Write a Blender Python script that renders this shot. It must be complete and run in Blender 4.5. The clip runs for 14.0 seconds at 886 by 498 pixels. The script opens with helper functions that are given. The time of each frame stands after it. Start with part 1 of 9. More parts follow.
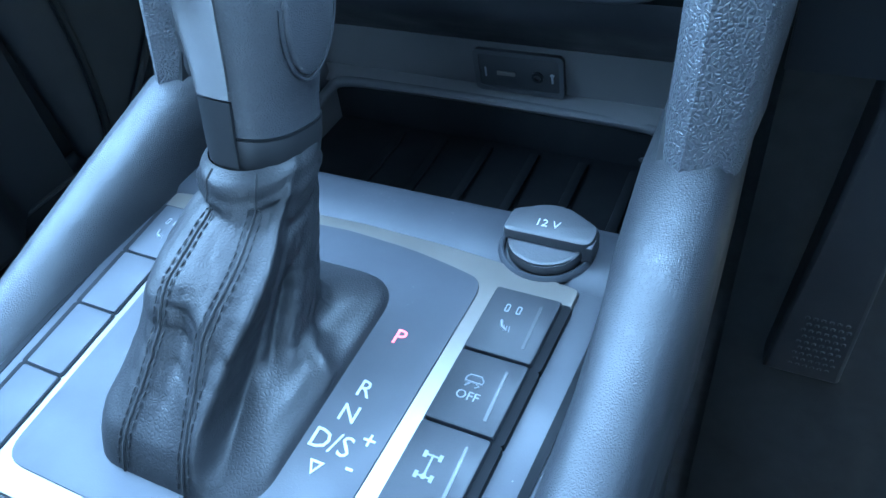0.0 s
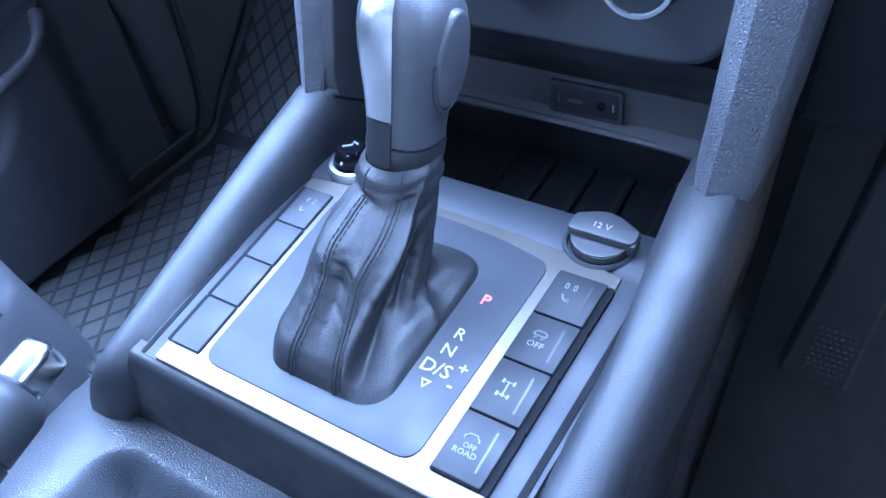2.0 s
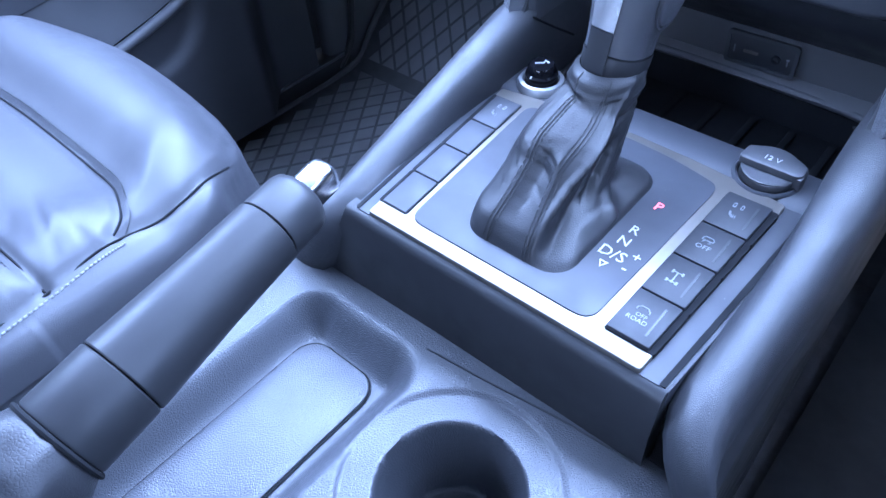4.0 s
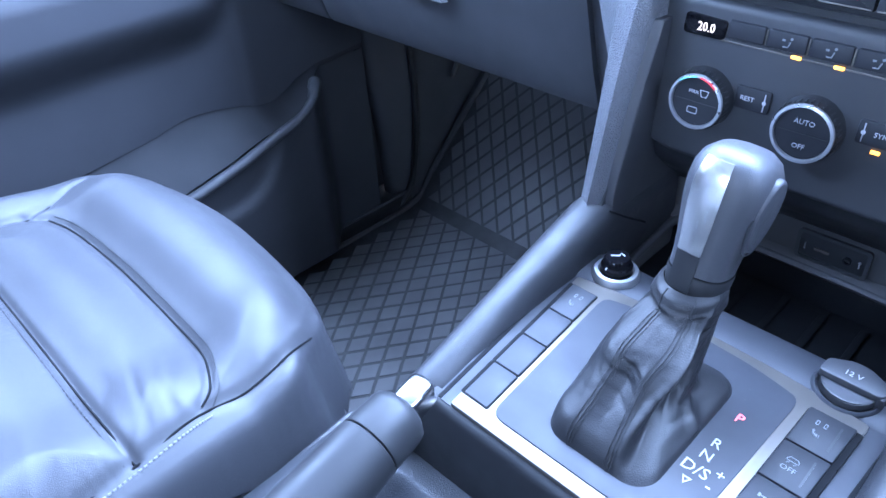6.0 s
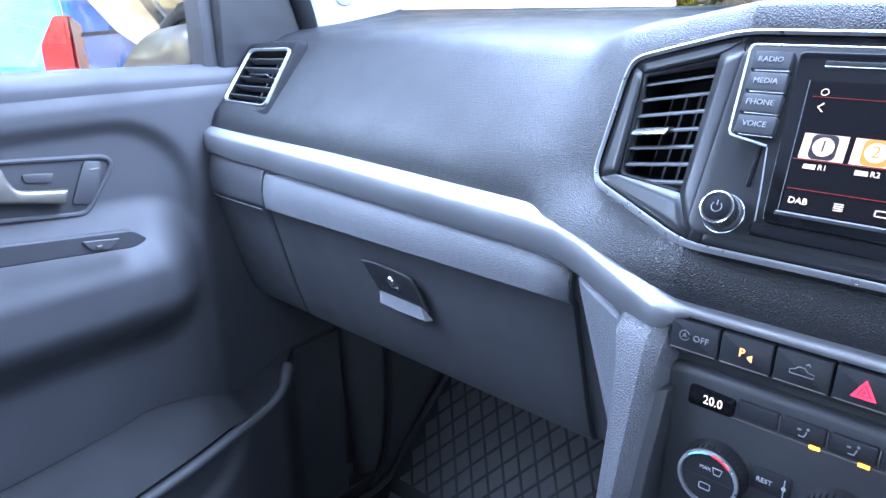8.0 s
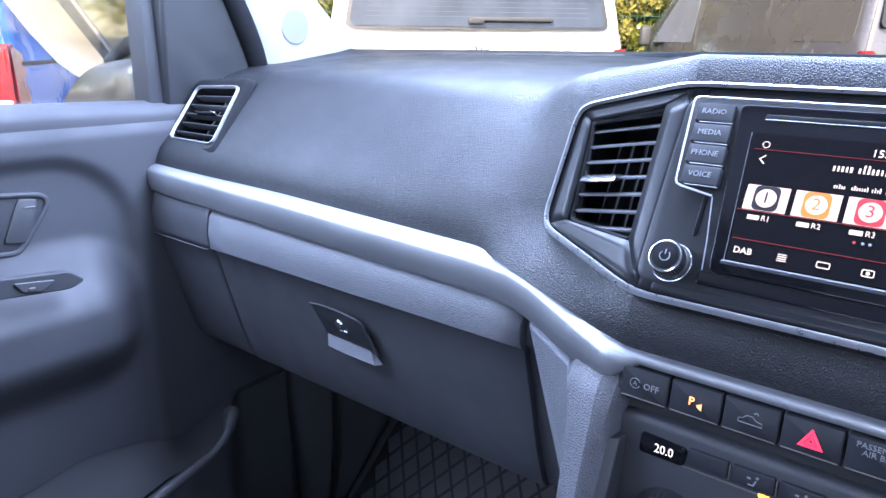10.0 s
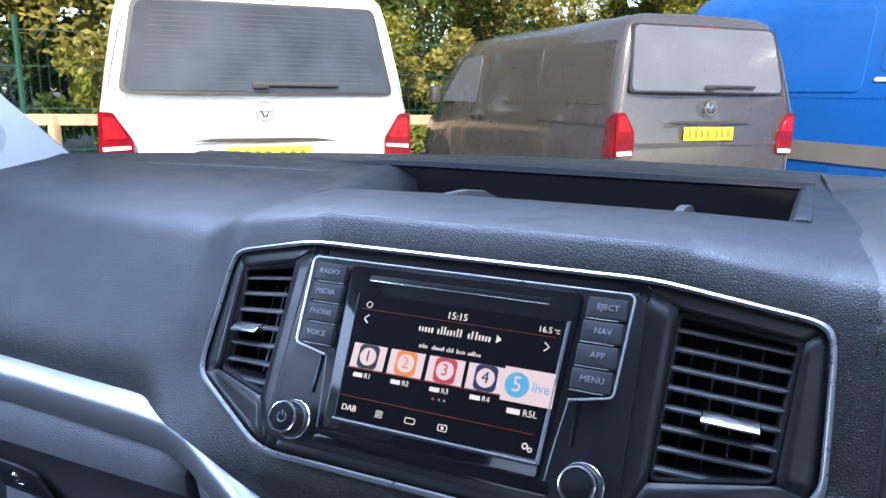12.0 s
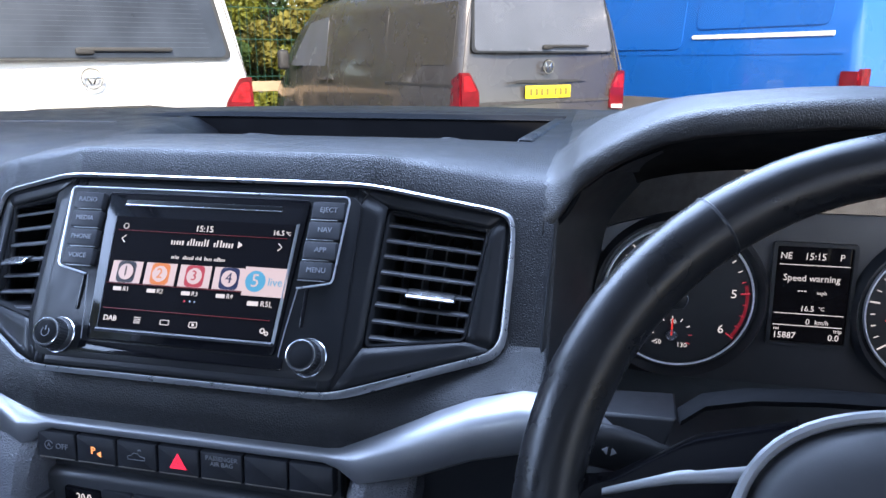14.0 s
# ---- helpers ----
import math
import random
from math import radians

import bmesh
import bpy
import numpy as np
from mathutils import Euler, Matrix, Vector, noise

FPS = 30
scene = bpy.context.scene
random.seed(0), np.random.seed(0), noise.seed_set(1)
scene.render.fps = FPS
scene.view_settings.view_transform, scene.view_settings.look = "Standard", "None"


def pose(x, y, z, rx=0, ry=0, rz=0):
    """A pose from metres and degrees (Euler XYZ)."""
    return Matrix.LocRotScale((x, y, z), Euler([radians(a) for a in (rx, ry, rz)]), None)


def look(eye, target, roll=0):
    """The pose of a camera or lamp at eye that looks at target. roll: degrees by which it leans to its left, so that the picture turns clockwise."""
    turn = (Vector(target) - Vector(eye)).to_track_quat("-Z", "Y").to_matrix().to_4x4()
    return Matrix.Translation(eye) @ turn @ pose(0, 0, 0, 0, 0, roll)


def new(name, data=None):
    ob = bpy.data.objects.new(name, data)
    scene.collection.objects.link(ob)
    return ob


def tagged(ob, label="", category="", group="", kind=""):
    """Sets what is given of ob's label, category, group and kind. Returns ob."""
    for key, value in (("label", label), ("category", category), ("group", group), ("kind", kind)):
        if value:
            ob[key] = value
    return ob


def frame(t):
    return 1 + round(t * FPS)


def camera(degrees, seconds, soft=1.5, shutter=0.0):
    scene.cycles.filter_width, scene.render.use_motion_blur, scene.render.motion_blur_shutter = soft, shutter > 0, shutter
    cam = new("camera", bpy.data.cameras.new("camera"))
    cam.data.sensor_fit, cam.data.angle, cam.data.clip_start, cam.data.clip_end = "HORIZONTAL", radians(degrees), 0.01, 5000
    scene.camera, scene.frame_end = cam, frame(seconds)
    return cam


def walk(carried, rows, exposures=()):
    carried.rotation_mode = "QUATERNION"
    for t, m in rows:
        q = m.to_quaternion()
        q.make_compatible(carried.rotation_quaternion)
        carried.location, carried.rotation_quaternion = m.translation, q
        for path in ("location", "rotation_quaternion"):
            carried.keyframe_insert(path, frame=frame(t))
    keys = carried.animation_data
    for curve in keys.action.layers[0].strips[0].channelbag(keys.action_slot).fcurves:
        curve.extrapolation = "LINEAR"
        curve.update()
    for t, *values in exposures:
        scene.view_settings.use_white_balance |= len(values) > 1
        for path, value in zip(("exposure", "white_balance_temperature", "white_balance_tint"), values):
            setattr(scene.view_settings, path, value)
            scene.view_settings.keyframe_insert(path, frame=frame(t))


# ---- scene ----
cam = camera(63.9, 14.0)
PATH = [
    (0, (0.162, 0.018, 1.129), (-0.579, 1.266, -0.248), -8.8),
    (0.5, (0.164, 0.006, 1.143), (-0.576, 1.248, -0.24), -8.2),
    (1, (0.167, -0.01, 1.163), (-0.59, 1.22, -0.22), -7.8),
    (1.5, (0.173, -0.032, 1.181), (-0.612, 1.181, -0.202), -7.3),
    (2, (0.179, -0.054, 1.196), (-0.647, 1.129, -0.189), -6.9),
    (2.5, (0.178, -0.078, 1.207), (-0.698, 1.058, -0.187), -6.6),
    (3, (0.175, -0.107, 1.21), (-0.749, 0.962, -0.206), -6.6),
    (3.2, (0.175, -0.117, 1.207), (-0.759, 0.924, -0.223), -6.4),
    (5.3, (0.156, -0.164, 1.22), (-0.903, 0.813, -0.167), -4.5),
    (5.5, (0.153, -0.163, 1.225), (-0.935, 0.84, -0.121), -4.5),
    (6, (0.136, -0.148, 1.26), (-1.035, 0.941, 0.059), -3.5),
    (6.5, (0.109, -0.131, 1.294), (-1.131, 1.058, 0.271), -2.6),
    (7, (0.091, -0.118, 1.323), (-1.184, 1.16, 0.463), -1.6),
    (7.5, (0.084, -0.112, 1.332), (-1.208, 1.217, 0.579), -1.3),
    (7.7, (0.077, -0.108, 1.327), (-1.219, 1.242, 0.62), -1.1),
    (9.8, (0.06, -0.098, 1.326), (-1.166, 1.376, 0.755), 0.5),
    (10, (0.065, -0.097, 1.333), (-1.142, 1.393, 0.765), 0.6),
    (10.5, (0.091, -0.088, 1.352), (-1.027, 1.483, 0.821), 1.1),
    (11, (0.121, -0.066, 1.376), (-0.89, 1.591, 0.895), 1.6),
    (11.5, (0.147, -0.046, 1.395), (-0.745, 1.69, 0.958), 1.7),
    (12, (0.169, -0.036, 1.408), (-0.623, 1.75, 0.981), 0.8),
    (12.5, (0.187, -0.035, 1.415), (-0.516, 1.789, 0.991), 0.4),
    (13, (0.213, -0.049, 1.406), (-0.409, 1.803, 0.979), 0.3),
    (13.5, (0.24, -0.071, 1.4), (-0.289, 1.8, 0.932), -0.0),
    (14, (0.276, -0.081, 1.388), (-0.157, 1.802, 0.872), -0.2),
]
walk(cam, [(t, look(eye, target, roll)) for t, eye, target, roll in PATH],
     [(0, 3.20, 5450, -10), (1, 3.20, 5600, 2), (2, 3.26, 5600, 13), (3, 3.18, 5650, 18), (5.5, 3.14, 5900, 15), (6.5, 3.27, 6100, 13), (7.5, 2.97, 6700, 13), (10, 2.55, 6850, 19), (10.5, 2.38, 6850, 21), (11, 2.12, 6700, 17), (11.5, 1.84, 6600, 14), (12, 1.62, 6650, 14), (13, 1.42, 6750, 14), (14, 1.53, 6750, 14)])

# ---- light ----
SUN_TO = Vector((0.33, -0.75, 0.66)).normalized()
world = bpy.data.worlds.new("sky")
scene.world = world
world.use_nodes = True
wn, wl = world.node_tree.nodes, world.node_tree.links
sky = wn.new("ShaderNodeTexSky")
sky.sky_type = "NISHITA"
sky.sun_disc = False
sky.sun_elevation = math.asin(SUN_TO.z)
sky.sun_rotation = math.atan2(SUN_TO.x, SUN_TO.y)
wl.new(sky.outputs["Color"], wn["Background"].inputs["Color"])
wn["Background"].inputs["Strength"].default_value = 0.14
sun_data = bpy.data.lights.new("sun", "SUN")
sun_data.energy, sun_data.angle, sun_data.color = 4.0, radians(0.6), (1.0, 0.93, 0.80)
sun = new("sun", sun_data)
sun.matrix_world = look(SUN_TO * 30, (0, 0, 0))


def sky_lamp(name, eye, target, wide, high, watts):
    """An area lamp in a window's opening, for the sky outside it."""
    d = bpy.data.lights.new(name, "AREA")
    d.shape, d.size, d.size_y, d.energy, d.color = "RECTANGLE", wide, high, watts, (0.45, 0.63, 1.0)
    new(name, d).matrix_world = look(eye, target)


sky_lamp("sky_windscreen", (-0.10, 0.50, 1.665), (-0.10, 0.245, 1.235), 1.10, 0.38, 12.8)
sky_lamp("sky_driver_window", (0.79, -0.03, 1.48), (0, 0.0, 1.0), 0.75, 0.36, 1.0)
sky_lamp("sky_rear_window", (0, -1.39, 1.45), (0, 0.3, 1.15), 1.15, 0.28, 3.4)
sky_lamp("sky_passenger_window", (-0.79, -0.06, 1.56), (0, 0.0, 1.0), 0.70, 0.22, 4.4)


# ---- mesh helpers ----
def merged(*bms):
    out = bmesh.new()
    for b in bms:
        me = bpy.data.meshes.new("tmp")
        b.to_mesh(me)
        out.from_mesh(me)
        bpy.data.meshes.remove(me)
        b.free()
    return out


def put(bm, m):
    bm.transform(m)
    return bm


def T(x, y, z):
    return Matrix.Translation((x, y, z))


def axes(o, xa, ya):
    """A frame with its x and y axes along xa and ya, z = x cross y."""
    xa, ya = Vector(xa).normalized(), Vector(ya).normalized()
    za = xa.cross(ya).normalized()
    ya = za.cross(xa)
    m = Matrix((xa, ya, za)).transposed().to_4x4()
    m.translation = o
    return m


def rbox(sx, sy, sz, b=0.002, seg=2, taper=1.0):
    bm = bmesh.new()
    bmesh.ops.create_cube(bm, size=1.0)
    for v in bm.verts:
        k = taper if v.co.z > 0 else 1.0
        v.co = Vector((v.co.x * sx * k, v.co.y * sy * k, v.co.z * sz))
    if b > 0:
        bmesh.ops.bevel(bm, geom=bm.edges[:], offset=b, segments=seg, profile=0.5, affect="EDGES")
    return bm


def rrect(w, h, r, n=5):
    pts = []
    for cx, cy, a0 in ((w / 2 - r, h / 2 - r, 0), (-w / 2 + r, h / 2 - r, 90), (-w / 2 + r, -h / 2 + r, 180), (w / 2 - r, -h / 2 + r, 270)):
        for k in range(n + 1):
            a = radians(a0 + 90 * k / n)
            pts.append((cx + r * math.cos(a), cy + r * math.sin(a)))
    return pts


def rpoly(pts, r, n=4):
    """Any polygon with its corners rounded."""
    out = []
    m = len(pts)
    for i in range(m):
        p = Vector(pts[i])
        a, b = Vector(pts[i - 1]), Vector(pts[(i + 1) % m])
        la, lb = (a - p).length, (b - p).length
        ra = min(r, la * 0.45)
        rb = min(r, lb * 0.45)
        s, e = p + (a - p) / la * ra, p + (b - p) / lb * rb
        for k in range(n + 1):
            t = k / n
            q = s * (1 - t) ** 2 + p * 2 * t * (1 - t) + e * t * t
            out.append(tuple(q))
    return out


def plate(outline, h, b=0.0, seg=2):
    """A flat slab from z = 0 to h with the given outline, its upper rim bevelled."""
    bm = bmesh.new()
    lo = [bm.verts.new((p[0], p[1], 0)) for p in outline]
    hi = [bm.verts.new((p[0], p[1], h)) for p in outline]
    n = len(lo)
    for i in range(n):
        bm.faces.new((lo[i], lo[(i + 1) % n], hi[(i + 1) % n], hi[i]))
    top = bm.faces.new(hi)
    bm.faces.new(lo[::-1])
    bmesh.ops.recalc_face_normals(bm, faces=bm.faces[:])
    if b > 0:
        bmesh.ops.bevel(bm, geom=list(top.edges), offset=b, segments=seg, profile=0.5, affect="EDGES")
    return bm


def ring_plate(outer, inner, h, b=0.0):
    """A frame between two outlines with equally many points."""
    bm = bmesh.new()
    n = len(outer)
    rows = [[bm.verts.new((p[0], p[1], z)) for p in o] for o, z in ((outer, 0), (outer, h), (inner, h), (inner, 0))]
    for k in range(4):
        a, c = rows[k], rows[(k + 1) % 4]
        for i in range(n):
            bm.faces.new((a[i], a[(i + 1) % n], c[(i + 1) % n], c[i]))
    bmesh.ops.recalc_face_normals(bm, faces=bm.faces[:])
    if b > 0:
        es = [e for e in bm.edges if abs(e.verts[0].co.z - h) < 1e-6 and abs(e.verts[1].co.z - h) < 1e-6 and len(e.link_faces) == 2
              and abs(e.link_faces[0].normal.dot(e.link_faces[1].normal)) < 0.5]
        bmesh.ops.bevel(bm, geom=es, offset=b, segments=2, profile=0.5, affect="EDGES")
    return bm


def lathe(profile, n=32):
    """Turned about z; profile of (radius, z)."""
    bm = bmesh.new()
    rows = []
    for r, z in profile:
        if r < 1e-6:
            rows.append([bm.verts.new((0, 0, z))])
        else:
            rows.append([bm.verts.new((r * math.cos(2 * math.pi * k / n), r * math.sin(2 * math.pi * k / n), z)) for k in range(n)])
    for a, c in zip(rows, rows[1:]):
        for k in range(n):
            f = [a[k % len(a)], a[(k + 1) % len(a)], c[(k + 1) % len(c)], c[k % len(c)]]
            f = list(dict.fromkeys(f))
            if len(f) > 2:
                bm.faces.new(f)
    bmesh.ops.recalc_face_normals(bm, faces=bm.faces[:])
    return bm


def loft(rings, closed=True, caps=True):
    """A skin over rings of equally many points."""
    bm = bmesh.new()
    rows = [[bm.verts.new(p) for p in r] for r in rings]
    n = len(rows[0])
    for a, c in zip(rows, rows[1:]):
        for i in range(n if closed else n - 1):
            bm.faces.new((a[i], a[(i + 1) % n], c[(i + 1) % n], c[i]))
    if closed and caps:
        bm.faces.new(rows[0][::-1])
        bm.faces.new(rows[-1])
    bmesh.ops.recalc_face_normals(bm, faces=bm.faces[:])
    return bm


def tube(path, radius, n=10, caps=True):
    """A round bar along a path; radius a number or one for each point."""
    path = [Vector(p) for p in path]
    rr = radius if isinstance(radius, (list, tuple)) else [radius] * len(path)
    rings = []
    ref = None
    for i, p in enumerate(path):
        d = (path[min(i + 1, len(path) - 1)] - path[max(i - 1, 0)]).normalized()
        if ref is None:
            ref = d.orthogonal().normalized()
        ref = (ref - d * ref.dot(d)).normalized()
        side = d.cross(ref)
        rings.append([p + (ref * math.cos(2 * math.pi * k / n) + side * math.sin(2 * math.pi * k / n)) * rr[i] for k in range(n)])
    return loft(rings, True, caps)


def ribbon(path, wide, thick, up):
    """A flat strap along a path: half its width across, thick along up."""
    path = [Vector(p) for p in path]
    up = Vector(up).normalized()
    rings = []
    for i, p in enumerate(path):
        d = (path[min(i + 1, len(path) - 1)] - path[max(i - 1, 0)]).normalized()
        s = d.cross(up).normalized() * wide
        rings.append([p - s, p - s * 0.7 + up * thick, p + s * 0.7 + up * thick, p + s, p + s - up * thick * 0.5, p - s - up * thick * 0.5])
    return loft(rings)


def smooth_path(pts, n=6):
    """Catmull-Rom through the points."""
    pts = [Vector(p) for p in pts]
    out = []
    for i in range(len(pts) - 1):
        a, b, c, d = pts[max(i - 1, 0)], pts[i], pts[i + 1], pts[min(i + 2, len(pts) - 1)]
        for k in range(n):
            t = k / n
            out.append(0.5 * (2 * b + (c - a) * t + (2 * a - 5 * b + 4 * c - d) * t * t + (3 * b - a - 3 * c + d) * t ** 3))
    out.append(pts[-1])
    return out


def lerp_rows(stations, x):
    """The values at x from rows (x, values...), straight between the rows."""
    if x <= stations[0][0]:
        return stations[0][1:]
    for a, b in zip(stations, stations[1:]):
        if x <= b[0]:
            t = (x - a[0]) / (b[0] - a[0])
            return tuple(u + (v - u) * t for u, v in zip(a[1:], b[1:]))
    return stations[-1][1:]


def lettering(s, size, depth=0.00025, align="CENTER", squeeze=1.0):
    cu = bpy.data.curves.new("letters", "FONT")
    cu.body, cu.size, cu.extrude, cu.align_x, cu.align_y = s, size, depth, align, "CENTER"
    cu.resolution_u = 2
    ob = bpy.data.objects.new("letters", cu)
    bm = bmesh.new()
    bm.from_mesh(ob.to_mesh())
    ob.to_mesh_clear()
    bpy.data.objects.remove(ob)
    bpy.data.curves.remove(cu)
    bmesh.ops.scale(bm, vec=(squeeze, 1, 1), verts=bm.verts[:])
    return bm


def root_of(ob):
    while ob.parent:
        ob = ob.parent
    return ob


def thing(name, at, label, category, group="", kind=""):
    ob = new(name)
    ob.location = at
    ob.empty_display_size = 0.02
    return tagged(ob, label, category, group, kind)


def part(name, bm, material, parent=None, label="", kind="", angle=38, solid=0.0, bevel=0.0):
    """One mesh under a thing, given in the place's own metres."""
    if parent is not None:
        bm.transform(Matrix.Translation(-root_of(parent).location))
    me = bpy.data.meshes.new(name)
    bm.to_mesh(me)
    bm.free()
    me.materials.append(material)
    me.polygons.foreach_set("use_smooth", [True] * len(me.polygons))
    me.set_sharp_from_angle(angle=radians(angle))
    ob = new(name, me)
    if parent is not None:
        ob.parent = parent
    if solid:
        md = ob.modifiers.new("thick", "SOLIDIFY")
        md.thickness, md.offset = solid, -1
    if bevel:
        md = ob.modifiers.new("edge", "BEVEL")
        md.width, md.segments, md.limit_method, md.angle_limit = bevel, 2, "ANGLE", radians(40)
    return tagged(ob, label, "", "", kind)


def structure(name, bm, material, label, category, **kw):
    ob = part(name, bm, material, None, **kw)
    return tagged(ob, label, category, "", "structure")


# ---- materials ----
def material(name, colour, rough=0.5, metal=0.0, vary=0.12, vary_scale=30.0, bump=0.0, bump_scale=400.0, grain="noise", rough_vary=0.08,
             emit=0.0, emit_colour=None, coat=0.0, spec=0.5, speck=0.0):
    m = bpy.data.materials.new(name)
    m.use_nodes = True
    n, l = m.node_tree.nodes, m.node_tree.links
    p = n["Principled BSDF"]
    p.inputs["Roughness"].default_value = rough
    p.inputs["Metallic"].default_value = metal
    p.inputs["Coat Weight"].default_value = coat
    p.inputs["Coat Roughness"].default_value = 0.05
    p.inputs["Specular IOR Level"].default_value = spec
    c = tuple(colour) + (1.0,)
    p.inputs["Base Color"].default_value = c
    tc = n.new("ShaderNodeTexCoord")
    if vary > 0:
        big = n.new("ShaderNodeTexNoise")
        big.inputs["Scale"].default_value, big.inputs["Detail"].default_value = vary_scale, 5.0
        l.new(tc.outputs["Object"], big.inputs["Vector"])
        ramp = n.new("ShaderNodeMapRange")
        ramp.inputs["From Min"].default_value, ramp.inputs["From Max"].default_value = 0.3, 0.7
        ramp.inputs["To Min"].default_value, ramp.inputs["To Max"].default_value = 1 - vary, 1 + vary
        l.new(big.outputs["Fac"], ramp.inputs["Value"])
        mul = n.new("ShaderNodeVectorMath")
        mul.operation = "SCALE"
        mul.inputs[0].default_value = colour
        l.new(ramp.outputs["Result"], mul.inputs["Scale"])
        out = mul.outputs["Vector"]
        if speck > 0:
            dust = n.new("ShaderNodeTexVoronoi")
            dust.inputs["Scale"].default_value = 260.0
            l.new(tc.outputs["Object"], dust.inputs["Vector"])
            cut = n.new("ShaderNodeMath")
            cut.operation, cut.inputs[1].default_value = "LESS_THAN", 0.055
            l.new(dust.outputs["Distance"], cut.inputs[0])
            thin = n.new("ShaderNodeTexNoise")
            thin.inputs["Scale"].default_value = 40.0
            l.new(tc.outputs["Object"], thin.inputs["Vector"])
            cut2 = n.new("ShaderNodeMath")
            cut2.operation, cut2.inputs[1].default_value = "GREATER_THAN", 0.62
            l.new(thin.outputs["Fac"], cut2.inputs[0])
            both = n.new("ShaderNodeMath")
            both.operation = "MULTIPLY"
            l.new(cut.outputs[0], both.inputs[0])
            l.new(cut2.outputs[0], both.inputs[1])
            sc = n.new("ShaderNodeMath")
            sc.operation, sc.inputs[1].default_value = "MULTIPLY", speck
            l.new(both.outputs[0], sc.inputs[0])
            mx = n.new("ShaderNodeMix")
            mx.data_type = "RGBA"
            l.new(sc.outputs[0], mx.inputs["Factor"])
            l.new(out, mx.inputs["A"])
            mx.inputs["B"].default_value = (0.45, 0.43, 0.4, 1)
            out = mx.outputs["Result"]
        l.new(out, p.inputs["Base Color"])
        rr = n.new("ShaderNodeMapRange")
        rr.inputs["From Min"].default_value, rr.inputs["From Max"].default_value = 0.3, 0.7
        rr.inputs["To Min"].default_value, rr.inputs["To Max"].default_value = max(rough - rough_vary, 0.02), min(rough + rough_vary, 1.0)
        mid = n.new("ShaderNodeTexNoise")
        mid.inputs["Scale"].default_value, mid.inputs["Detail"].default_value = vary_scale * 2.7, 6.0
        l.new(tc.outputs["Object"], mid.inputs["Vector"])
        l.new(mid.outputs["Fac"], rr.inputs["Value"])
        l.new(rr.outputs["Result"], p.inputs["Roughness"])
    if bump > 0:
        b = n.new("ShaderNodeBump")
        b.inputs["Strength"].default_value, b.inputs["Distance"].default_value = 1.0, bump
        if grain == "leather":
            warp = n.new("ShaderNodeTexNoise")
            warp.inputs["Scale"].default_value, warp.inputs["Detail"].default_value = bump_scale * 0.4, 0.0
            l.new(tc.outputs["Object"], warp.inputs["Vector"])
            ad = n.new("ShaderNodeMix")
            ad.data_type = "RGBA"
            ad.blend_type = "LINEAR_LIGHT"
            ad.inputs["Factor"].default_value = 0.45 / bump_scale
            l.new(tc.outputs["Object"], ad.inputs["A"])
            l.new(warp.outputs["Color"], ad.inputs["B"])
            v = n.new("ShaderNodeTexVoronoi")
            v.feature = "DISTANCE_TO_EDGE"
            v.inputs["Scale"].default_value = bump_scale
            l.new(ad.outputs["Result"], v.inputs["Vector"])
            mr = n.new("ShaderNodeMapRange")
            mr.interpolation_type = "SMOOTHSTEP"
            mr.inputs["From Max"].default_value = 0.32
            l.new(v.outputs["Distance"], mr.inputs["Value"])
            l.new(mr.outputs["Result"], b.inputs["Height"])
        else:
            t = n.new("ShaderNodeTexNoise")
            t.inputs["Scale"].default_value, t.inputs["Detail"].default_value = bump_scale, 3.0
            l.new(tc.outputs["Object"], t.inputs["Vector"])
            l.new(t.outputs["Fac"], b.inputs["Height"])
        l.new(b.outputs["Normal"], p.inputs["Normal"])
    if emit > 0:
        p.inputs["Emission Color"].default_value = tuple(emit_colour or colour) + (1.0,)
        p.inputs["Emission Strength"].default_value = emit
    return m


def clear_glass(name, tint=(1, 1, 1), gloss=0.06):
    m = bpy.data.materials.new(name)
    m.use_nodes = True
    n, l = m.node_tree.nodes, m.node_tree.links
    n.remove(n["Principled BSDF"])
    a, g, mix = n.new("ShaderNodeBsdfTransparent"), n.new("ShaderNodeBsdfGlossy"), n.new("ShaderNodeMixShader")
    a.inputs["Color"].default_value = tuple(tint) + (1,)
    g.inputs["Roughness"].default_value = 0.02
    mix.inputs[0].default_value = gloss
    l.new(a.outputs[0], mix.inputs[1])
    l.new(g.outputs[0], mix.inputs[2])
    l.new(mix.outputs[0], n["Material Output"].inputs["Surface"])
    return m


PAD = material("soft_dash_pad", (0.0085, 0.0092, 0.0108), 0.43, vary=0.10, vary_scale=9, bump=0.00020, bump_scale=560, grain="leather", spec=0.30)
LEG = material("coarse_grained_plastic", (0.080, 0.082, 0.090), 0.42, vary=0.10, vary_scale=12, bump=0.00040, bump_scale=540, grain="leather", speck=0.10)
RAIL = material("fine_grained_plastic", (0.022, 0.023, 0.026), 0.46, vary=0.10, vary_scale=14, bump=0.00008, bump_scale=980, grain="leather", speck=0.10)
HARD = material("hard_grey_plastic", (0.033, 0.034, 0.038), 0.52, vary=0.12, vary_scale=8, bump=0.00010, bump_scale=900)
DARK = material("black_plastic", (0.014, 0.015, 0.017), 0.45, vary=0.15, vary_scale=16, bump=0.00006, bump_scale=900)
SATIN = material("satin_console_plastic", (0.027, 0.029, 0.035), 0.56, vary=0.08, vary_scale=20, bump=0.00003, bump_scale=1500, spec=0.35, speck=0.25)
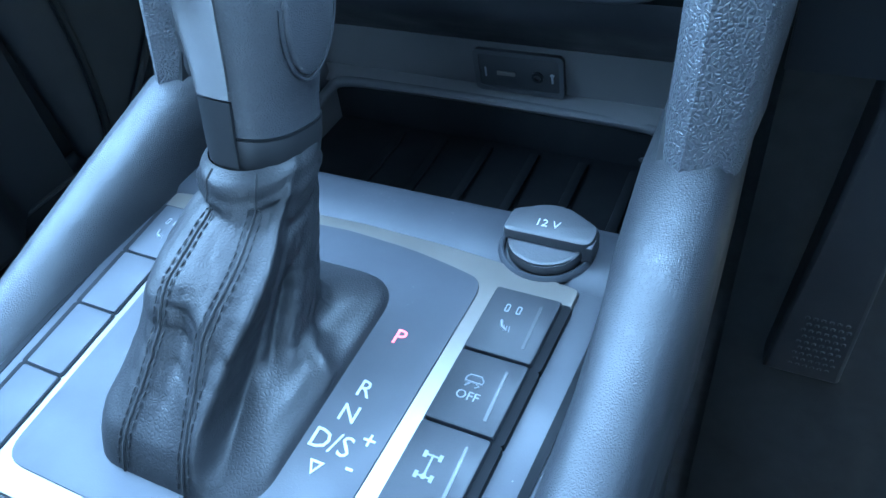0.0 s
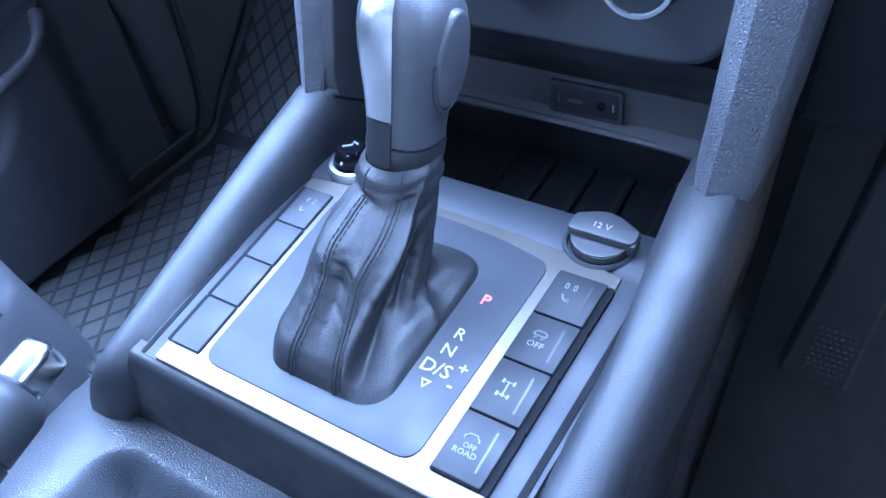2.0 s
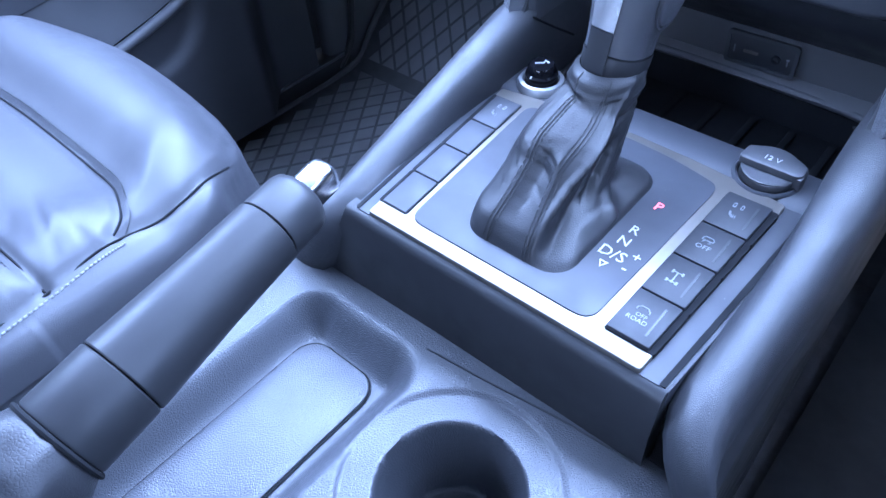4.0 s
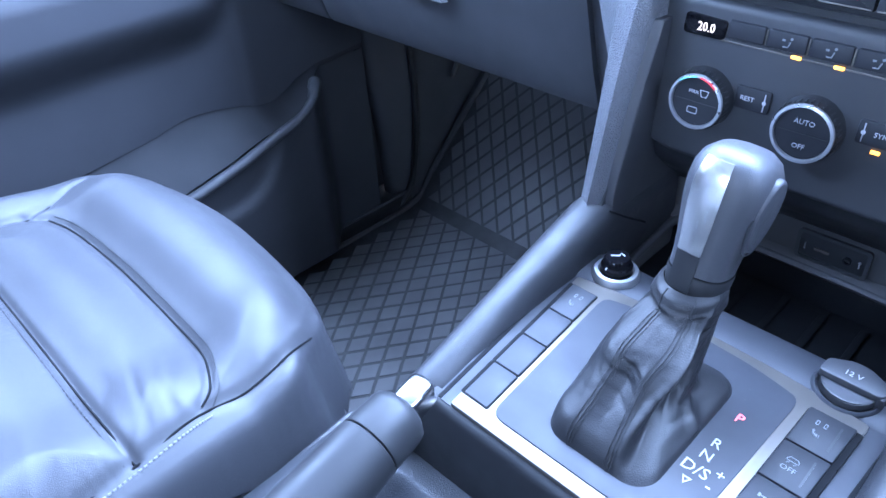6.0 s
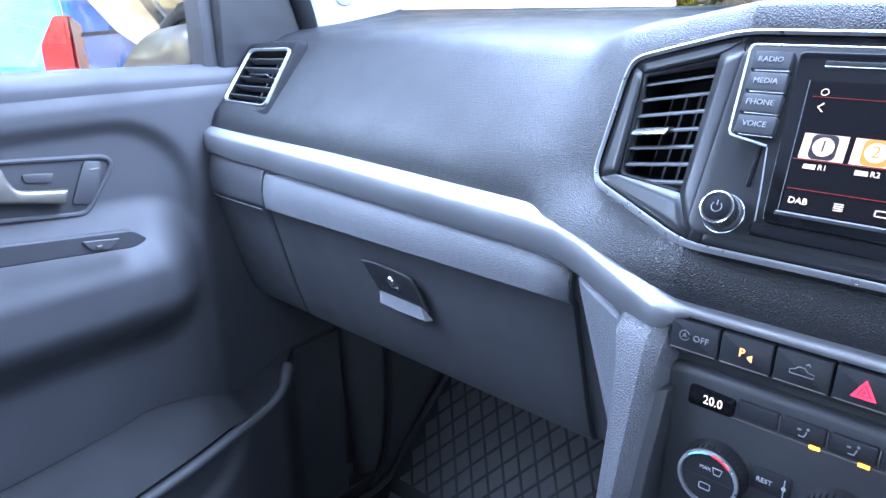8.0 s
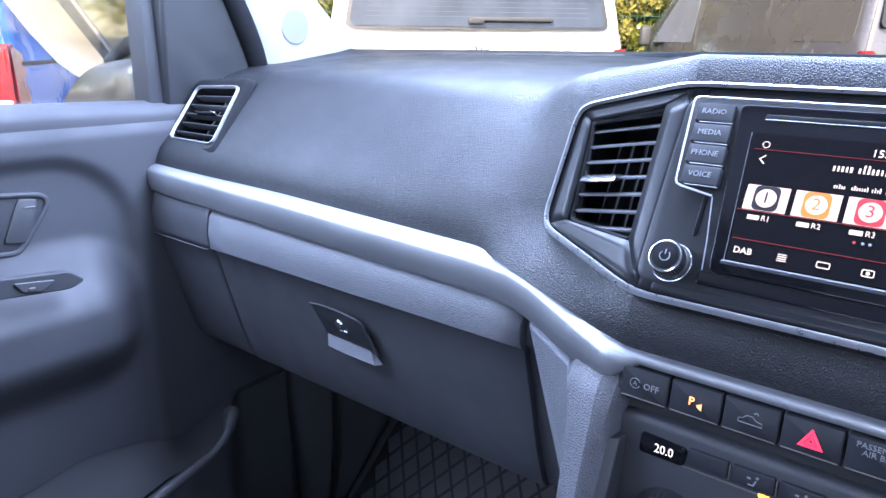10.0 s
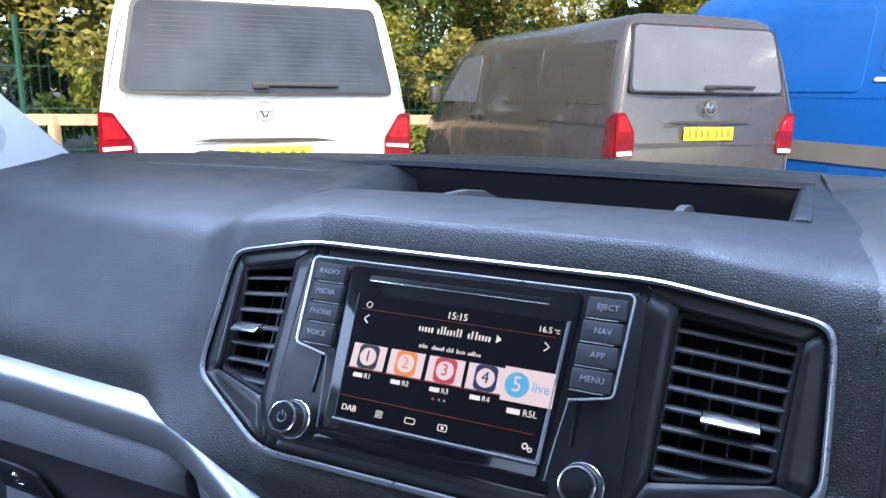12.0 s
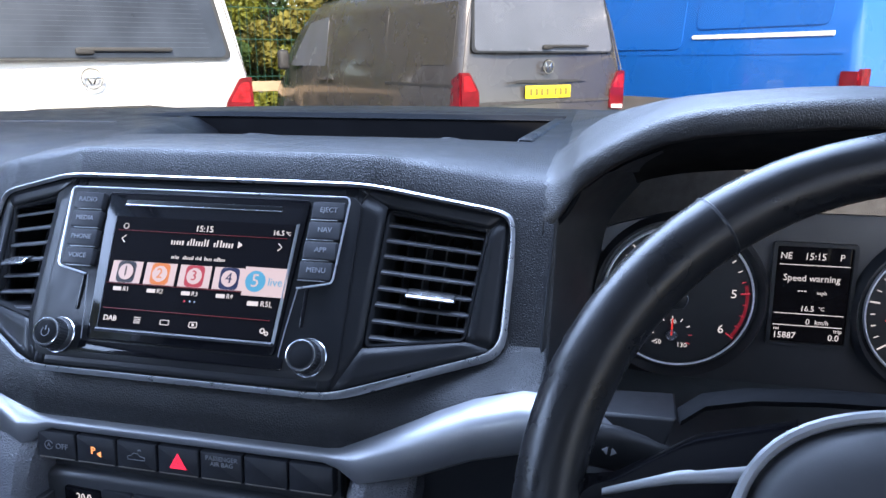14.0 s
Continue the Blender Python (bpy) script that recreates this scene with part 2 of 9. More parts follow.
SWITCH = material("switch_plastic", (0.014, 0.015, 0.018), 0.52, vary=0.08, vary_scale=40, bump=0.00003, bump_scale=1800, spec=0.28, speck=0.10)
BEZEL = material("centre_bezel_plastic", (0.0075, 0.008, 0.009), 0.36, vary=0.08, vary_scale=20, bump=0.00003, bump_scale=1500, spec=0.18)
PIANO = material("gloss_black", (0.004, 0.004, 0.005), 0.06, vary=0.1, vary_scale=10, rough_vary=0.03, spec=0.20)
SILVER = material("satin_silver_trim", (0.29, 0.295, 0.305), 0.46, metal=0.85, vary=0.05, vary_scale=8, rough_vary=0.05, bump=0.00001, bump_scale=2500)
BRIGHT = material("brushed_aluminium", (0.180, 0.164, 0.146), 0.50, metal=0.9, vary=0.04, vary_scale=30, rough_vary=0.05)
CHROME = material("chrome", (0.60, 0.61, 0.63), 0.20, metal=1.0, vary=0.03, vary_scale=60, rough_vary=0.05)
BOOT = material("gaiter_leather", (0.0150, 0.0153, 0.0170), 0.47, vary=0.16, vary_scale=40, bump=0.00005, bump_scale=700, grain="leather", spec=0.35)
THREAD = material("dark_thread", (0.007, 0.007, 0.008), 0.8, vary=0.1, vary_scale=300)
SEAM_THREAD = material("slate_thread", (0.030, 0.031, 0.034), 0.8, vary=0.1, vary_scale=300)
PALE_THREAD = material("grey_thread", (0.20, 0.20, 0.21), 0.8, vary=0.1, vary_scale=300)
SEAT = material("seat_leather", (0.041, 0.042, 0.047), 0.40, vary=0.08, vary_scale=7, bump=0.00008, bump_scale=1000, grain="leather", spec=0.4)
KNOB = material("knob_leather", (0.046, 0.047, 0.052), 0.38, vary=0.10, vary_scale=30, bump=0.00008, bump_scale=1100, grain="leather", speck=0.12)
DOOR = material("door_plastic", (0.038, 0.039, 0.044), 0.60, vary=0.10, vary_scale=6, bump=0.00014, bump_scale=700, spec=0.3)
DOORSOFT = material("door_vinyl", (0.050, 0.052, 0.057), 0.48, vary=0.08, vary_scale=6, bump=0.00014, bump_scale=700, grain="leather")
RUBBER = material("mat_rubber", (0.093, 0.093, 0.095), 0.60, vary=0.22, vary_scale=9, bump=0.0002, bump_scale=500)
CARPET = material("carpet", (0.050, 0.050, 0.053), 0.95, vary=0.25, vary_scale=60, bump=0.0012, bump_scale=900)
LINER = material("pale_pillar_trim", (0.25, 0.25, 0.245), 0.75, vary=0.04, vary_scale=20, bump=0.0002, bump_scale=900)
PRINT = material("white_print", (0.36, 0.36, 0.38), 0.6, vary=0.02)
SOFTPRINT = material("pale_grey_print", (0.125, 0.13, 0.14), 0.6, vary=0.02)
DIMPRINT = material("grey_print", (0.17, 0.175, 0.185), 0.6, vary=0.02)
RED_P = material("lit_red_letter", (0.8, 0.10, 0.12), 0.5, vary=0.0, emit=0.336, emit_colour=(1.0, 0.10, 0.14))
AMBER = material("lit_amber", (0.9, 0.4, 0.05), 0.5, vary=0.0, emit=0.924, emit_colour=(1.0, 0.42, 0.03))
ORANGE = material("lit_orange_symbol", (0.9, 0.35, 0.1), 0.5, vary=0.0, emit=0.462, emit_colour=(1.0, 0.34, 0.12))
HAZARD = material("lit_red_triangle", (0.85, 0.03, 0.06), 0.5, vary=0.0, emit=0.420, emit_colour=(1.0, 0.02, 0.06))
S_BLACK = material("screen_black", (0.003, 0.003, 0.004), 0.08, vary=0.0, spec=0.12, emit=0.0008, emit_colour=(0.8, 0.75, 0.9))
S_WHITE = material("screen_white", (0.03, 0.03, 0.03), 0.3, vary=0.0, emit=0.28, emit_colour=(1.0, 0.93, 0.95))
S_PINK = material("screen_pale_tile", (0.03, 0.025, 0.025), 0.3, vary=0.0, emit=0.25, emit_colour=(1.0, 0.80, 0.84))
S_RED = material("screen_red", (0.02, 0.004, 0.005), 0.3, vary=0.0, emit=0.2, emit_colour=(0.85, 0.07, 0.12))
S_ORANGE = material("screen_orange", (0.03, 0.012, 0.004), 0.3, vary=0.0, emit=0.26, emit_colour=(1.0, 0.30, 0.06))
S_NAVY = material("screen_navy", (0.002, 0.003, 0.012), 0.3, vary=0.0, emit=0.03, emit_colour=(0.15, 0.25, 0.9))
S_BLUE = material("screen_light_blue", (0.005, 0.02, 0.03), 0.3, vary=0.0, emit=0.24, emit_colour=(0.12, 0.55, 0.90))
S_INK = material("screen_ink", (0.01, 0.01, 0.012), 0.3, vary=0.0, emit=0.01)
S_DIM = material("screen_dim_line", (0.012, 0.002, 0.002), 0.3, vary=0.0, emit=0.06, emit_colour=(0.9, 0.06, 0.09))
NEEDLE = material("red_needle", (0.7, 0.04, 0.03), 0.5, vary=0.0, emit=0.168, emit_colour=(1.0, 0.05, 0.03))
DIAL = material("dial_face", (0.012, 0.013, 0.015), 0.5, vary=0.1, vary_scale=30)
WHEEL = material("wheel_leather", (0.006, 0.006, 0.0065), 0.30, vary=0.15, vary_scale=18, bump=0.00002, bump_scale=900, grain="leather", rough_vary=0.08, spec=0.30)
GLASS = clear_glass("window_glass", (0.97, 0.985, 0.98), 0.05)
HEAD = material("headliner_cloth", (0.45, 0.45, 0.44), 0.95, vary=0.05, vary_scale=40, bump=0.0003, bump_scale=1500)
WHITE_PAINT = material("white_van_paint", (0.80, 0.80, 0.79), 0.30, vary=0.03, vary_scale=1.5, coat=0.6)
GREY_PAINT = material("grey_van_paint", (0.078, 0.074, 0.078), 0.26, metal=0.35, vary=0.10, vary_scale=1.2, coat=0.7)
BLUE_PAINT = material("blue_van_paint", (0.006, 0.110, 0.44), 0.30, vary=0.05, vary_scale=1.0, coat=0.7)
PALE_PAINT = material("beige_car_paint", (0.16, 0.14, 0.112), 0.35, metal=0.2, vary=0.04, vary_scale=2, coat=0.6)
TINT = material("tinted_rear_glass", (0.028, 0.034, 0.044), 0.08, vary=0.5, vary_scale=3.0, rough_vary=0.03, coat=0.3)
SILVERED = material("pale_van_glass", (0.10, 0.108, 0.13), 0.24, vary=0.15, vary_scale=2.0, rough_vary=0.05, coat=0.3)
LENS = material("red_lamp_lens", (0.15, 0.004, 0.009), 0.12, vary=0.35, vary_scale=14, coat=0.6)
LENS_IN = material("inner_red_lens", (0.34, 0.010, 0.016), 0.10, vary=0.4, vary_scale=22, coat=0.6)
LENS_W = material("clear_lamp_lens", (0.75, 0.72, 0.70), 0.15, vary=0.1, vary_scale=20, coat=0.6)
TRIMBLACK = material("unpainted_bumper_plastic", (0.03, 0.03, 0.032), 0.6, vary=0.12, vary_scale=5)
GREYBAND = material("grey_rubbing_strip", (0.16, 0.15, 0.15), 0.6, vary=0.12, vary_scale=3)
PLATE_Y = material("yellow_plate", (0.80, 0.62, 0.03), 0.4, vary=0.03, vary_scale=20)
PLATE_INK = material("plate_ink", (0.20, 0.16, 0.03), 0.5, vary=0.05)
TYRE = material("tyre", (0.025, 0.025, 0.026), 0.85, vary=0.15, vary_scale=14)
RIM = material("dusty_wheel", (0.42, 0.38, 0.33), 0.5, metal=0.4, vary=0.15, vary_scale=14)
ASPHALT = material("asphalt", (0.055, 0.055, 0.056), 0.9, vary=0.25, vary_scale=1.5, bump=0.004, bump_scale=120)
BARK = material("bark", (0.12, 0.09, 0.065), 0.9, vary=0.3, vary_scale=8, bump=0.01, bump_scale=30)
WOOD = material("weathered_timber", (0.38, 0.27, 0.17), 0.8, vary=0.2, vary_scale=6, bump=0.001, bump_scale=60)
FENCE = material("green_fence_steel", (0.010, 0.060, 0.036), 0.5, vary=0.1, vary_scale=4)


def leaf_material(name, colour):
    m = material(name, colour, 0.55, vary=0.35, vary_scale=1.3, spec=0.3)
    n, l = m.node_tree.nodes, m.node_tree.links
    p = n["Principled BSDF"]
    tr = n.new("ShaderNodeBsdfTranslucent")
    tr.inputs["Color"].default_value = (colour[0] * 2.2, colour[1] * 2.0, colour[2] * 0.8, 1)
    mix = n.new("ShaderNodeMixShader")
    mix.inputs[0].default_value = 0.35
    l.new(p.outputs[0], mix.inputs[1])
    l.new(tr.outputs[0], mix.inputs[2])
    l.new(mix.outputs[0], n["Material Output"].inputs["Surface"])
    return m


INLAY = material("polished_inlay", (0.60, 0.59, 0.57), 0.24, metal=0.95, vary=0.03, vary_scale=30, rough_vary=0.03)
RING = material("satin_chrome_ring", (0.46, 0.47, 0.49), 0.30, metal=0.75, vary=0.03, vary_scale=60, rough_vary=0.04)
# White base in place of the bright reflection on the chrome dial rings.
PALE_RING = material("reflection_white_ring", (0.75, 0.76, 0.78), 0.35, vary=0.02, vary_scale=60)
HEATLINE = material("heater_wire", (0.055, 0.063, 0.075), 0.08, vary=0.2, vary_scale=2.0, rough_vary=0.03, coat=0.3)
MIRROR = material("mirror_glass", (0.34, 0.345, 0.35), 0.05, metal=1.0, vary=0.02, vary_scale=20, rough_vary=0.01)
# Door plastic darkened for recess shade; also the dark switch plate.
WELL = material("dark_shaded_door_plastic", (0.024, 0.025, 0.028), 0.7, vary=0.12, vary_scale=6, spec=0.3)
KEYPRINT = material("faint_key_print", (0.15, 0.155, 0.17), 0.6, vary=0.02)
# Dash pad again, lighter and warmer: the hood's warm light put into its colour.
LIT_HOODPAD = material("warm_lit_hood_pad", (0.0185, 0.018, 0.0175), 0.46, vary=0.10, vary_scale=9, bump=0.00022, bump_scale=600, grain="leather")
S_BAND = material("dial_red_band", (0.05, 0.004, 0.006), 0.4, vary=0.0, emit=0.07, emit_colour=(0.8, 0.03, 0.07))
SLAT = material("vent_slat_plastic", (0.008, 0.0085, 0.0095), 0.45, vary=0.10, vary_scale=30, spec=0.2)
# Lowered so that recesses keep their shade; also serves seams and gaps.
MATTE = material("matt_black_and_recess_shade", (0.0055, 0.006, 0.007), 0.85, vary=0.12, vary_scale=20, spec=0.15)
DECK = material("console_deck_plastic", (0.036, 0.038, 0.043), 0.42, vary=0.10, vary_scale=14, bump=0.00014, bump_scale=650, grain="leather")
GRIP = material("smooth_grip_rubber", (0.017, 0.0175, 0.019), 0.46, vary=0.10, vary_scale=20, bump=0.00002, bump_scale=1500, spec=0.28)
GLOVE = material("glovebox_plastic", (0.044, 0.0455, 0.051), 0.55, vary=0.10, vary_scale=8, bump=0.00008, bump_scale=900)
CLIMATE = material("climate_panel_plastic", (0.028, 0.0295, 0.0325), 0.48, vary=0.08, vary_scale=20, bump=0.00003, bump_scale=1500)
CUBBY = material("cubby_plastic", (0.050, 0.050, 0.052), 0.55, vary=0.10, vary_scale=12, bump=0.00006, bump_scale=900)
# Grained, and lightened against the lid for the light on upper faces.
GLOVE_TOP = material("lit_grained_glovebox", (0.115, 0.119, 0.130), 0.48, vary=0.08, vary_scale=10, bump=0.00024, bump_scale=520, grain="leather")
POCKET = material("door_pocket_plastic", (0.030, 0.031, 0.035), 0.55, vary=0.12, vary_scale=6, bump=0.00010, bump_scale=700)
ARM = material("armrest_leather", (0.15, 0.15, 0.152), 0.50, vary=0.06, vary_scale=14, bump=0.00006, bump_scale=900, grain="leather")
# Near black: the deep tray's shade is put into the base colour.
TRAYBLACK = material("shaded_tray_black", (0.0035, 0.0035, 0.004), 0.9, vary=0.2, vary_scale=20, spec=0.05)
GROOVE = material("groove_rubber", (0.042, 0.042, 0.043), 0.8, vary=0.2, vary_scale=20)
LEAF_A = leaf_material("leaf_yellow_green", (0.17, 0.18, 0.03))
LEAF_B = leaf_material("leaf_dark_green", (0.05, 0.085, 0.022))
LEAF_C = leaf_material("leaf_olive", (0.20, 0.18, 0.045))

# ---- setting: ground and cab shell ----
GROUND = 0.12
XC, XK = 0.007, 0.0115          # middle of the dash, middle of the console


def flat(x0, x1, y0, y1, z, n=1):
    bm = bmesh.new()
    bmesh.ops.create_grid(bm, x_segments=n, y_segments=n, size=0.5)
    bmesh.ops.scale(bm, vec=(x1 - x0, y1 - y0, 1), verts=bm.verts[:])
    bmesh.ops.translate(bm, vec=((x0 + x1) / 2, (y0 + y1) / 2, z), verts=bm.verts[:])
    return bm


def slab(x0, x1, y0, y1, z0, z1, b=0.004):
    return put(rbox(x1 - x0, y1 - y0, z1 - z0, b), T((x0 + x1) / 2, (y0 + y1) / 2, (z0 + z1) / 2))


structure("ground", flat(-400, 400, -400, 400, GROUND), ASPHALT, "dark grey asphalt of the car park", "ground")
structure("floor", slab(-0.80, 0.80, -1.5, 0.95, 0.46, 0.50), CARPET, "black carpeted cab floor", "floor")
structure("ceiling", slab(-0.70, 0.70, -1.45, 0.20, 1.735, 1.77, 0.02), HEAD, "pale grey cloth headliner", "ceiling")
structure("roof", slab(-0.86, 0.86, -1.52, 0.22, 1.775, 1.80, 0.01), DARK, "dark outer roof skin", "roof")
structure("firewall", put(rbox(1.56, 0.05, 0.80, 0.01), T(0, 0.99, 0.90)), CARPET, "black carpeted bulkhead ahead of the feet", "wall")
structure("floor_slope", loft([[(x, 0.63, 0.50), (x, 0.97, 0.88), (x, 0.99, 0.88), (x, 0.99, 0.48)] for x in (-0.78, 0.78)]), CARPET,
          "black carpeted sloping toe board", "floor")
# back of the cab with its window opening
structure("wall_rear", merged(slab(-0.78, 0.78, -1.47, -1.41, 0.46, 1.28), slab(-0.78, -0.60, -1.47, -1.41, 1.28, 1.60),
                              slab(0.60, 0.78, -1.47, -1.41, 1.28, 1.60), slab(-0.76, 0.76, -1.47, -1.41, 1.60, 1.76)), HEAD,
          "grey trimmed back wall of the cab with a window", "wall")
structure("window_rear", slab(-0.60, 0.60, -1.445, -1.440, 1.28, 1.60, 0), GLASS, "clear back window glass", "window").visible_shadow = False


def windscreen():
    rows = []
    for k in range(13):
        x = -0.76 + 1.52 * k / 12
        yb = 1.04 - 0.36 * (x / 0.76) ** 2 * 0.95
        xt = x * 0.88
        yt = 0.30 - 0.10 * (x / 0.76) ** 2
        rows.append([(x + (xt - x) * t, yb + (yt - yb) * t - 0.0, 1.30 + 0.44 * t + 0.02 * math.sin(math.pi * t)) for t in (0, 0.25, 0.5, 0.75, 1.0)])
    return loft(rows, closed=False)


structure("windscreen", windscreen(), GLASS, "clear raked windscreen glass", "window").visible_shadow = False
structure("windscreen_header", tube(smooth_path([(-0.72, 0.17, 1.735), (-0.35, 0.26, 1.752), (0, 0.285, 1.755), (0.35, 0.26, 1.752), (0.72, 0.17, 1.735)]), 0.035),
          HEAD, "pale grey trim over the windscreen", "trim")


def pillar(sx):
    """A-pillar trim: a slanted pale post with a rounded inner face."""
    rings = []
    for z, y0, y1, x in ((1.285, 0.52, 0.735, 0.742), (1.32, 0.503, 0.697, 0.740), (1.39, 0.472, 0.615, 0.737), (1.455, 0.447, 0.543, 0.732),
                         (1.60, 0.335, 0.395, 0.705), (1.735, 0.185, 0.245, 0.665)):
        w = y1 - y0
        rings.append([(sx * (x + 0.05), y0 - 0.015, z), (sx * (x + 0.012), y0, z), (sx * (x + 0.002), y0 + 0.10 * w, z), (sx * x, y0 + 0.3 * w, z),
                      (sx * x, y0 + 0.7 * w, z), (sx * (x + 0.008), y0 + 0.93 * w, z), (sx * (x + 0.03), y1 + 0.005, z), (sx * (x + 0.07), y1, z)])
    return loft(rings)


pl = structure("pillar_passenger", pillar(-1), LINER, "pale grey windscreen pillar trim with a round loudspeaker grille", "pillar")
grille = merged(put(lathe([(0.0, 0.0012), (0.0235, 0.0012), (0.0245, 0.0)], 40), axes((-0.7388, 0.567, 1.348), (0, 1, 0), (0, 0, 1))),
                *[put(rbox(0.0006, 0.045 * math.sqrt(max(0.02, 1 - (k / 10.5) ** 2)), 0.0007, 0), T(-0.7370, 0.567, 1.348 + k * 0.0021)) for k in range(-10, 11)])
part("speaker_grille", grille, LINER, pl, "round ribbed pale speaker grille")
structure("pillar_driver", pillar(1), LINER, "pale grey windscreen pillar trim", "pillar")
for sx, nm in ((-1, "passenger"), (1, "driver")):
    structure("pillar_centre_" + nm, slab(sx * 0.76 - 0.03, sx * 0.76 + 0.03, -0.55, -0.38, 1.2, 1.75, 0.015), HEAD, "grey trimmed door pillar", "pillar")
    structure("roof_rail_" + nm, tube(smooth_path([(sx * 0.70, 0.20, 1.72), (sx * 0.71, -0.4, 1.735), (sx * 0.71, -1.42, 1.72)]), 0.04), HEAD, "pale grey trim along the roof edge", "trim")

# ---- dashboard ----
# cross-sections (y, z) from the silver strip up over the crest to the windscreen
CENTRE = [(0.301, 1.145), (0.300, 1.158), (0.306, 1.172), (0.322, 1.195), (0.349, 1.245), (0.3755, 1.3085), (0.3810, 1.3215), (0.3860, 1.3250), (0.440, 1.3220), (0.56, 1.3165)]
WING = [(0.318, 1.166), (0.328, 1.178), (0.344, 1.188), (0.360, 1.203), (0.381, 1.245), (0.4010, 1.2900), (0.4090, 1.3030), (0.4160, 1.3085), (0.460, 1.3125), (0.56, 1.3145)]
SIDE = [(0.343, 1.183), (0.3455, 1.192), (0.350, 1.203), (0.360, 1.2145), (0.391, 1.246), (0.424, 1.2795), (0.4325, 1.2880), (0.444, 1.2940), (0.464, 1.2972), (0.56, 1.306)]
END = [(0.345, 1.183), (0.348, 1.192), (0.353, 1.203), (0.364, 1.2145), (0.400, 1.244), (0.436, 1.270), (0.452, 1.279), (0.472, 1.287), (0.50, 1.294), (0.56, 1.300)]
STRIP_Z = [(-0.745, 1.184), (-0.5, 1.182), (-0.225, 1.172), (-0.205, 1.169), (-0.115, 1.147), (-0.10, 1.146), (0.118, 1.146), (0.135, 1.153), (0.222, 1.190), (0.30, 1.194)]


def far_y(x):
    return 1.03 - 0.36 * (x / 0.76) ** 2


def blend(a, b, t):
    return [(p[0] + (q[0] - p[0]) * t, p[1] + (q[1] - p[1]) * t) for p, q in zip(a, b)]


def pad_section(x):
    d = abs(x - XC)
    if d < 0.115:
        s = CENTRE
    elif d < 0.205:
        s = blend(CENTRE, WING, (d - 0.115) / 0.09)
    elif x > XC:
        s = WING
    elif d < 0.27:
        t = (d - 0.205) / 0.065
        s = blend(WING, SIDE, t * t * (3 - 2 * t))
    elif x < -0.60:
        t = min(1.0, (-0.60 - x) / 0.15)
        s = blend(SIDE, END, t * t)
    else:
        s = SIDE
    return list(s)


def dash_pad():
    xs = sorted(set([x for x in [round(-0.757 + 0.0125 * k, 4) for k in range(82)] if x < 0.2460] + [0.2465, XC - 0.115, XC + 0.115, XC - 0.205, XC + 0.205]))
    rows = []
    for x in xs:
        s = pad_section(x)
        zt = lerp_rows(STRIP_Z, x)[0]
        dz = zt - s[0][1]
        s = [(y, z + dz * max(0, 1 - k / 3.0)) for k, (y, z) in enumerate(s)]
        fy = far_y(x)
        y0, z0 = s[-1]
        s = [(s[0][0] + 0.02, s[0][1] - 0.002)] + s
        s += [(y0 + (fy - y0) * t, z0 + (1.318 - z0) * t) for t in (0.25, 0.5, 0.8, 0.95)] + [(fy, 1.310), (fy + 0.01, 1.27)]
        rows.append([(x, y, z) for y, z in s])
    return loft(rows, closed=False)


TRAY = (0.57, 0.81)            # open stowage tray in the crest, front and back
TRAY_L = (-0.232, -0.290)      # its left side at front and back
TRAY_R = (0.196, 0.212)


def cut_tray(bm):
    """Opens the crest over the stowage tray."""
    (y0, y1), cuts = TRAY, []
    for xa, xb in (TRAY_L, TRAY_R):
        cuts.append((Vector((xa, y0, 0)), Vector((y1 - y0, xa - xb, 0)).normalized()))
    for co, no in cuts + [(Vector((0, y0, 0)), Vector((0, 1, 0))), (Vector((0, y1, 0)), Vector((0, 1, 0)))]:
        bmesh.ops.bisect_plane(bm, geom=bm.verts[:] + bm.edges[:] + bm.faces[:], plane_co=co, plane_no=no)
    dead = []
    for f in bm.faces:
        c = f.calc_center_median()
        if y0 < c.y < y1 and c.z > 1.29 and (c - cuts[0][0]).dot(cuts[0][1]) > 0 > (c - cuts[1][0]).dot(cuts[1][1]):
            dead.append(f)
    bmesh.ops.delete(bm, geom=dead, context="FACES")
    return bm


dash = thing("dashboard", (0, 0.6, 0.95), "dark grey grained soft dashboard with a silver trim strip", "dashboard")
RU = Vector((0, 0.509, 0.861))
RADIO = axes((XC, 0.331, 1.245), (1, 0, 0), RU)       # face of the radio: x across, y up the face, z out


def bez_pt(u, v, w=0.0):
    """A point of the bezel's swept face: beyond 0.115 across, it falls back."""
    d = max(0.0, abs(u) - 0.100)
    k = (d * d / 0.06 if d < 0.03 else d - 0.015) / 0.085
    base = RADIO @ Vector((u, v, w))
    return base + Vector((0, 0.033 * k, -0.016 * k if v > 0 else -0.016 * k))


SIDE_VENT = [Vector(p) for p in ((-0.741, 0.4185, 1.269), (-0.650, 0.4165, 1.2735), (-0.6405, 0.3655, 1.2100), (-0.7415, 0.3715, 1.2085))]


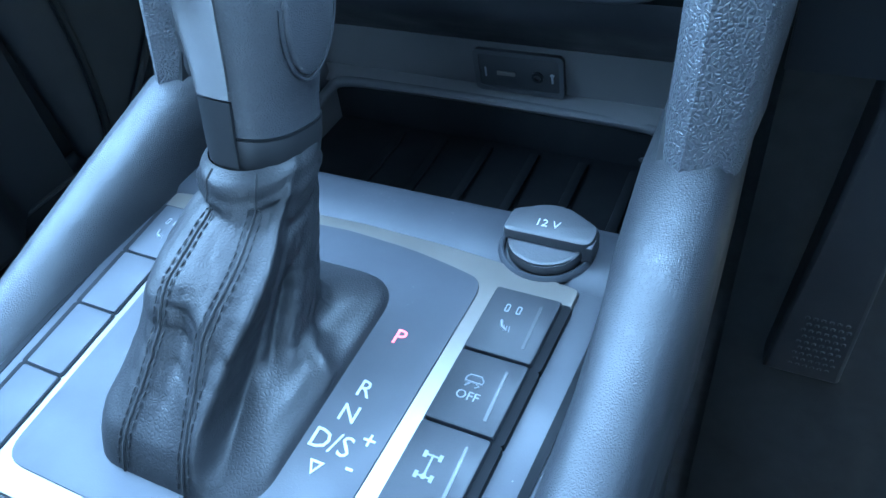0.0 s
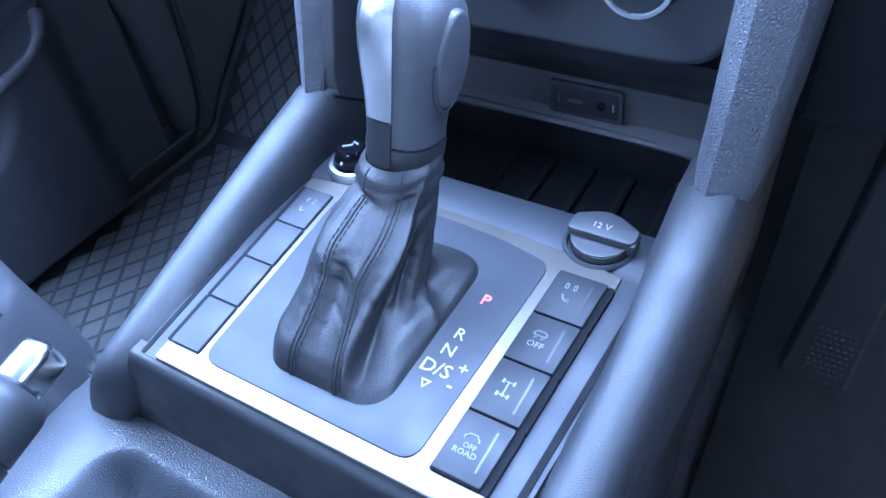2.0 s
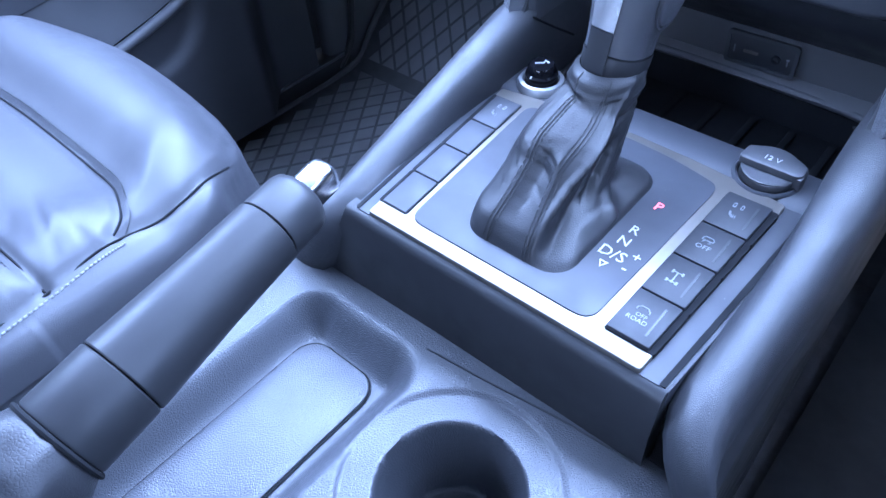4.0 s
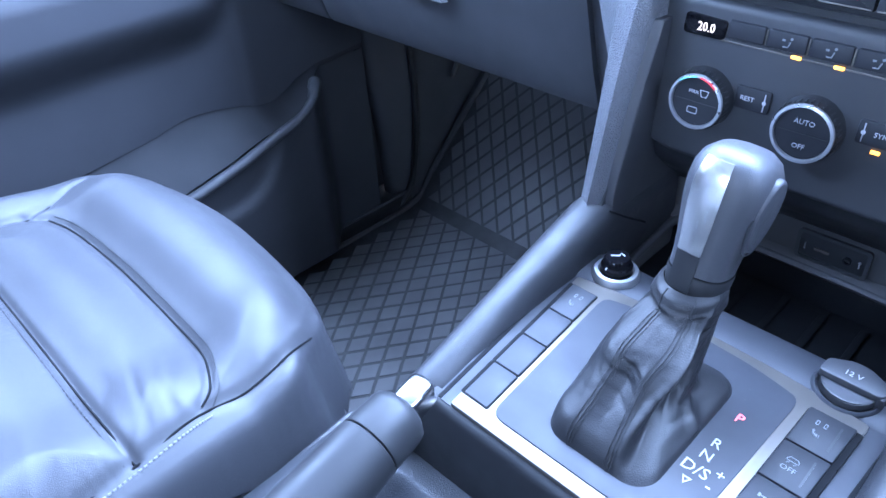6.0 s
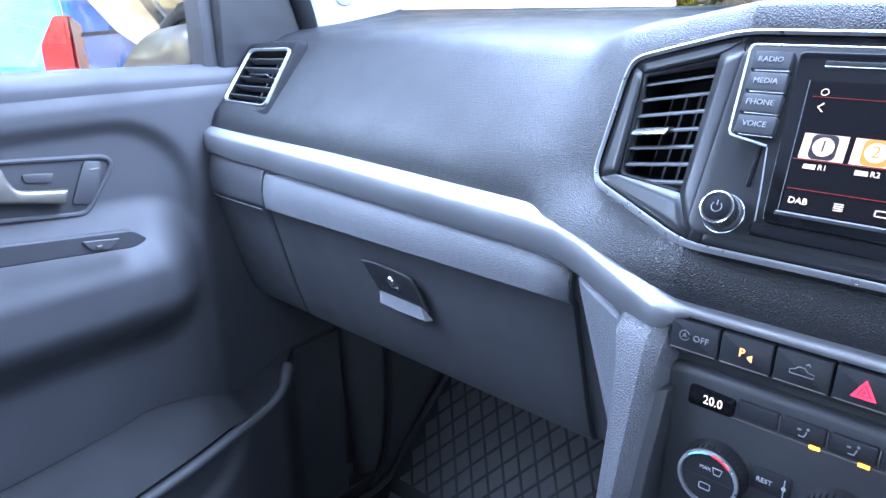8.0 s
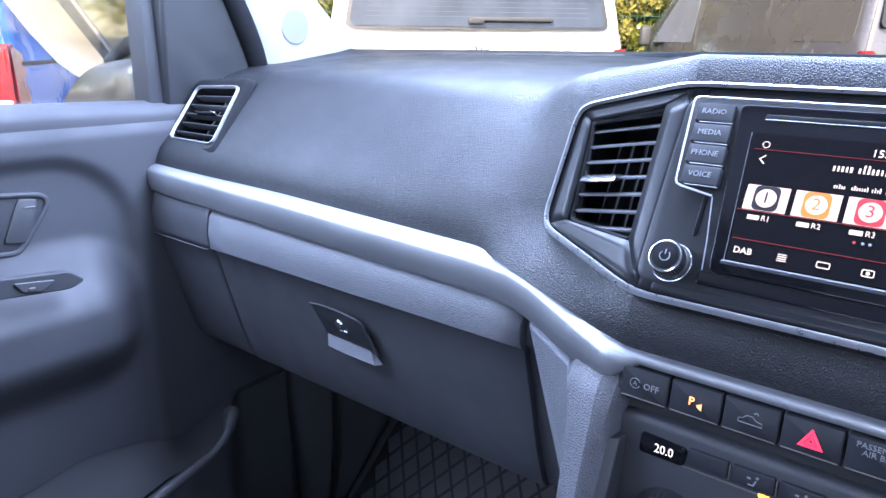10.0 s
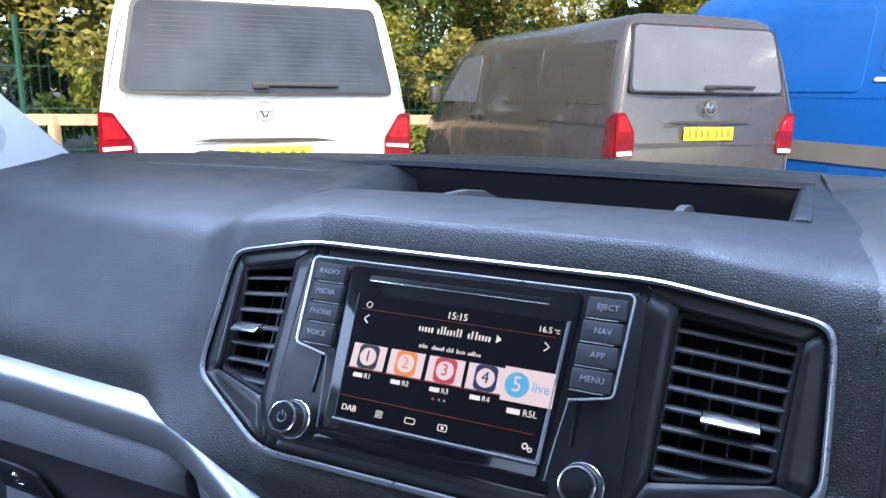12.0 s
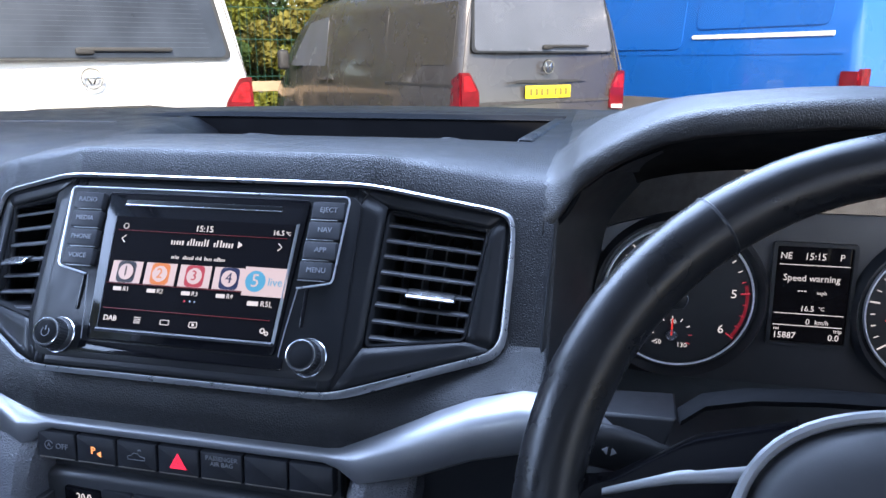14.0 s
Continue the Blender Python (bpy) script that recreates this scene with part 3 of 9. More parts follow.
def cut_vent(bm, corners):
    """Opens the pad behind an air vent."""
    mid = sum(corners, Vector()) / 4
    quad = [mid + (p - mid) * 0.95 for p in corners]
    out = (quad[2] - quad[3]).cross(quad[0] - quad[3]).normalized()
    planes = []
    for a, b in zip(quad, quad[1:] + quad[:1]):
        n = out.cross(b - a).normalized()
        if n.dot(mid - a) < 0:
            n = -n
        planes.append((a, n))
        near = [f for f in bm.faces if (f.calc_center_median() - mid).length < 0.16]
        geom = list({v for f in near for v in f.verts}) + list({e for f in near for e in f.edges}) + near
        bmesh.ops.bisect_plane(bm, geom=geom, plane_co=a, plane_no=n)
    dead = [f for f in bm.faces if (f.calc_center_median() - mid).length < 0.12 and all((f.calc_center_median() - a).dot(n) > 0 for a, n in planes)]
    bmesh.ops.delete(bm, geom=dead, context="FACES")
    return bm


pad_mesh = cut_vent(cut_tray(dash_pad()), SIDE_VENT)
for s in (-1, 1):
    cut_vent(pad_mesh, [bez_pt(s * u, v) for u, v in ((0.1950, 0.0530), (0.1285, 0.0580), (0.1245, -0.0375), (0.1865, -0.0265))])
part("upper_pad", pad_mesh, PAD, dash, "dark grey grained padded dash top", solid=0.006)


def tray_liner():
    y0, y1 = TRAY
    return merged(slab(-0.30, 0.23, y0 - 0.0, y1 + 0.01, 1.225, 1.231, 0.001),
                  loft([[(x, y0 + 0.001, 1.3120), (x, y0 + 0.005, 1.3120), (x, y0 + 0.012, 1.23), (x, y0 + 0.004, 1.228)] for x in (TRAY_L[0] + 0.012, TRAY_R[0])]),
                  loft([[(x, y1 + 0.002, 1.3150), (x, y1 - 0.003, 1.3150), (x, y1 - 0.010, 1.23), (x, y1 + 0.01, 1.228)] for x in (TRAY_L[1], TRAY_R[1])]))


part("tray_back_lip", loft([[(x, TRAY[1] + 0.030, 1.3176 - 0.004 * f), (x, TRAY[1] + 0.012, 1.3212 - 0.007 * f), (x, TRAY[1] + 0.001, 1.3206 - 0.007 * f), (x, TRAY[1] - 0.006, 1.3150 - 0.003 * f), (x, TRAY[1] + 0.004, 1.310), (x, TRAY[1] + 0.03, 1.310)]
                             for x, f in ((TRAY_L[1] - 0.09, 1.0), (TRAY_L[1] - 0.04, 0.55), (TRAY_L[1] + 0.01, 0.2), (TRAY_L[1] + 0.06, 0.0), (TRAY_R[1] - 0.02, 0.0), (TRAY_R[1] + 0.012, 0.1))]), PAD, dash, "raised far lip of the tray", angle=60)
part("tray_liner", tray_liner(), TRAYBLACK, dash, "liner of the open stowage tray, blackened for its depth")
rows = []
for t in (0.0, 0.3, 0.65, 1.0):
    x, y = TRAY_R[0] + (TRAY_R[1] - TRAY_R[0]) * t, TRAY[0] + 0.002 + 0.240 * t
    rows.append([(x + 0.014, y, 1.3160), (x + 0.010, y, 1.3180), (x + 0.002, y, 1.3180), (x - 0.003, y, 1.312), (x - 0.008, y, 1.23), (x + 0.014, y, 1.23)])
part("tray_end", loft(rows), PAD, dash, "dark grey end cheek of the stowage tray", bevel=0.0015)
rows = []
for t in (0.0, 0.15, 0.4, 0.7, 1.0):
    x, y = TRAY_L[0] + (TRAY_L[1] - TRAY_L[0]) * t, TRAY[0] + 0.002 + 0.240 * t
    rows.append([(x - 0.020, y, 1.3070 + 0.0050 * t), (x - 0.010, y, 1.3086 + 0.0050 * t), (x + 0.002, y, 1.3110 + 0.0040 * t), (x + 0.018, y, 1.3105 + 0.001 * t), (x + 0.045, y, 1.2960), (x + 0.060, y, 1.23), (x - 0.020, y, 1.23)])
part("tray_end", loft(rows), PAD, dash, "grained ramp into the stowage tray", angle=60)
# Dividers take a paler grey so that their tops look lit.
for xr in (-0.125, 0.105):
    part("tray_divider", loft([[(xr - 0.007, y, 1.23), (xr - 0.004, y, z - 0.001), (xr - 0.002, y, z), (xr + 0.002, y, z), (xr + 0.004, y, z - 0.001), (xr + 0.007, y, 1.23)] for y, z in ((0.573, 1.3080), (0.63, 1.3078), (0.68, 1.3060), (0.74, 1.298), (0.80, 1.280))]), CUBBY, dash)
part("airbag_seam", ribbon([(-0.60, 0.66, 1.3135), (-0.42, 0.68, 1.3155), (-0.30, 0.675, 1.317)], 0.0012, 0.0006, (0, 0, 1)), DARK, dash)

# silver strip: x, y, top z, bottom z
STRIP = [(-0.757, 0.343, 1.1845, 1.150), (-0.70, 0.3425, 1.184, 1.147), (-0.5, 0.340, 1.182, 1.142), (-0.25, 0.338, 1.174, 1.136), (-0.218, 0.337, 1.1715, 1.133), (-0.195, 0.332, 1.167, 1.128),
         (-0.150, 0.314, 1.156, 1.118), (-0.118, 0.301, 1.148, 1.116), (-0.104, 0.298, 1.1455, 1.130), (-0.095, 0.2975, 1.1455, 1.1375), (0.110, 0.2975, 1.1455, 1.1375), (0.120, 0.298, 1.147, 1.134),
         (0.134, 0.299, 1.1525, 1.124), (0.17, 0.301, 1.168, 1.133), (0.205, 0.302, 1.184, 1.148), (0.235, 0.303, 1.192, 1.156), (0.255, 0.304, 1.191, 1.159), (0.275, 0.307, 1.184, 1.166), (0.290, 0.312, 1.173, 1.164)]


def strip_mesh():
    """Flat-faced strip with a narrow bevel along its top and bottom."""
    rings = []
    for x, y, zt, zb in STRIP:
        h = zt - zb
        b = min(0.010, h * 0.35)
        rings.append([(x, y + 0.012, zt + 0.001), (x, y + 0.002, zt + 0.0005), (x, y - b * 0.40, zt - h * 0.05), (x, y - b * 0.85, zt - h * 0.15), (x, y - b, zt - h * 0.24), (x, y - b * 0.98, zt - h * 0.60),
                      (x, y - b * 0.70, zt - h * 0.84), (x, y + 0.001, zb), (x, y + 0.014, zb - 0.001)])
    return loft(rings)


part("trim_strip", strip_mesh(), SILVER, dash, "satin silver trim strip along the dash", angle=32)


def lower_dash(x0, x1):
    """Carrier under the strip, behind glovebox and knees."""
    return loft([[(x, 0.36, 1.15), (x, 0.375, 1.05), (x, 0.42, 0.945), (x, 0.70, 0.93), (x, 0.75, 1.2), (x, 0.42, 1.17)] for x in (x0, x1)])


part("lower_carrier", lower_dash(-0.757, -0.165), DARK, dash)
part("knee_panel", loft([[(x, 0.315, 1.16 - d), (x, 0.325, 1.10), (x, 0.37, 0.93), (x, 0.70, 0.90), (x, 0.75, 1.2 - d), (x, 0.42, 1.17 - d)] for x, d in ((0.165, 0.0), (0.243, 0.0), (0.246, 0.048), (0.757, 0.048))]), DARK, dash, "black knee panel under the strip")

# glovebox with its end cap
glove = thing("glovebox", (-0.40, 0.37, 0.95), "closed dark grey glovebox with a grained upper band", "glovebox")


def glove_face(x0, x1, band=True):
    secs = [(0.345, 1.150), (0.338, 1.140), (0.3345, 1.120), (0.336, 1.104), (0.3415, 1.0985), (0.352, 1.06), (0.368, 1.0), (0.382, 0.958), (0.388, 0.950), (0.40, 0.948), (0.47, 0.950)]
    return [[(x, y, z) for y, z in secs] for x in (x0, x1)]


def glove_lid(x0, x1):
    n = 14
    rows = []
    for k in range(n + 1):
        x = x0 + (x1 - x0) * k / n
        zl = lerp_rows([(s[0], s[3]) for s in STRIP], x)[0]
        r = glove_face(x, x)[0]
        rows.append([(p[0], p[1], p[2] if i > 2 else p[2] + (zl - 1.142)) for i, p in enumerate(r)])
    return loft(rows, closed=False)


part("lid", glove_lid(-0.622, -0.207), GLOVE, glove, "dark grey glovebox lid", solid=0.012, bevel=0.002)
part("lid_return", put(glove_lid(-0.209, -0.128), T(0, 0.007, 0)), GLOVE, glove, "inner end of the lid behind the upright", solid=0.006)
band = []
for k in range(15):
    x = -0.6215 + 0.414 * k / 14
    zl = lerp_rows([(s[0], s[3]) for s in STRIP], x)[0]
    band.append([(x, 0.3432, zl + 0.004), (x, 0.336, zl - 0.004), (x, 0.3325, 1.121), (x, 0.334, 1.1035), (x, 0.3375, 1.1015)])
# Band's brighter light is put into its paler colour.
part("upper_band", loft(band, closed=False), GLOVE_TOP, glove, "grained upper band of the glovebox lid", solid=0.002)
cap = thing("dash_end_cap", (-0.69, 0.36, 1.0), "dark grey end cap beside the glovebox", "trim panel")
part("cap_face", glove_lid(-0.757, -0.6265), GLOVE, cap, solid=0.012, bevel=0.002)
part("upper_edge", tube([(-0.755, 0.3345, 1.1005), (-0.628, 0.3345, 1.1005)], 0.0010, 6), GLOVE, cap)
hf = axes((-0.415, 0.3475, 1.056), (1, 0, 0.0), (0, -0.258, 0.966))
plate_o = smooth_path([(-0.046, 0.022, 0), (-0.020, 0.024, 0), (0.022, 0.020, 0), (0.030, 0.010, 0), (0.040, -0.016, 0)], 4)
part("handle_plate", put(plate([(p.x, p.y) for p in plate_o] + [(0.028, -0.012), (-0.030, -0.010), (-0.036, 0.004)], 0.0022, 0.0006), hf @ T(0, 0, 0.0005)), DARK, glove, "dark handle plate")
part("handle_edge", put(tube([(p.x, p.y, 0.0028) for p in plate_o], 0.0009, 6), hf), DOOR, glove, "paler upper edge of the handle")
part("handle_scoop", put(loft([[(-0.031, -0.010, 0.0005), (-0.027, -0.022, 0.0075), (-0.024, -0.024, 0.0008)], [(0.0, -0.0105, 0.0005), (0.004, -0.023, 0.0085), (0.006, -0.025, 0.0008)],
                               [(0.028, -0.011, 0.0005), (0.038, -0.024, 0.0075), (0.042, -0.026, 0.0008)]]), hf), GLOVE_TOP, glove, "catching lip of the glovebox handle, lightened as if lit")
part("lock", merged(put(lathe([(0, 0.002), (0.004, 0.002), (0.005, 0)], 16), hf @ T(-0.006, 0.008, 0.0025)), put(rbox(0.012, 0.0025, 0.002, 0.0008), hf @ T(-0.002, 0.001, 0.0035))), CHROME, glove, "small chrome lock")

# legs of the centre stack
def leg(side):
    """Slanted upright between dash and console; x given outward from the console's middle."""
    wide = 0.0055 if side > 0 else 0.0
    secs = ((0.954, 0.2350, 0.1180, 0.1405 + wide), (0.965, 0.238, 0.1180, 0.1408 + wide), (0.990, 0.2455, 0.118, 0.1425 + wide), (1.05, 0.262, 0.117, 0.146 + wide * 0.7), (1.09, 0.275, 0.116, 0.150), (1.112, 0.284, 0.115, 0.156), (1.119, 0.288, 0.115, 0.157), (1.130, 0.300, 0.115, 0.157))
    rings = []
    for z, y, a, b in secs:
        X = lambda d: XK + side * d
        w = b - a
        rings.append([(X(a - 0.006), y + 0.05, z), (X(a - 0.001), y + 0.008, z), (X(a + 0.003), y + 0.001, z), (X(a + 0.30 * w), y - 0.0035, z), (X(a + 0.42 * w), y - 0.002, z),
                      (X(b - 0.004), y + 0.007, z), (X(b), y + 0.014, z), (X(b + 0.004), y + 0.06, z), (X(b + 0.002), y + 0.12, z), (X(a), y + 0.12, z)])
    return loft(rings)


legs = []
for s, nm in ((-1, "left"), (1, "right")):
    lg = thing("stack_leg", (XK + s * 0.13, 0.27, 0.96), "dark grey coarse-grained upright beside the centre stack", "trim upright", "uprights of the centre stack")
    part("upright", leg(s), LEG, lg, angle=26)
    if s < 0:
        part("inner_panel", loft([[(XK + s * (a - 0.0066), y + 0.0095, z), (XK + s * (a + 0.001), y + 0.0060, z), (XK + s * a, y + 0.118, z), (XK + s * (a - 0.0066), y + 0.118, z)]
                              for z, y, a in ((0.950, 0.2400, 0.1180), (0.965, 0.2385, 0.1180), (0.990, 0.2455, 0.118), (1.05, 0.262, 0.117), (1.09, 0.275, 0.116))]), HARD, lg, "smooth dark inner panel of the upright", bevel=0.001)
    part("inner_seam", tube([(XK + s * 0.1104, 0.2440, 0.9560), (XK + s * 0.1104, 0.272, 0.936), (XK + s * 0.1104, 0.300, 0.917)], 0.0009, 6), MATTE, lg)
    # wing panel that closes the leg against dash and footwell
    part("side_panel", loft([[(XK + s * 0.121, y0, z) for y0, z in ((0.262, 0.93), (0.31, 1.15), (0.50, 1.15), (0.60, 0.60), (0.26, 0.60))],
                             [(XK + s * 0.139, y0, z) for y0, z in ((0.262, 0.93), (0.31, 1.15), (0.50, 1.15), (0.60, 0.60), (0.26, 0.60))]]), DARK, lg, "black side panel towards the footwell")
wingp = thing("leg_gusset", (-0.19, 0.35, 1.0), "dark grey filler panel between glovebox and upright", "trim panel")
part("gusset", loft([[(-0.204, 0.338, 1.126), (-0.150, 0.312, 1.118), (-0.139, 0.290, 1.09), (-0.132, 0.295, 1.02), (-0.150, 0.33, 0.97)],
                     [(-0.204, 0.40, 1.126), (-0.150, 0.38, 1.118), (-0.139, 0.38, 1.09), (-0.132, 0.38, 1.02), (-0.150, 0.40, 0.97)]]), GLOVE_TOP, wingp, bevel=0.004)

# ---- centre bezel with two vents ----
bez = thing("vent_fascia", (XC, 0.34, 1.18), "dark grey centre bezel with a chrome outline and two air vents", "dash bezel")
OUT = [(-0.113, -0.0715), (0.113, -0.0715), (0.211, -0.034), (0.2125, 0.059), (0.206, 0.0680), (0.116, 0.0735), (-0.116, 0.0735), (-0.206, 0.0680), (-0.2125, 0.059), (-0.211, -0.034)]


def bez_outline(scale_in):
    cx, cy = 0, 0.0
    pts = []
    for u, v in OUT:
        pts.append((u - math.copysign(scale_in, u), v - math.copysign(scale_in * 0.9, v - cy)))
    return rpoly(pts, 0.014, 4)


def edge_split(pts, step=0.012):
    out = []
    n = len(pts)
    for i in range(n):
        a, b = Vector(pts[i]), Vector(pts[(i + 1) % n])
        m = max(1, int((b - a).length / step))
        out += [tuple(a + (b - a) * k / m) for k in range(m)]
    return out


def bez_ring(inset_a, w_a, inset_b, w_b, inset_c=None, w_c=None):
    a, b = bez_outline(inset_a), bez_outline(inset_b)
    sa = edge_split(a)
    # matching inner points by the same split ratio
    sb = []
    n = len(a)
    for i in range(n):
        p, q = Vector(a[i]), Vector(a[(i + 1) % n])
        m = max(1, int((q - p).length / 0.012))
        r, s = Vector(b[i]), Vector(b[(i + 1) % n])
        sb += [tuple(r + (s - r) * k / m) for k in range(m)]
    return [bez_pt(u, v, w_a) for u, v in sa], [bez_pt(u, v, w_b) for u, v in sb]


r0, r1, r2, r3 = (bez_ring(0.0, 0.0, q, w)[1] for q, w in ((-0.0005, -0.03), (0.0, -0.0010), (0.0020, 0.0042), (0.0034, 0.0046)))
part("chrome_outline", loft([r1, r2, r3, bez_ring(0.0, 0.0, 0.0042, 0.001)[1]], caps=False), RING, bez, "thin satin chrome outline", angle=60)
part("outer_rim", loft([r0, r1], caps=False), PIANO, bez, "gloss black outer rim")


def bez_face():
    """The bezel's face: strips between its outline and the openings."""
    bms = []
    def strip(pa, pb, n=10, w=0.0):
        rows = []
        for k in range(n + 1):
            t = k / n
            a, b = Vector(pa[0]) + (Vector(pa[1]) - Vector(pa[0])) * t, Vector(pb[0]) + (Vector(pb[1]) - Vector(pb[0])) * t
            rows.append([bez_pt(*(a + (b - a) * q), w) for q in (0, 0.33, 0.66, 1)])
        bms.append(loft(rows, closed=False))
    for s in (-1, 1):
        vo = [(s * 0.1950, 0.0530), (s * 0.1285, 0.0580), (s * 0.1245, -0.0375), (s * 0.1865, -0.0265)]
        oo = [(s * 0.2065, 0.0630), (s * 0.1085, 0.0690), (s * 0.1085, -0.0675), (s * 0.2060, -0.031)]
        strip((vo[0], vo[1]), (oo[0], oo[1]))
        strip((vo[3], vo[0]), (oo[3], oo[0]))
        strip((vo[2], vo[3]), (oo[2], oo[3]))
        strip((vo[1], vo[2]), ((s * 0.1085, 0.0685), (s * 0.1085, -0.067)))
        strip(((s * 0.1085, 0.0685), (s * 0.1085, -0.067)), ((s * 0.100, 0.0685), (s * 0.100, -0.067)))
    strip(((-0.1165, 0.0685), (0.1165, 0.0685)), ((-0.112, 0.0585), (0.112, 0.0585)), 20)
    strip(((-0.1095, -0.067), (0.1095, -0.067)), ((-0.105, -0.055), (0.105, -0.055)), 20)
    return bms


for panel in bez_face():
    part("face_panel", panel, BEZEL, bez, "dark grey bezel face", solid=0.004)


def vent(s):
    """A centre air vent: a dark well, slats across, a chrome tab on the middle slat."""
    v = thing("air_vent", tuple(bez_pt(s * 0.15, -0.03)), "black slatted air vent with a chrome tab beside the radio", "air vent", "air vents")
    vo = [(s * 0.1950, 0.0530), (s * 0.1285, 0.0580), (s * 0.1245, -0.0375), (s * 0.1865, -0.0265)]
    front = [bez_pt(u, q, 0.0) for u, q in rpoly(vo, 0.006, 4)]
    lip = [bez_pt(u, q, -0.003) for u, q in rpoly([(a * 0.995, b) for a, b in vo], 0.006, 4)]
    back = [Vector(p) + Vector((0, 0.06, -0.012)) for p in lip]
    # Well and back are coloured black for the shade inside the vent.
    part("well", loft([lip, back], caps=False), MATTE, v, "vent well, blackened for its shade", solid=0.002)
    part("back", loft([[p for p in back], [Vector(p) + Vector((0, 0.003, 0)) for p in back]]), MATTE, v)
    zs = 7 if s < 0 else 8
    for k in range(zs):
        t = (k + 0.75) / (zs + 0.35)
        q = 0.055 + (-0.037 - 0.055) * t
        u0, u1 = 0.1275 - 0.004 * t, 0.1940 - 0.0085 * t
        qa, qb = q + 0.0004, q - 0.0004
        # lower vent edge slopes, so the last slats get shorter
        if qb < -0.025 - (0.1940 - u1):
            u1 = max(u0 + 0.02, 0.1855 - (-0.025 - qb) * 4.0)
        a, b = bez_pt(s * u0, qa, -0.006), bez_pt(s * u1, qb, -0.006)
        d = Vector((0, 0.0055, 0.0010))
        th = Vector((0, 0, 0.0009))
        mid = d * 0.3
        rings = [[p + th * 0.3, p + mid * 0.4 + th, p + mid * 2 + th, p + d, p + mid * 2 - th, p + mid * 0.4 - th, p - th * 0.3] for p in (a, b)]
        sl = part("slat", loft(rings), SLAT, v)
        # Paler front edge: the highlight along each slat, put into colour.
        part("lit_slat_edge", loft([[p + Vector((0, -0.0006, 0.0007)), p + Vector((0, 0.0008, 0.0010)), p + Vector((0, 0.0008, -0.0008)), p + Vector((0, -0.0006, -0.0007))] for p in (a, b)]), GLOVE, sl)
        if k == 3 + (1 if s > 0 else 0):
            c = a + (b - a) * (0.33 if s > 0 else 0.42)
            e = a + (b - a) * (0.80 if s > 0 else 0.92)
            part("tab", loft([[p + Vector((0, -0.008, -0.0012)), p + Vector((0, -0.009, 0.0006)), p + Vector((0, -0.003, 0.0028)), p + Vector((0, 0.004, 0.0026)), p + Vector((0, 0.004, -0.002))] for p in (c, e)]), CHROME, v, "chrome adjuster tab", bevel=0.0006)
    for k in range(4):
        u = 0.1365 + 0.0130 * k
        a, b = bez_pt(s * u, 0.046, -0.03), bez_pt(s * (u - 0.002), -0.032, -0.03)
        part("vane", loft([[p + Vector((x, y, 0)) for x, y in ((-0.0006, 0), (0.0006, 0), (0.0006, 0.02), (-0.0006, 0.02))] for p in (a, b)]), DARK if k else BEZEL, v)
    return v


vent(-1)
vent(1)

# ---- radio ----
radio = thing("radio_unit", (XC, 0.331, 1.20), "black touch-screen radio with key columns and two round knobs, switched on", "radio")


def on_radio(u, v, w=0.0):
    return RADIO @ T(u, v, w)


part("fascia", put(plate(rrect(0.2245, 0.1245, 0.010), 0.006, 0.0015), on_radio(0, 0.001, -0.0056)), BEZEL, radio, "dark grey radio fascia")
part("glass_panel", put(plate(rpoly([(-0.0775, 0.0580), (0.0770, 0.0580), (0.0690, -0.0475), (-0.0690, -0.0475)], 0.004), 0.0030, 0.0004), on_radio(0, 0, 0.0002)), PIANO, radio, "gloss black front glass")
part("lower_strip", put(plate(rrect(0.150, 0.0075, 0.002), 0.0014, 0.0003), on_radio(0, -0.0525, 0.0002)), PIANO, radio)
part("disc_slot", merged(put(rbox(0.120, 0.0030, 0.0008, 0.0003), on_radio(-0.002, 0.0510, 0.0034)), ), BEZEL, radio)
part("disc_slot_edge", put(rbox(0.120, 0.0005, 0.0010, 0.0001), on_radio(-0.002, 0.0490, 0.0034)), CHROME, radio)
scr = part("screen", put(plate(rpoly([(-0.0660, 0.0400), (0.0690, 0.0400), (0.0655, -0.0385), (-0.0610, -0.0385)], 0.001), 0.0006), on_radio(0, 0, 0.0032)), S_BLACK, radio, "lit dark screen with a row of station tiles")
# Bevel coloured by side: silver where it gleams, dark at left and below.
part("screen_side_edge", put(tube([(-0.0672, 0.040, 0.0036), (-0.0622, -0.0395, 0.0036)], 0.0003, 6), RADIO), GLOVE, radio, "bevelled screen edge, brightness put into its colour")
part("screen_side_edge", put(loft([[(0.0700, 0.040, 0.0034), (0.0712, 0.040, 0.0050), (0.0722, 0.041, 0.0030)], [(0.0660, -0.0395, 0.0034), (0.0672, -0.0395, 0.0050), (0.0684, -0.041, 0.0030)]]), RADIO), SILVER, radio, "bevelled screen edge, brightness put into its colour")
part("screen_lower_edge", put(loft([[(-0.0630, -0.0392, 0.0034), (-0.0635, -0.0405, 0.0048), (-0.0640, -0.0420, 0.0030)], [(0.0665, -0.0392, 0.0034), (0.0670, -0.0405, 0.0048), (0.0680, -0.0420, 0.0030)]]), RADIO), GLOVE, radio, "bevelled screen edge, brightness put into its colour")
part("panel_top_line", put(tube([(-0.1030, 0.0600, 0.0064), (0.1030, 0.0600, 0.0064)], 0.0006, 6), RADIO), RING, radio, "chrome line over the glass")
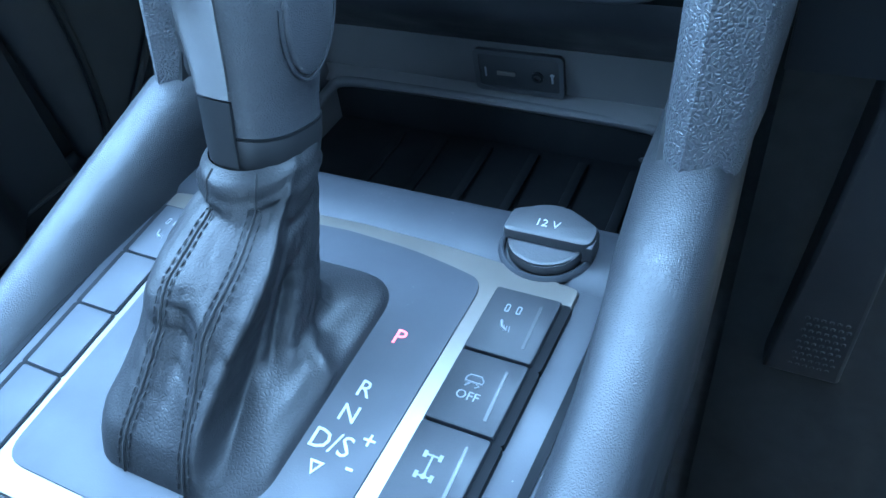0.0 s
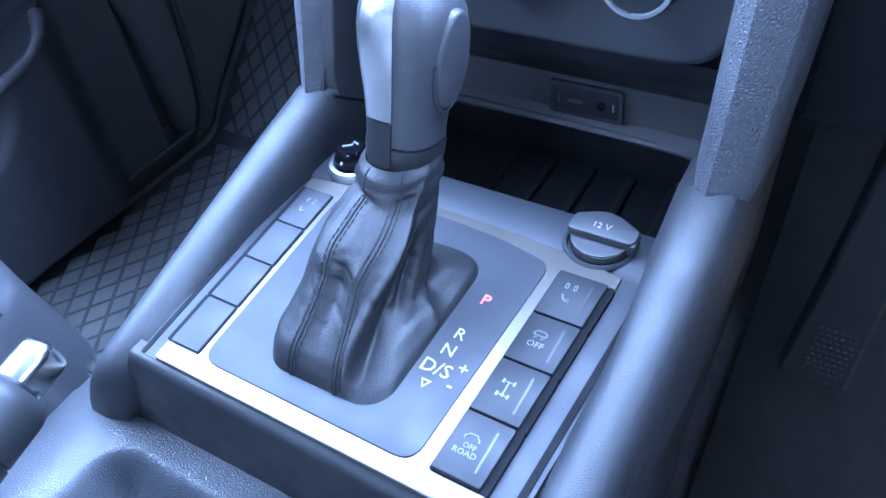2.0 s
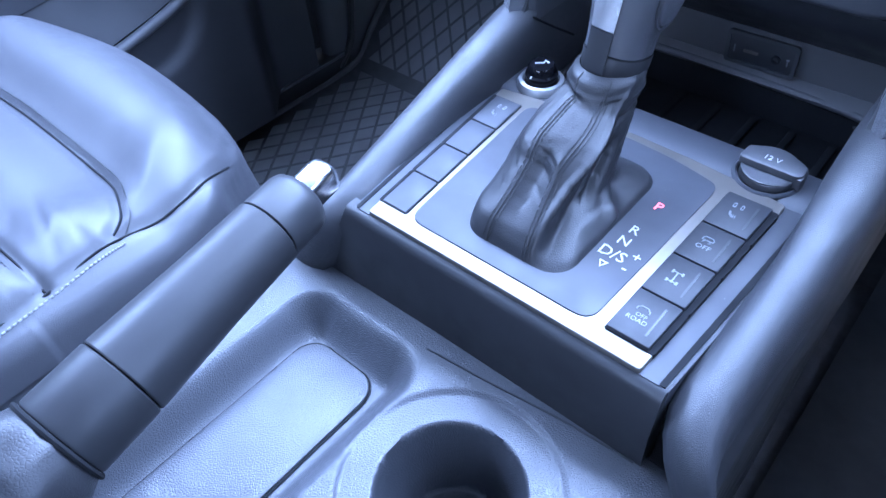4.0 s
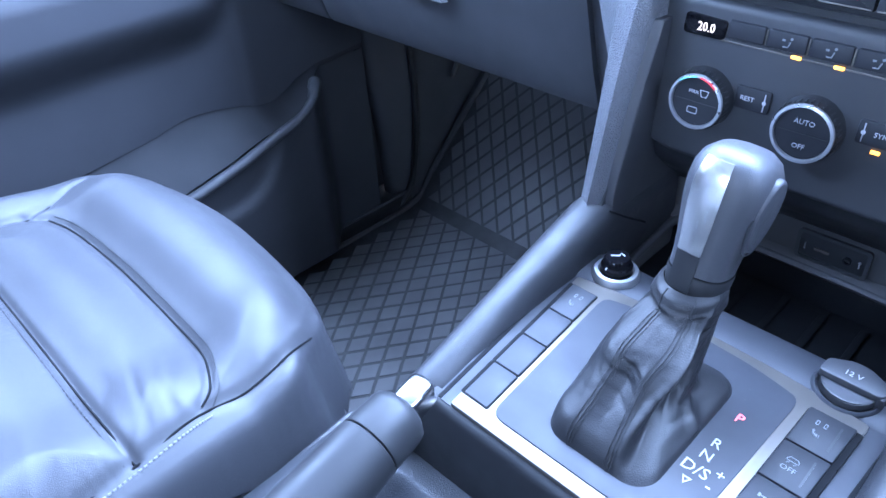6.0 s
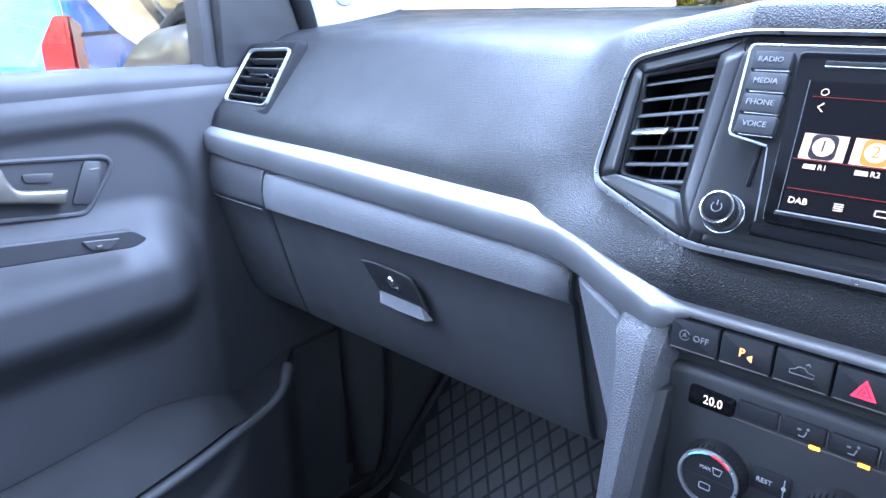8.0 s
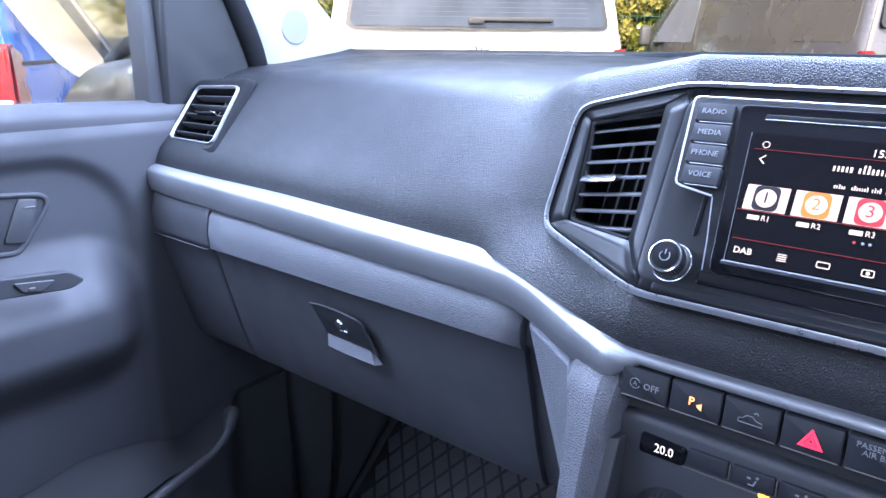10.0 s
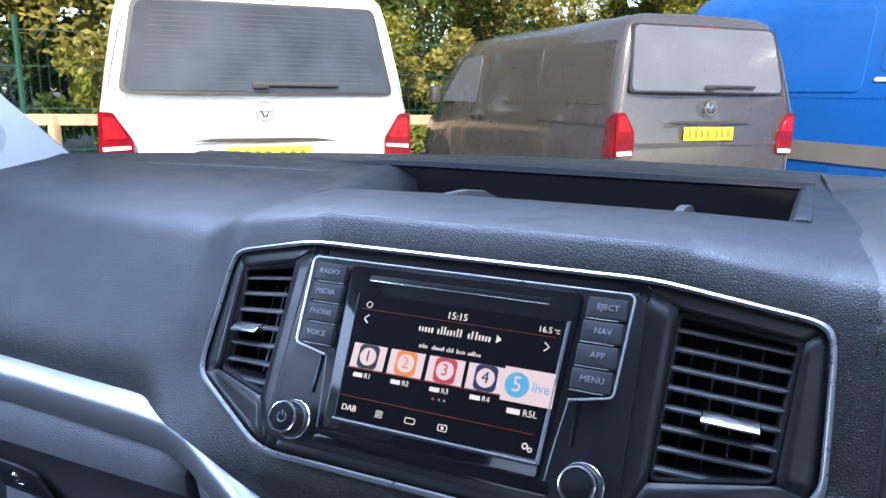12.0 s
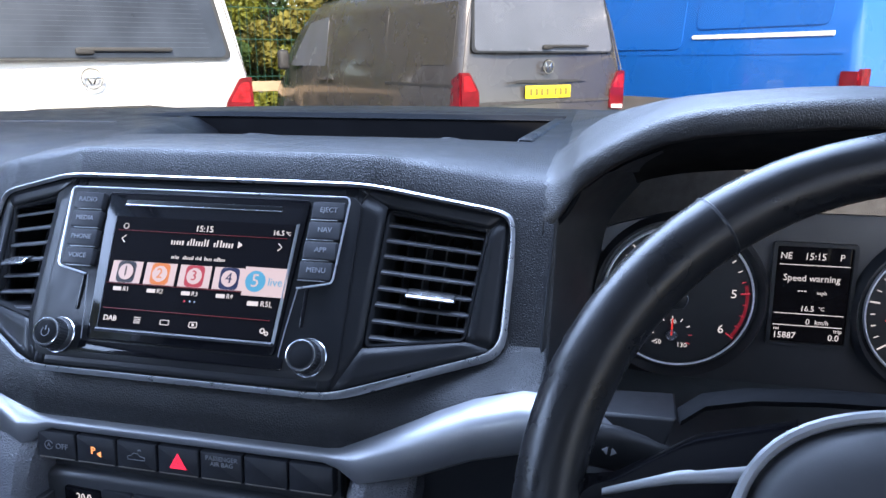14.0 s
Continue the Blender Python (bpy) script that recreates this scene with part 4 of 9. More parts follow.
# key columns
KEYS_L, KEYS_R = ("RADIO", "MEDIA", "PHONE", "VOICE"), ("EJECT", "NAV", "APP", "MENU")
for s, words in ((-1, KEYS_L), (1, KEYS_R)):
    for k, wtxt in enumerate(words):
        v = 0.0505 - 0.0138 * k
        sh = s * 0.0008 * k
        cu = s * 0.0915 - sh
        kb = part("key", put(plate(rrect(0.0230, 0.0122, 0.0012), 0.0058, 0.0010), on_radio(cu, v, -0.0001)), SWITCH, radio)
        part("key_word", put(lettering(wtxt, 0.0049), on_radio(cu + s * 0.0005, v + 0.0003, 0.0059)), KEYPRINT, kb, "grey key lettering")
        part("key_edge", put(rbox(0.0200 if s < 0 else 0.019, 0.0005, 0.0006, 0.0002), on_radio(cu - s * 0.002, v - 0.0067, 0.0052)), SILVER, kb)
    fr = [(s * 0.1030, 0.0600, 0.0064), (s * 0.1052, 0.0588, 0.0064), (s * 0.1060, 0.0565, 0.0064), (s * 0.1025, 0.0040, 0.0064), (s * 0.1012, 0.0016, 0.0064), (s * 0.0985, 0.0006, 0.0064), (s * 0.0785, -0.0035, 0.0064)]
    part("key_frame", put(tube(fr, 0.0007, 6), RADIO), RING, radio, "chrome outline of the key column")
    part("panel_side_line", put(tube([(s * 0.0785, -0.0035, 0.0045), (s * 0.0745, -0.0300, 0.0038), (s * 0.0725, -0.0480, 0.0034)], 0.0004, 6), RADIO), SILVER, radio)
    part("card_slot", put(plate(rrect(0.0024, 0.026, 0.0011), 0.0008, 0.0003), on_radio(s * 0.0835, -0.015, 0.0003)), PIANO, radio)
    kn = part("knob", put(lathe([(0.0118, -0.0012), (0.0112, 0.003), (0.0102, 0.004), (0.0098, 0.0125), (0.0090, 0.0138), (0.0086, 0.0130), (0.0, 0.0130)], 40), on_radio(s * 0.0920, -0.0465, 0.001)), DARK, radio, "black knurled knob")
    part("knob_cap", put(lathe([(0.0080, 0.0), (0.0074, 0.0004), (0.0, 0.0002)], 32), on_radio(s * 0.0920, -0.0465, 0.0141)), MATTE, kn, "matt black knob cap")
    part("knob_base_ring", put(lathe([(0.0120, -0.0015), (0.0124, -0.0002), (0.0119, 0.0004), (0.0112, 0.0)], 40), on_radio(s * 0.0920, -0.0465, 0.0018)), CHROME, kn, "chrome base ring")
    part("knob_face_ring", put(lathe([(0.0097, 0.0), (0.0098, 0.0010), (0.0091, 0.0013), (0.0089, 0.0005)], 40), on_radio(s * 0.0920, -0.0465, 0.0132)), CHROME, kn, "chrome face ring")
    for q in range(30):
        a = 2 * math.pi * q / 30
        part("knurl", put(rbox(0.0007, 0.0006, 0.008, 0), on_radio(s * 0.0920, -0.0465, 0.0092) @ pose(0, 0, 0, 0, 0, math.degrees(a)) @ T(0.0101, 0, 0)), DARK, kn)
    if s < 0:
        part("power_symbol", put(merged(tube([(0.0030 * math.sin(radians(a)), 0.0030 * math.cos(radians(a)), 0) for a in range(40, 321, 20)], 0.0003, 5), put(rbox(0.0006, 0.0030, 0.0004, 0), T(0, 0.0025, 0))), on_radio(s * 0.0920, -0.0465, 0.0147)), KEYPRINT, kn)


# screen content
def glyph(name, bm, mat, u, v, w=0.0041):
    return part(name, put(bm, on_radio(u, v, w)), mat, scr)


def bar(w, h, t=0.0002):
    return rbox(w, h, t, 0)


def fixed(bm, u, v, name, mat):
    return glyph(name, bm, mat, u, v)


fixed(lettering("15:15", 0.0062), 0.0035, 0.0335, "clock", S_WHITE)
fixed(lettering("16.5", 0.0050), 0.0585, 0.0335, "temperature", S_WHITE)
fixed(lettering("°C", 0.0034), 0.0655, 0.0333, "temperature_unit", S_WHITE)
def word_strokes(u, v, w, h, step, name):
    """A word that stays unread: a run of thin upright strokes of uneven height."""
    rnd = random.Random(round(u * 1e5) + 7)
    bms = []
    for k in range(max(1, round(w / step))):
        t = h * rnd.choice((0.62, 0.66, 1.0))
        bms.append(put(bar(step * rnd.uniform(0.42, 0.62), t), T(u - w / 2 + step * (k + 0.5), v - (h - t) / 2, 0)))
    tagged(fixed(merged(*bms), 0.0, 0.0, name, S_WHITE), "", "", "", "stuff")


for u, w in ((-0.0150, 0.0105), (0.0005, 0.0165), (0.0138, 0.0032), (0.0222, 0.0105)):
    word_strokes(u, 0.0238, w, 0.0048, 0.0021, "station_title_bar")
fixed(plate([(-0.0013, 0.0024), (-0.0013, -0.0024), (0.0020, 0)], 0.0003), 0.0320, 0.0238, "play_mark", S_WHITE)
for u, w in ((-0.0105, 0.0070), (-0.0012, 0.0085), (0.0070, 0.0055), (0.0140, 0.0065), (0.0225, 0.0090)):
    word_strokes(u - 0.0035, 0.0128, w * 0.92, 0.0026, 0.0012, "subtitle_bar")
for u, s in ((-0.0572, 1), (0.0610, -1)):
    fixed(tube([(s * 0.0014, 0.0026, 0), (-s * 0.0014, 0, 0), (s * 0.0014, -0.0026, 0)], 0.0004, 5), u, 0.0238, "arrow", S_WHITE)
fixed(ring_plate(rrect(0.0042, 0.0042, 0.00205, 5), rrect(0.0034, 0.0034, 0.00165, 5), 0.0003), -0.0572, 0.0330, "status_ring", S_WHITE)
tiles = ((-0.0490, S_INK, "1"), (-0.0228, S_ORANGE, "2"), (0.0033, S_RED, "3"), (0.0290, S_NAVY, "4"))
for u, mt, d in tiles:
    fixed(bar(0.0232, 0.0152, 0.0003), u, 0.0002, "tile", S_PINK)
    fixed(plate(rrect(0.0140, 0.0150, 0.003, 3), 0.0003), u, 0.0002, "tile_block", mt).location.z += 0
    scr_z = 0.0046
    glyph("tile_disc", lathe([(0, 0.0003), (0.0056, 0.0003), (0.0056, 0)], 28), S_PINK, u, 0.0002, scr_z)
    glyph("tile_digit", lettering(d, 0.0098, 0.0001), mt, u, 0.0002, 0.0051)
    glyph("tile_caption_bar", bar(0.0064, 0.0026), S_WHITE, u - 0.0042, -0.0118)
    glyph("tile_caption", lettering("R" + d, 0.0045, 0.0001), S_WHITE, u + 0.0025, -0.0118)
fixed(bar(0.0305, 0.0195, 0.0003), 0.0548, -0.0004, "tile", S_PINK)
glyph("tile_disc", lathe([(0, 0.0003), (0.0072, 0.0003), (0.0072, 0)], 28), S_BLUE, 0.0482, -0.0004, 0.0044)
glyph("tile_digit", lettering("5", 0.0125, 0.0001), S_PINK, 0.0482, -0.0004, 0.0049)
glyph("tile_word", lettering("live", 0.0078, 0.0001), S_BLUE, 0.0622, -0.0004, 0.0044)
glyph("tile_caption_bar", bar(0.0078, 0.0030), S_WHITE, 0.0488, -0.0152)
glyph("tile_caption", lettering("R5L", 0.0054, 0.0001), S_WHITE, 0.0585, -0.0152)
for u, mt in ((-0.0005, S_RED), (0.0035, DIMPRINT), (0.0068, DIMPRINT)):
    glyph("page_dot", lathe([(0, 0.0002), (0.0008 if mt == S_RED else 0.0005, 0.0002), (0.0008, 0)], 12), mt, u, -0.0172)
glyph("menu_line", bar(0.124, 0.0004), S_DIM, 0.001, -0.0255)
glyph("status_line", bar(0.128, 0.0003), S_DIM, 0.001, 0.0300)
glyph("tile_line", bar(0.128, 0.0004), S_DIM, 0.001, -0.0080)
glyph("menu_word", lettering("DAB", 0.0052), S_WHITE, -0.0535, -0.0325)
glyph("list_symbol", merged(*[put(bar(0.0048, 0.0005), T(0.0004, 0.0018 - 0.0012 * k, 0)) for k in range(4)]), S_WHITE, -0.0330, -0.0325)
glyph("tuner_symbol", ring_plate(rrect(0.0068, 0.0036, 0.0008, 2), rrect(0.0058, 0.0026, 0.0006, 2), 0.0002), S_WHITE, -0.0118, -0.0325)
glyph("station_symbol", merged(ring_plate(rrect(0.0060, 0.0040, 0.0008, 2), rrect(0.0050, 0.0030, 0.0006, 2), 0.0002), lathe([(0, 0.0002), (0.0010, 0.0002), (0.0010, 0)], 10)), S_WHITE, 0.0092, -0.0325)
glyph("settings_symbol", merged(ring_plate(rrect(0.0036, 0.0036, 0.0017, 3), rrect(0.0020, 0.0020, 0.0009, 3), 0.0002), put(ring_plate(rrect(0.0028, 0.0028, 0.0013, 3), rrect(0.0014, 0.0014, 0.0006, 3), 0.0002), T(0.0030, -0.0015, 0))), S_WHITE, 0.0590, -0.0325)

# ---- switch row under the strip ----
SW = axes((XC, 0.2965, 1.1265), (1, 0, 0), (0, 0.10, 0.995))
row = thing("switch_row", (XC, 0.30, 1.11), "row of seven black dash switches under the silver strip", "switch panel")
part("backing", put(rbox(0.226, 0.026, 0.012, 0.002), SW @ T(0, -0.002, -0.010)), DARK, row)
for k in range(7):
    u = -0.0955 + 0.0318 * k
    key = part("switch", put(plate(rrect(0.0305, 0.0205, 0.0012), 0.008, 0.0012), SW @ T(u, 0, -0.004)), SWITCH, row)
    part("switch_edge", put(rbox(0.0285, 0.0009, 0.0012, 0.0003), SW @ T(u, -0.0088, 0.0040)), BRIGHT, key, "thin bright lower edge")
    F = SW @ T(u, 0.0, 0.0043)
    if k == 0:
        part("symbol", put(merged(tube([(0.0032 * math.cos(radians(a)), 0.0032 * math.sin(radians(a)), 0) for a in range(20, 341, 20)], 0.0003, 5), lettering("A", 0.0042)), F @ T(-0.0060, 0.0005, 0)), DIMPRINT, key)
        part("word", put(lettering("OFF", 0.0058), F @ T(0.0045, 0, 0)), DIMPRINT, key)
    elif k == 1:
        part("symbol", put(lettering("P", 0.0074), F @ T(-0.0020, 0.0003, 0)), ORANGE, key, "lit orange parking sensor symbol")
        part("symbol_waves", put(plate([(-0.0015, -0.0005), (0.0022, 0.0016), (0.0022, -0.0036), (-0.0002, -0.0022)], 0.0003), F @ T(0.0024, -0.0008, 0) @ Matrix.Scale(0.85, 4)), ORANGE, key)
    elif k == 2:
        car = [(-0.0065, -0.0022), (-0.0065, 0.0), (-0.004, 0.0006), (-0.0020, 0.0026), (0.0012, 0.0026), (0.0030, 0.0006), (0.0065, 0.0), (0.0065, -0.0022)]
        part("symbol", put(tube([(x, y, 0) for x, y in car + car[:1]], 0.0003, 5), F), DIMPRINT, key, "pick-up outline symbol")
        part("symbol_lamp", put(tube([(0.0015, 0.0046, 0), (0.0030, 0.0056, 0), (0.0038, 0.0044, 0)], 0.0004, 5), F), DIMPRINT, key)
    elif k == 3:
        tri = lambda r: [(r * math.sin(radians(a)), r * math.cos(radians(a)) - 0.0008) for a in (0, 120, 240)]
        part("symbol", put(ring_plate(tri(0.0074), tri(0.0044), 0.0003), F), HAZARD, key, "lit red warning triangle")
        part("symbol_inner", put(ring_plate(tri(0.0034), tri(0.0012), 0.0003), F), HAZARD, key)
    elif k == 4:
        part("word", put(lettering("PASSENGER", 0.0045), F @ T(0.0006, 0.0062, 0)), DIMPRINT, key)
        part("word", put(lettering("AIR BAG", 0.0045), F @ T(0.0006, 0.0022, 0)), DIMPRINT, key)

# ---- climate panel ----
CL = axes((XC, 0.2945, 1.048), (1, 0, 0), (0, 0.04, 1.0))
clim = thing("climate_panel", (XC, 0.30, 0.995), "dark grey climate control panel with three round dials", "climate control")
face_o = rpoly([(-0.112, 0.058), (0.112, 0.058), (0.122, -0.030), (0.112, -0.050), (0.094, -0.055), (-0.094, -0.055), (-0.112, -0.050), (-0.122, -0.030)], 0.008)
part("body", put(plate(face_o, 0.045, 0.005, 3), CL @ T(0, 0, -0.043)), CLIMATE, clim, "dark grey panel body")
part("upper_recess", put(plate(rrect(0.226, 0.012, 0.003), 0.004), CL @ T(0, 0.062, -0.010)), DARK, clim)
for s in (-1, 1):
    dsp = part("display", put(plate(rpoly([(-0.0145, 0.0075), (0.0150, 0.0060), (0.0140, -0.0065), (-0.0150, -0.0065)], 0.003), 0.0015, 0.0004), CL @ T(s * 0.0800, 0.0405, 0.002)), PIANO, clim, "black temperature display")
    part("digits", put(lettering("20.0", 0.0085, squeeze=0.85), CL @ T(s * 0.0800 + 0.001, 0.0400, 0.0037)), S_WHITE, dsp, "lit white digits")
for k in range(5):
    u = -0.0520 + 0.0260 * k
    key = part("button", put(plate(rrect(0.0245, 0.0115, 0.0015), 0.0045, 0.0012), CL @ T(u, 0.0425, 0.0)), SWITCH, clim)
    if k:
        part("button_edge", put(rbox(0.0007, 0.0100, 0.0008, 0.0002), CL @ T(u - 0.0130, 0.0425, 0.0040)), BRIGHT, key)
        part("symbol", put(merged(tube([(-0.002, -0.003, 0), (0.001, -0.003, 0), (0.0022, 0.0005, 0)], 0.0005, 5), put(rbox(0.002, 0.0012, 0.0004, 0), T(-0.002, 0.001, 0)), put(lathe([(0, 0.0003), (0.0009, 0.0003), (0.0009, 0)], 10), T(0.0026, 0.0024, 0))), CL @ T(u, 0.0425, 0.0046)), DIMPRINT, key)
part("lamp_line", put(rbox(0.150, 0.0010, 0.0010, 0.0003), CL @ T(0.005, 0.0340, 0.0022)), BRIGHT, clim)
for u in (-0.0190, 0.0065):
    part("lamp", put(rbox(0.0058, 0.0019, 0.0012, 0.0003), CL @ T(u, 0.0340, 0.0026)), AMBER, clim, "lit amber lamp")


def dial(u, v, r, words):
    d = part("dial", put(lathe([(r + 0.0026, 0.0), (r + 0.0020, 0.004), (r + 0.0008, 0.010), (r * 0.99, 0.013)], 48), CL @ T(u, v, 0.001)), DARK, clim, "round black dial")
    part("dial_ring", put(lathe([(r * 1.02, 0.0), (r * 1.01, 0.0016), (r * 0.91, 0.0020), (r * 0.88, 0.0)], 48), CL @ T(u, v, 0.0135)), RING, d, "chrome dial ring")
    part("dial_face", put(lathe([(0, 0.0012), (r * 0.87, 0.0012), (r * 0.90, 0)], 48), CL @ T(u, v, 0.0130)), SWITCH, d)
    part("dial_split", put(rbox(r * 1.62, 0.0006, 0.0004, 0), CL @ T(u, v, 0.0142)), DARK, d)
    for q in range(36):
        a = 10.0 * q
        part("dial_rib", put(rbox(0.0008, 0.0010, 0.010, 0), CL @ T(u, v, 0.0075) @ pose(0, 0, 0, 0, 0, a) @ T(r + 0.0012, 0, 0)), DARK, d)
    for wd, sz, dv in words:
        part("word", put(lettering(wd, sz), CL @ T(u, v + dv, 0.0144)), PRINT, d)
    return d


dl = dial(-0.0720, -0.0065, 0.0190, ())
for a0, a1, mt in ((95, 135, S_BLUE), (45, 85, S_RED)):
    part("temperature_mark", put(tube([(0.0178 * math.cos(radians(a)), 0.0178 * math.sin(radians(a)), 0) for a in range(a0, a1 + 1, 8)], 0.0006, 5), CL @ T(-0.0720, -0.0065, 0.0160)), mt, dl)
part("screen_symbol", put(merged(lettering("MAX", 0.0034), put(tube([(-0.003, 0.0022, 0), (0.003, 0.0022, 0), (0.0018, -0.0022, 0), (-0.0018, -0.0022, 0), (-0.003, 0.0022, 0)], 0.00035, 5), T(0.0075, 0, 0))), CL @ T(-0.0740, 0.0005, 0.0145)), PRINT, dl)
part("screen_symbol", put(ring_plate(rrect(0.0074, 0.0048, 0.001, 2), rrect(0.0064, 0.0038, 0.0008, 2), 0.0003), CL @ T(-0.0730, -0.0125, 0.0144)), PRINT, dl)
dial(0.0, -0.0065, 0.0190, (("AUTO", 0.0046, 0.0075), ("OFF", 0.0046, -0.0085)))
dial(0.0720, -0.0065, 0.0190, ())
for s, wd in ((-1, "REST"), (1, "SYNC")):
    u = s * 0.0385
    kb = part("button", put(plate(rrect(0.0235, 0.0155, 0.002), 0.0035, 0.001), CL @ T(u, 0.0010, 0.0)), SWITCH, clim)
    part("word", put(lettering(wd, 0.0044), CL @ T(u + s * 0.0035, 0.001, 0.0037)), PRINT, kb)
    part("fan_mark", put(merged(rbox(0.0006, 0.012, 0.0004, 0), put(lathe([(0, 0.0004), (0.0014, 0.0004), (0.0014, 0)], 8), T(0, 0, 0))), CL @ T(u - s * 0.0080, 0.001, 0.0038)), PRINT, kb)
part("sync_lamp", put(rbox(0.0050, 0.0020, 0.0012, 0.0003), CL @ T(0.0400, -0.0100, 0.0026)), AMBER, clim, "lit amber lamp")

# ---- open cubby behind the lever ----
cub = thing("storage_cubby", (XK, 0.31, 0.86), "open storage cubby with a ribbed floor, its shade coloured black", "storage cubby")
XL, XR = XK - 0.1175, XK + 0.1185
# Floor, ribs and well back are near black to darken the cavity.
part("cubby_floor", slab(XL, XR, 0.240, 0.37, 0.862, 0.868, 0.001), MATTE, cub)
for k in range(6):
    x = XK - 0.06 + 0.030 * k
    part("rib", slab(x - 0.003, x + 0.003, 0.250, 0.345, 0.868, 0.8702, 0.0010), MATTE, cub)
part("well_back", loft([[(x, 0.352, 0.865), (x, 0.353, 0.8955), (x, 0.42, 0.8955), (x, 0.42, 0.865)] for x in (XL, XR)]), MATTE, cub, "back of the well, blackened for the cavity's shade")
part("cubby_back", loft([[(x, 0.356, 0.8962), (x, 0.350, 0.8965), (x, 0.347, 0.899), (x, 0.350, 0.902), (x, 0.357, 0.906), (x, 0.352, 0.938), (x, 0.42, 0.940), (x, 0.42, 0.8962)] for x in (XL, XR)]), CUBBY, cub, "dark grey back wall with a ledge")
# Chin split from the back wall, blackened as shade under the panel.
part("cubby_chin", loft([[(x, 0.351, 0.9375), (x, 0.344, 0.944), (x, 0.322, 0.962), (x, 0.302, 0.980), (x, 0.297, 0.993), (x, 0.42, 0.996), (x, 0.42, 0.938)] for x in (XL, XR)]), DARK, cub, "rounded chin over the cubby, blackened for the overhang's shade", angle=50)
lip = [(XK - 0.1095, 0.258, 0.884), (XK - 0.1095, 0.318, 0.8905), (XK - 0.1075, 0.341, 0.8955), (XK - 0.098, 0.3495, 0.8985), (XK - 0.05, 0.351, 0.8990), (XK, 0.3515, 0.8990), (XK + 0.05, 0.351, 0.8985),
       (XK + 0.098, 0.3495, 0.8970), (XK + 0.1075, 0.341, 0.8940), (XK + 0.1095, 0.318, 0.8890), (XK + 0.1095, 0.258, 0.882)]
part("ledge_edge", tube(smooth_path(lip, 6), 0.0036, 10), HARD, cub, "rounded rim of the cubby")
for s in (-1, 1):
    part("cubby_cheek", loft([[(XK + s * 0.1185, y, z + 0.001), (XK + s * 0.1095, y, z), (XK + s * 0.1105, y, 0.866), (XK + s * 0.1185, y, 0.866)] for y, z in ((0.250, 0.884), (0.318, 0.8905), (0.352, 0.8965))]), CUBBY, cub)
for s in (-1, 1):
    part("cubby_side", loft([[(XK + s * d, y, z) for y, z in ((0.226, 0.90), (0.244, 0.86), (0.37, 0.86), (0.37, 1.0), (0.262, 1.0), (0.240, 0.958), (0.226, 0.950))] for d in (0.1165, 0.123)]), DARK, cub)
UF = axes((0.0305, 0.3548, 0.9195), (1, 0, 0.012), (0, -0.09, 1))
usb = thing("usb_socket", (0.0305, 0.355, 0.905), "small dark grey panel with USB and audio sockets", "socket panel")
part("panel", put(plate(rrect(0.0530, 0.0265, 0.003), 0.003, 0.0008), UF), DARK, usb)
part("panel_rim", put(ring_plate(rrect(0.0535, 0.0270, 0.003), rrect(0.0480, 0.0215, 0.002), 0.0008), UF @ T(0, 0, 0.003)), CLIMATE, usb)
part("usb_port", put(rbox(0.0110, 0.0024, 0.0012, 0.0003), UF @ T(-0.0075, -0.001, 0.0034)), BRIGHT, usb, "bright metal USB port")
part("audio_port", put(lathe([(0.0034, 0), (0.0034, 0.001), (0.0020, 0.0012), (0.0018, -0.001), (0, -0.001)], 20), UF @ T(0.0115, -0.001, 0.0032)), BEZEL, usb)
part("mark", put(tube([(0, -0.003, 0), (0, 0.003, 0)], 0.0006, 5), UF @ T(-0.0200, -0.001, 0.0034)), DIMPRINT, usb)
part("mark", put(merged(tube([(0, -0.003, 0), (0, 0.003, 0)], 0.0006, 5), put(rbox(0.0024, 0.0012, 0.0005, 0), T(0, 0.002, 0))), UF @ T(0.0200, -0.001, 0.0034)), DIMPRINT, usb)

# ---- console top ----
ZP = 0.920


def pan(s, y, z=ZP):
    """A point of the console top: s runs 0 to 1 across between its slightly splayed sides."""
    xl, xr = -0.081 - 0.098 * (y - 0.056), 0.1035 + 0.05 * (y - 0.056)
    return Vector((xl + (xr - xl) * s, y, z))


def pan_plate(corners, r, z0, z1, b=0.0004, n=5, split=0.02):
    """A rounded slab over the console top; corners as (s, y)."""
    flatc = [tuple(pan(s, y)[:2]) for s, y in corners]
    bm = plate(rpoly(flatc, r, n), z1 - z0, b)
    return put(bm, T(0, 0, z0))


cons = thing("centre_console", (XK, 0.12, 0.85), "satin dark console panel round the gear lever with bright aluminium frame", "console panel")
part("front_wall", loft([[(x0, 0.052, 0.9165), (x0, 0.0485, 0.9155), (x0 - f * 0.001, 0.0460, 0.910), (x0 - f * 0.012, 0.0425, 0.884), (x0 - f * 0.028, 0.0405 + 0.003 * (1 - f), 0.848), (x0 - f * 0.028, 0.06, 0.848), (x0, 0.058, 0.9165)] for x0, f in ((-0.0985, 1.0), (0.0, 0.1), (0.1185, 0.0))]), GRIP, cons, "dark satin front wall", angle=50)
part("base_panel", loft([[tuple(pan(0.002, y, 0.9158)), tuple(pan(0.998, y, 0.9158)), tuple(pan(0.998, y, 0.90)), tuple(pan(0.002, y, 0.90))] for y in (0.050, 0.10, 0.15, 0.20)]), SATIN, cons)
arch = [(s, 0.2030 + 0.0085 * (1 - (2 * s - 1) ** 2)) for s in (1.0, 0.85, 0.7, 0.5, 0.3, 0.15, 0.0)]
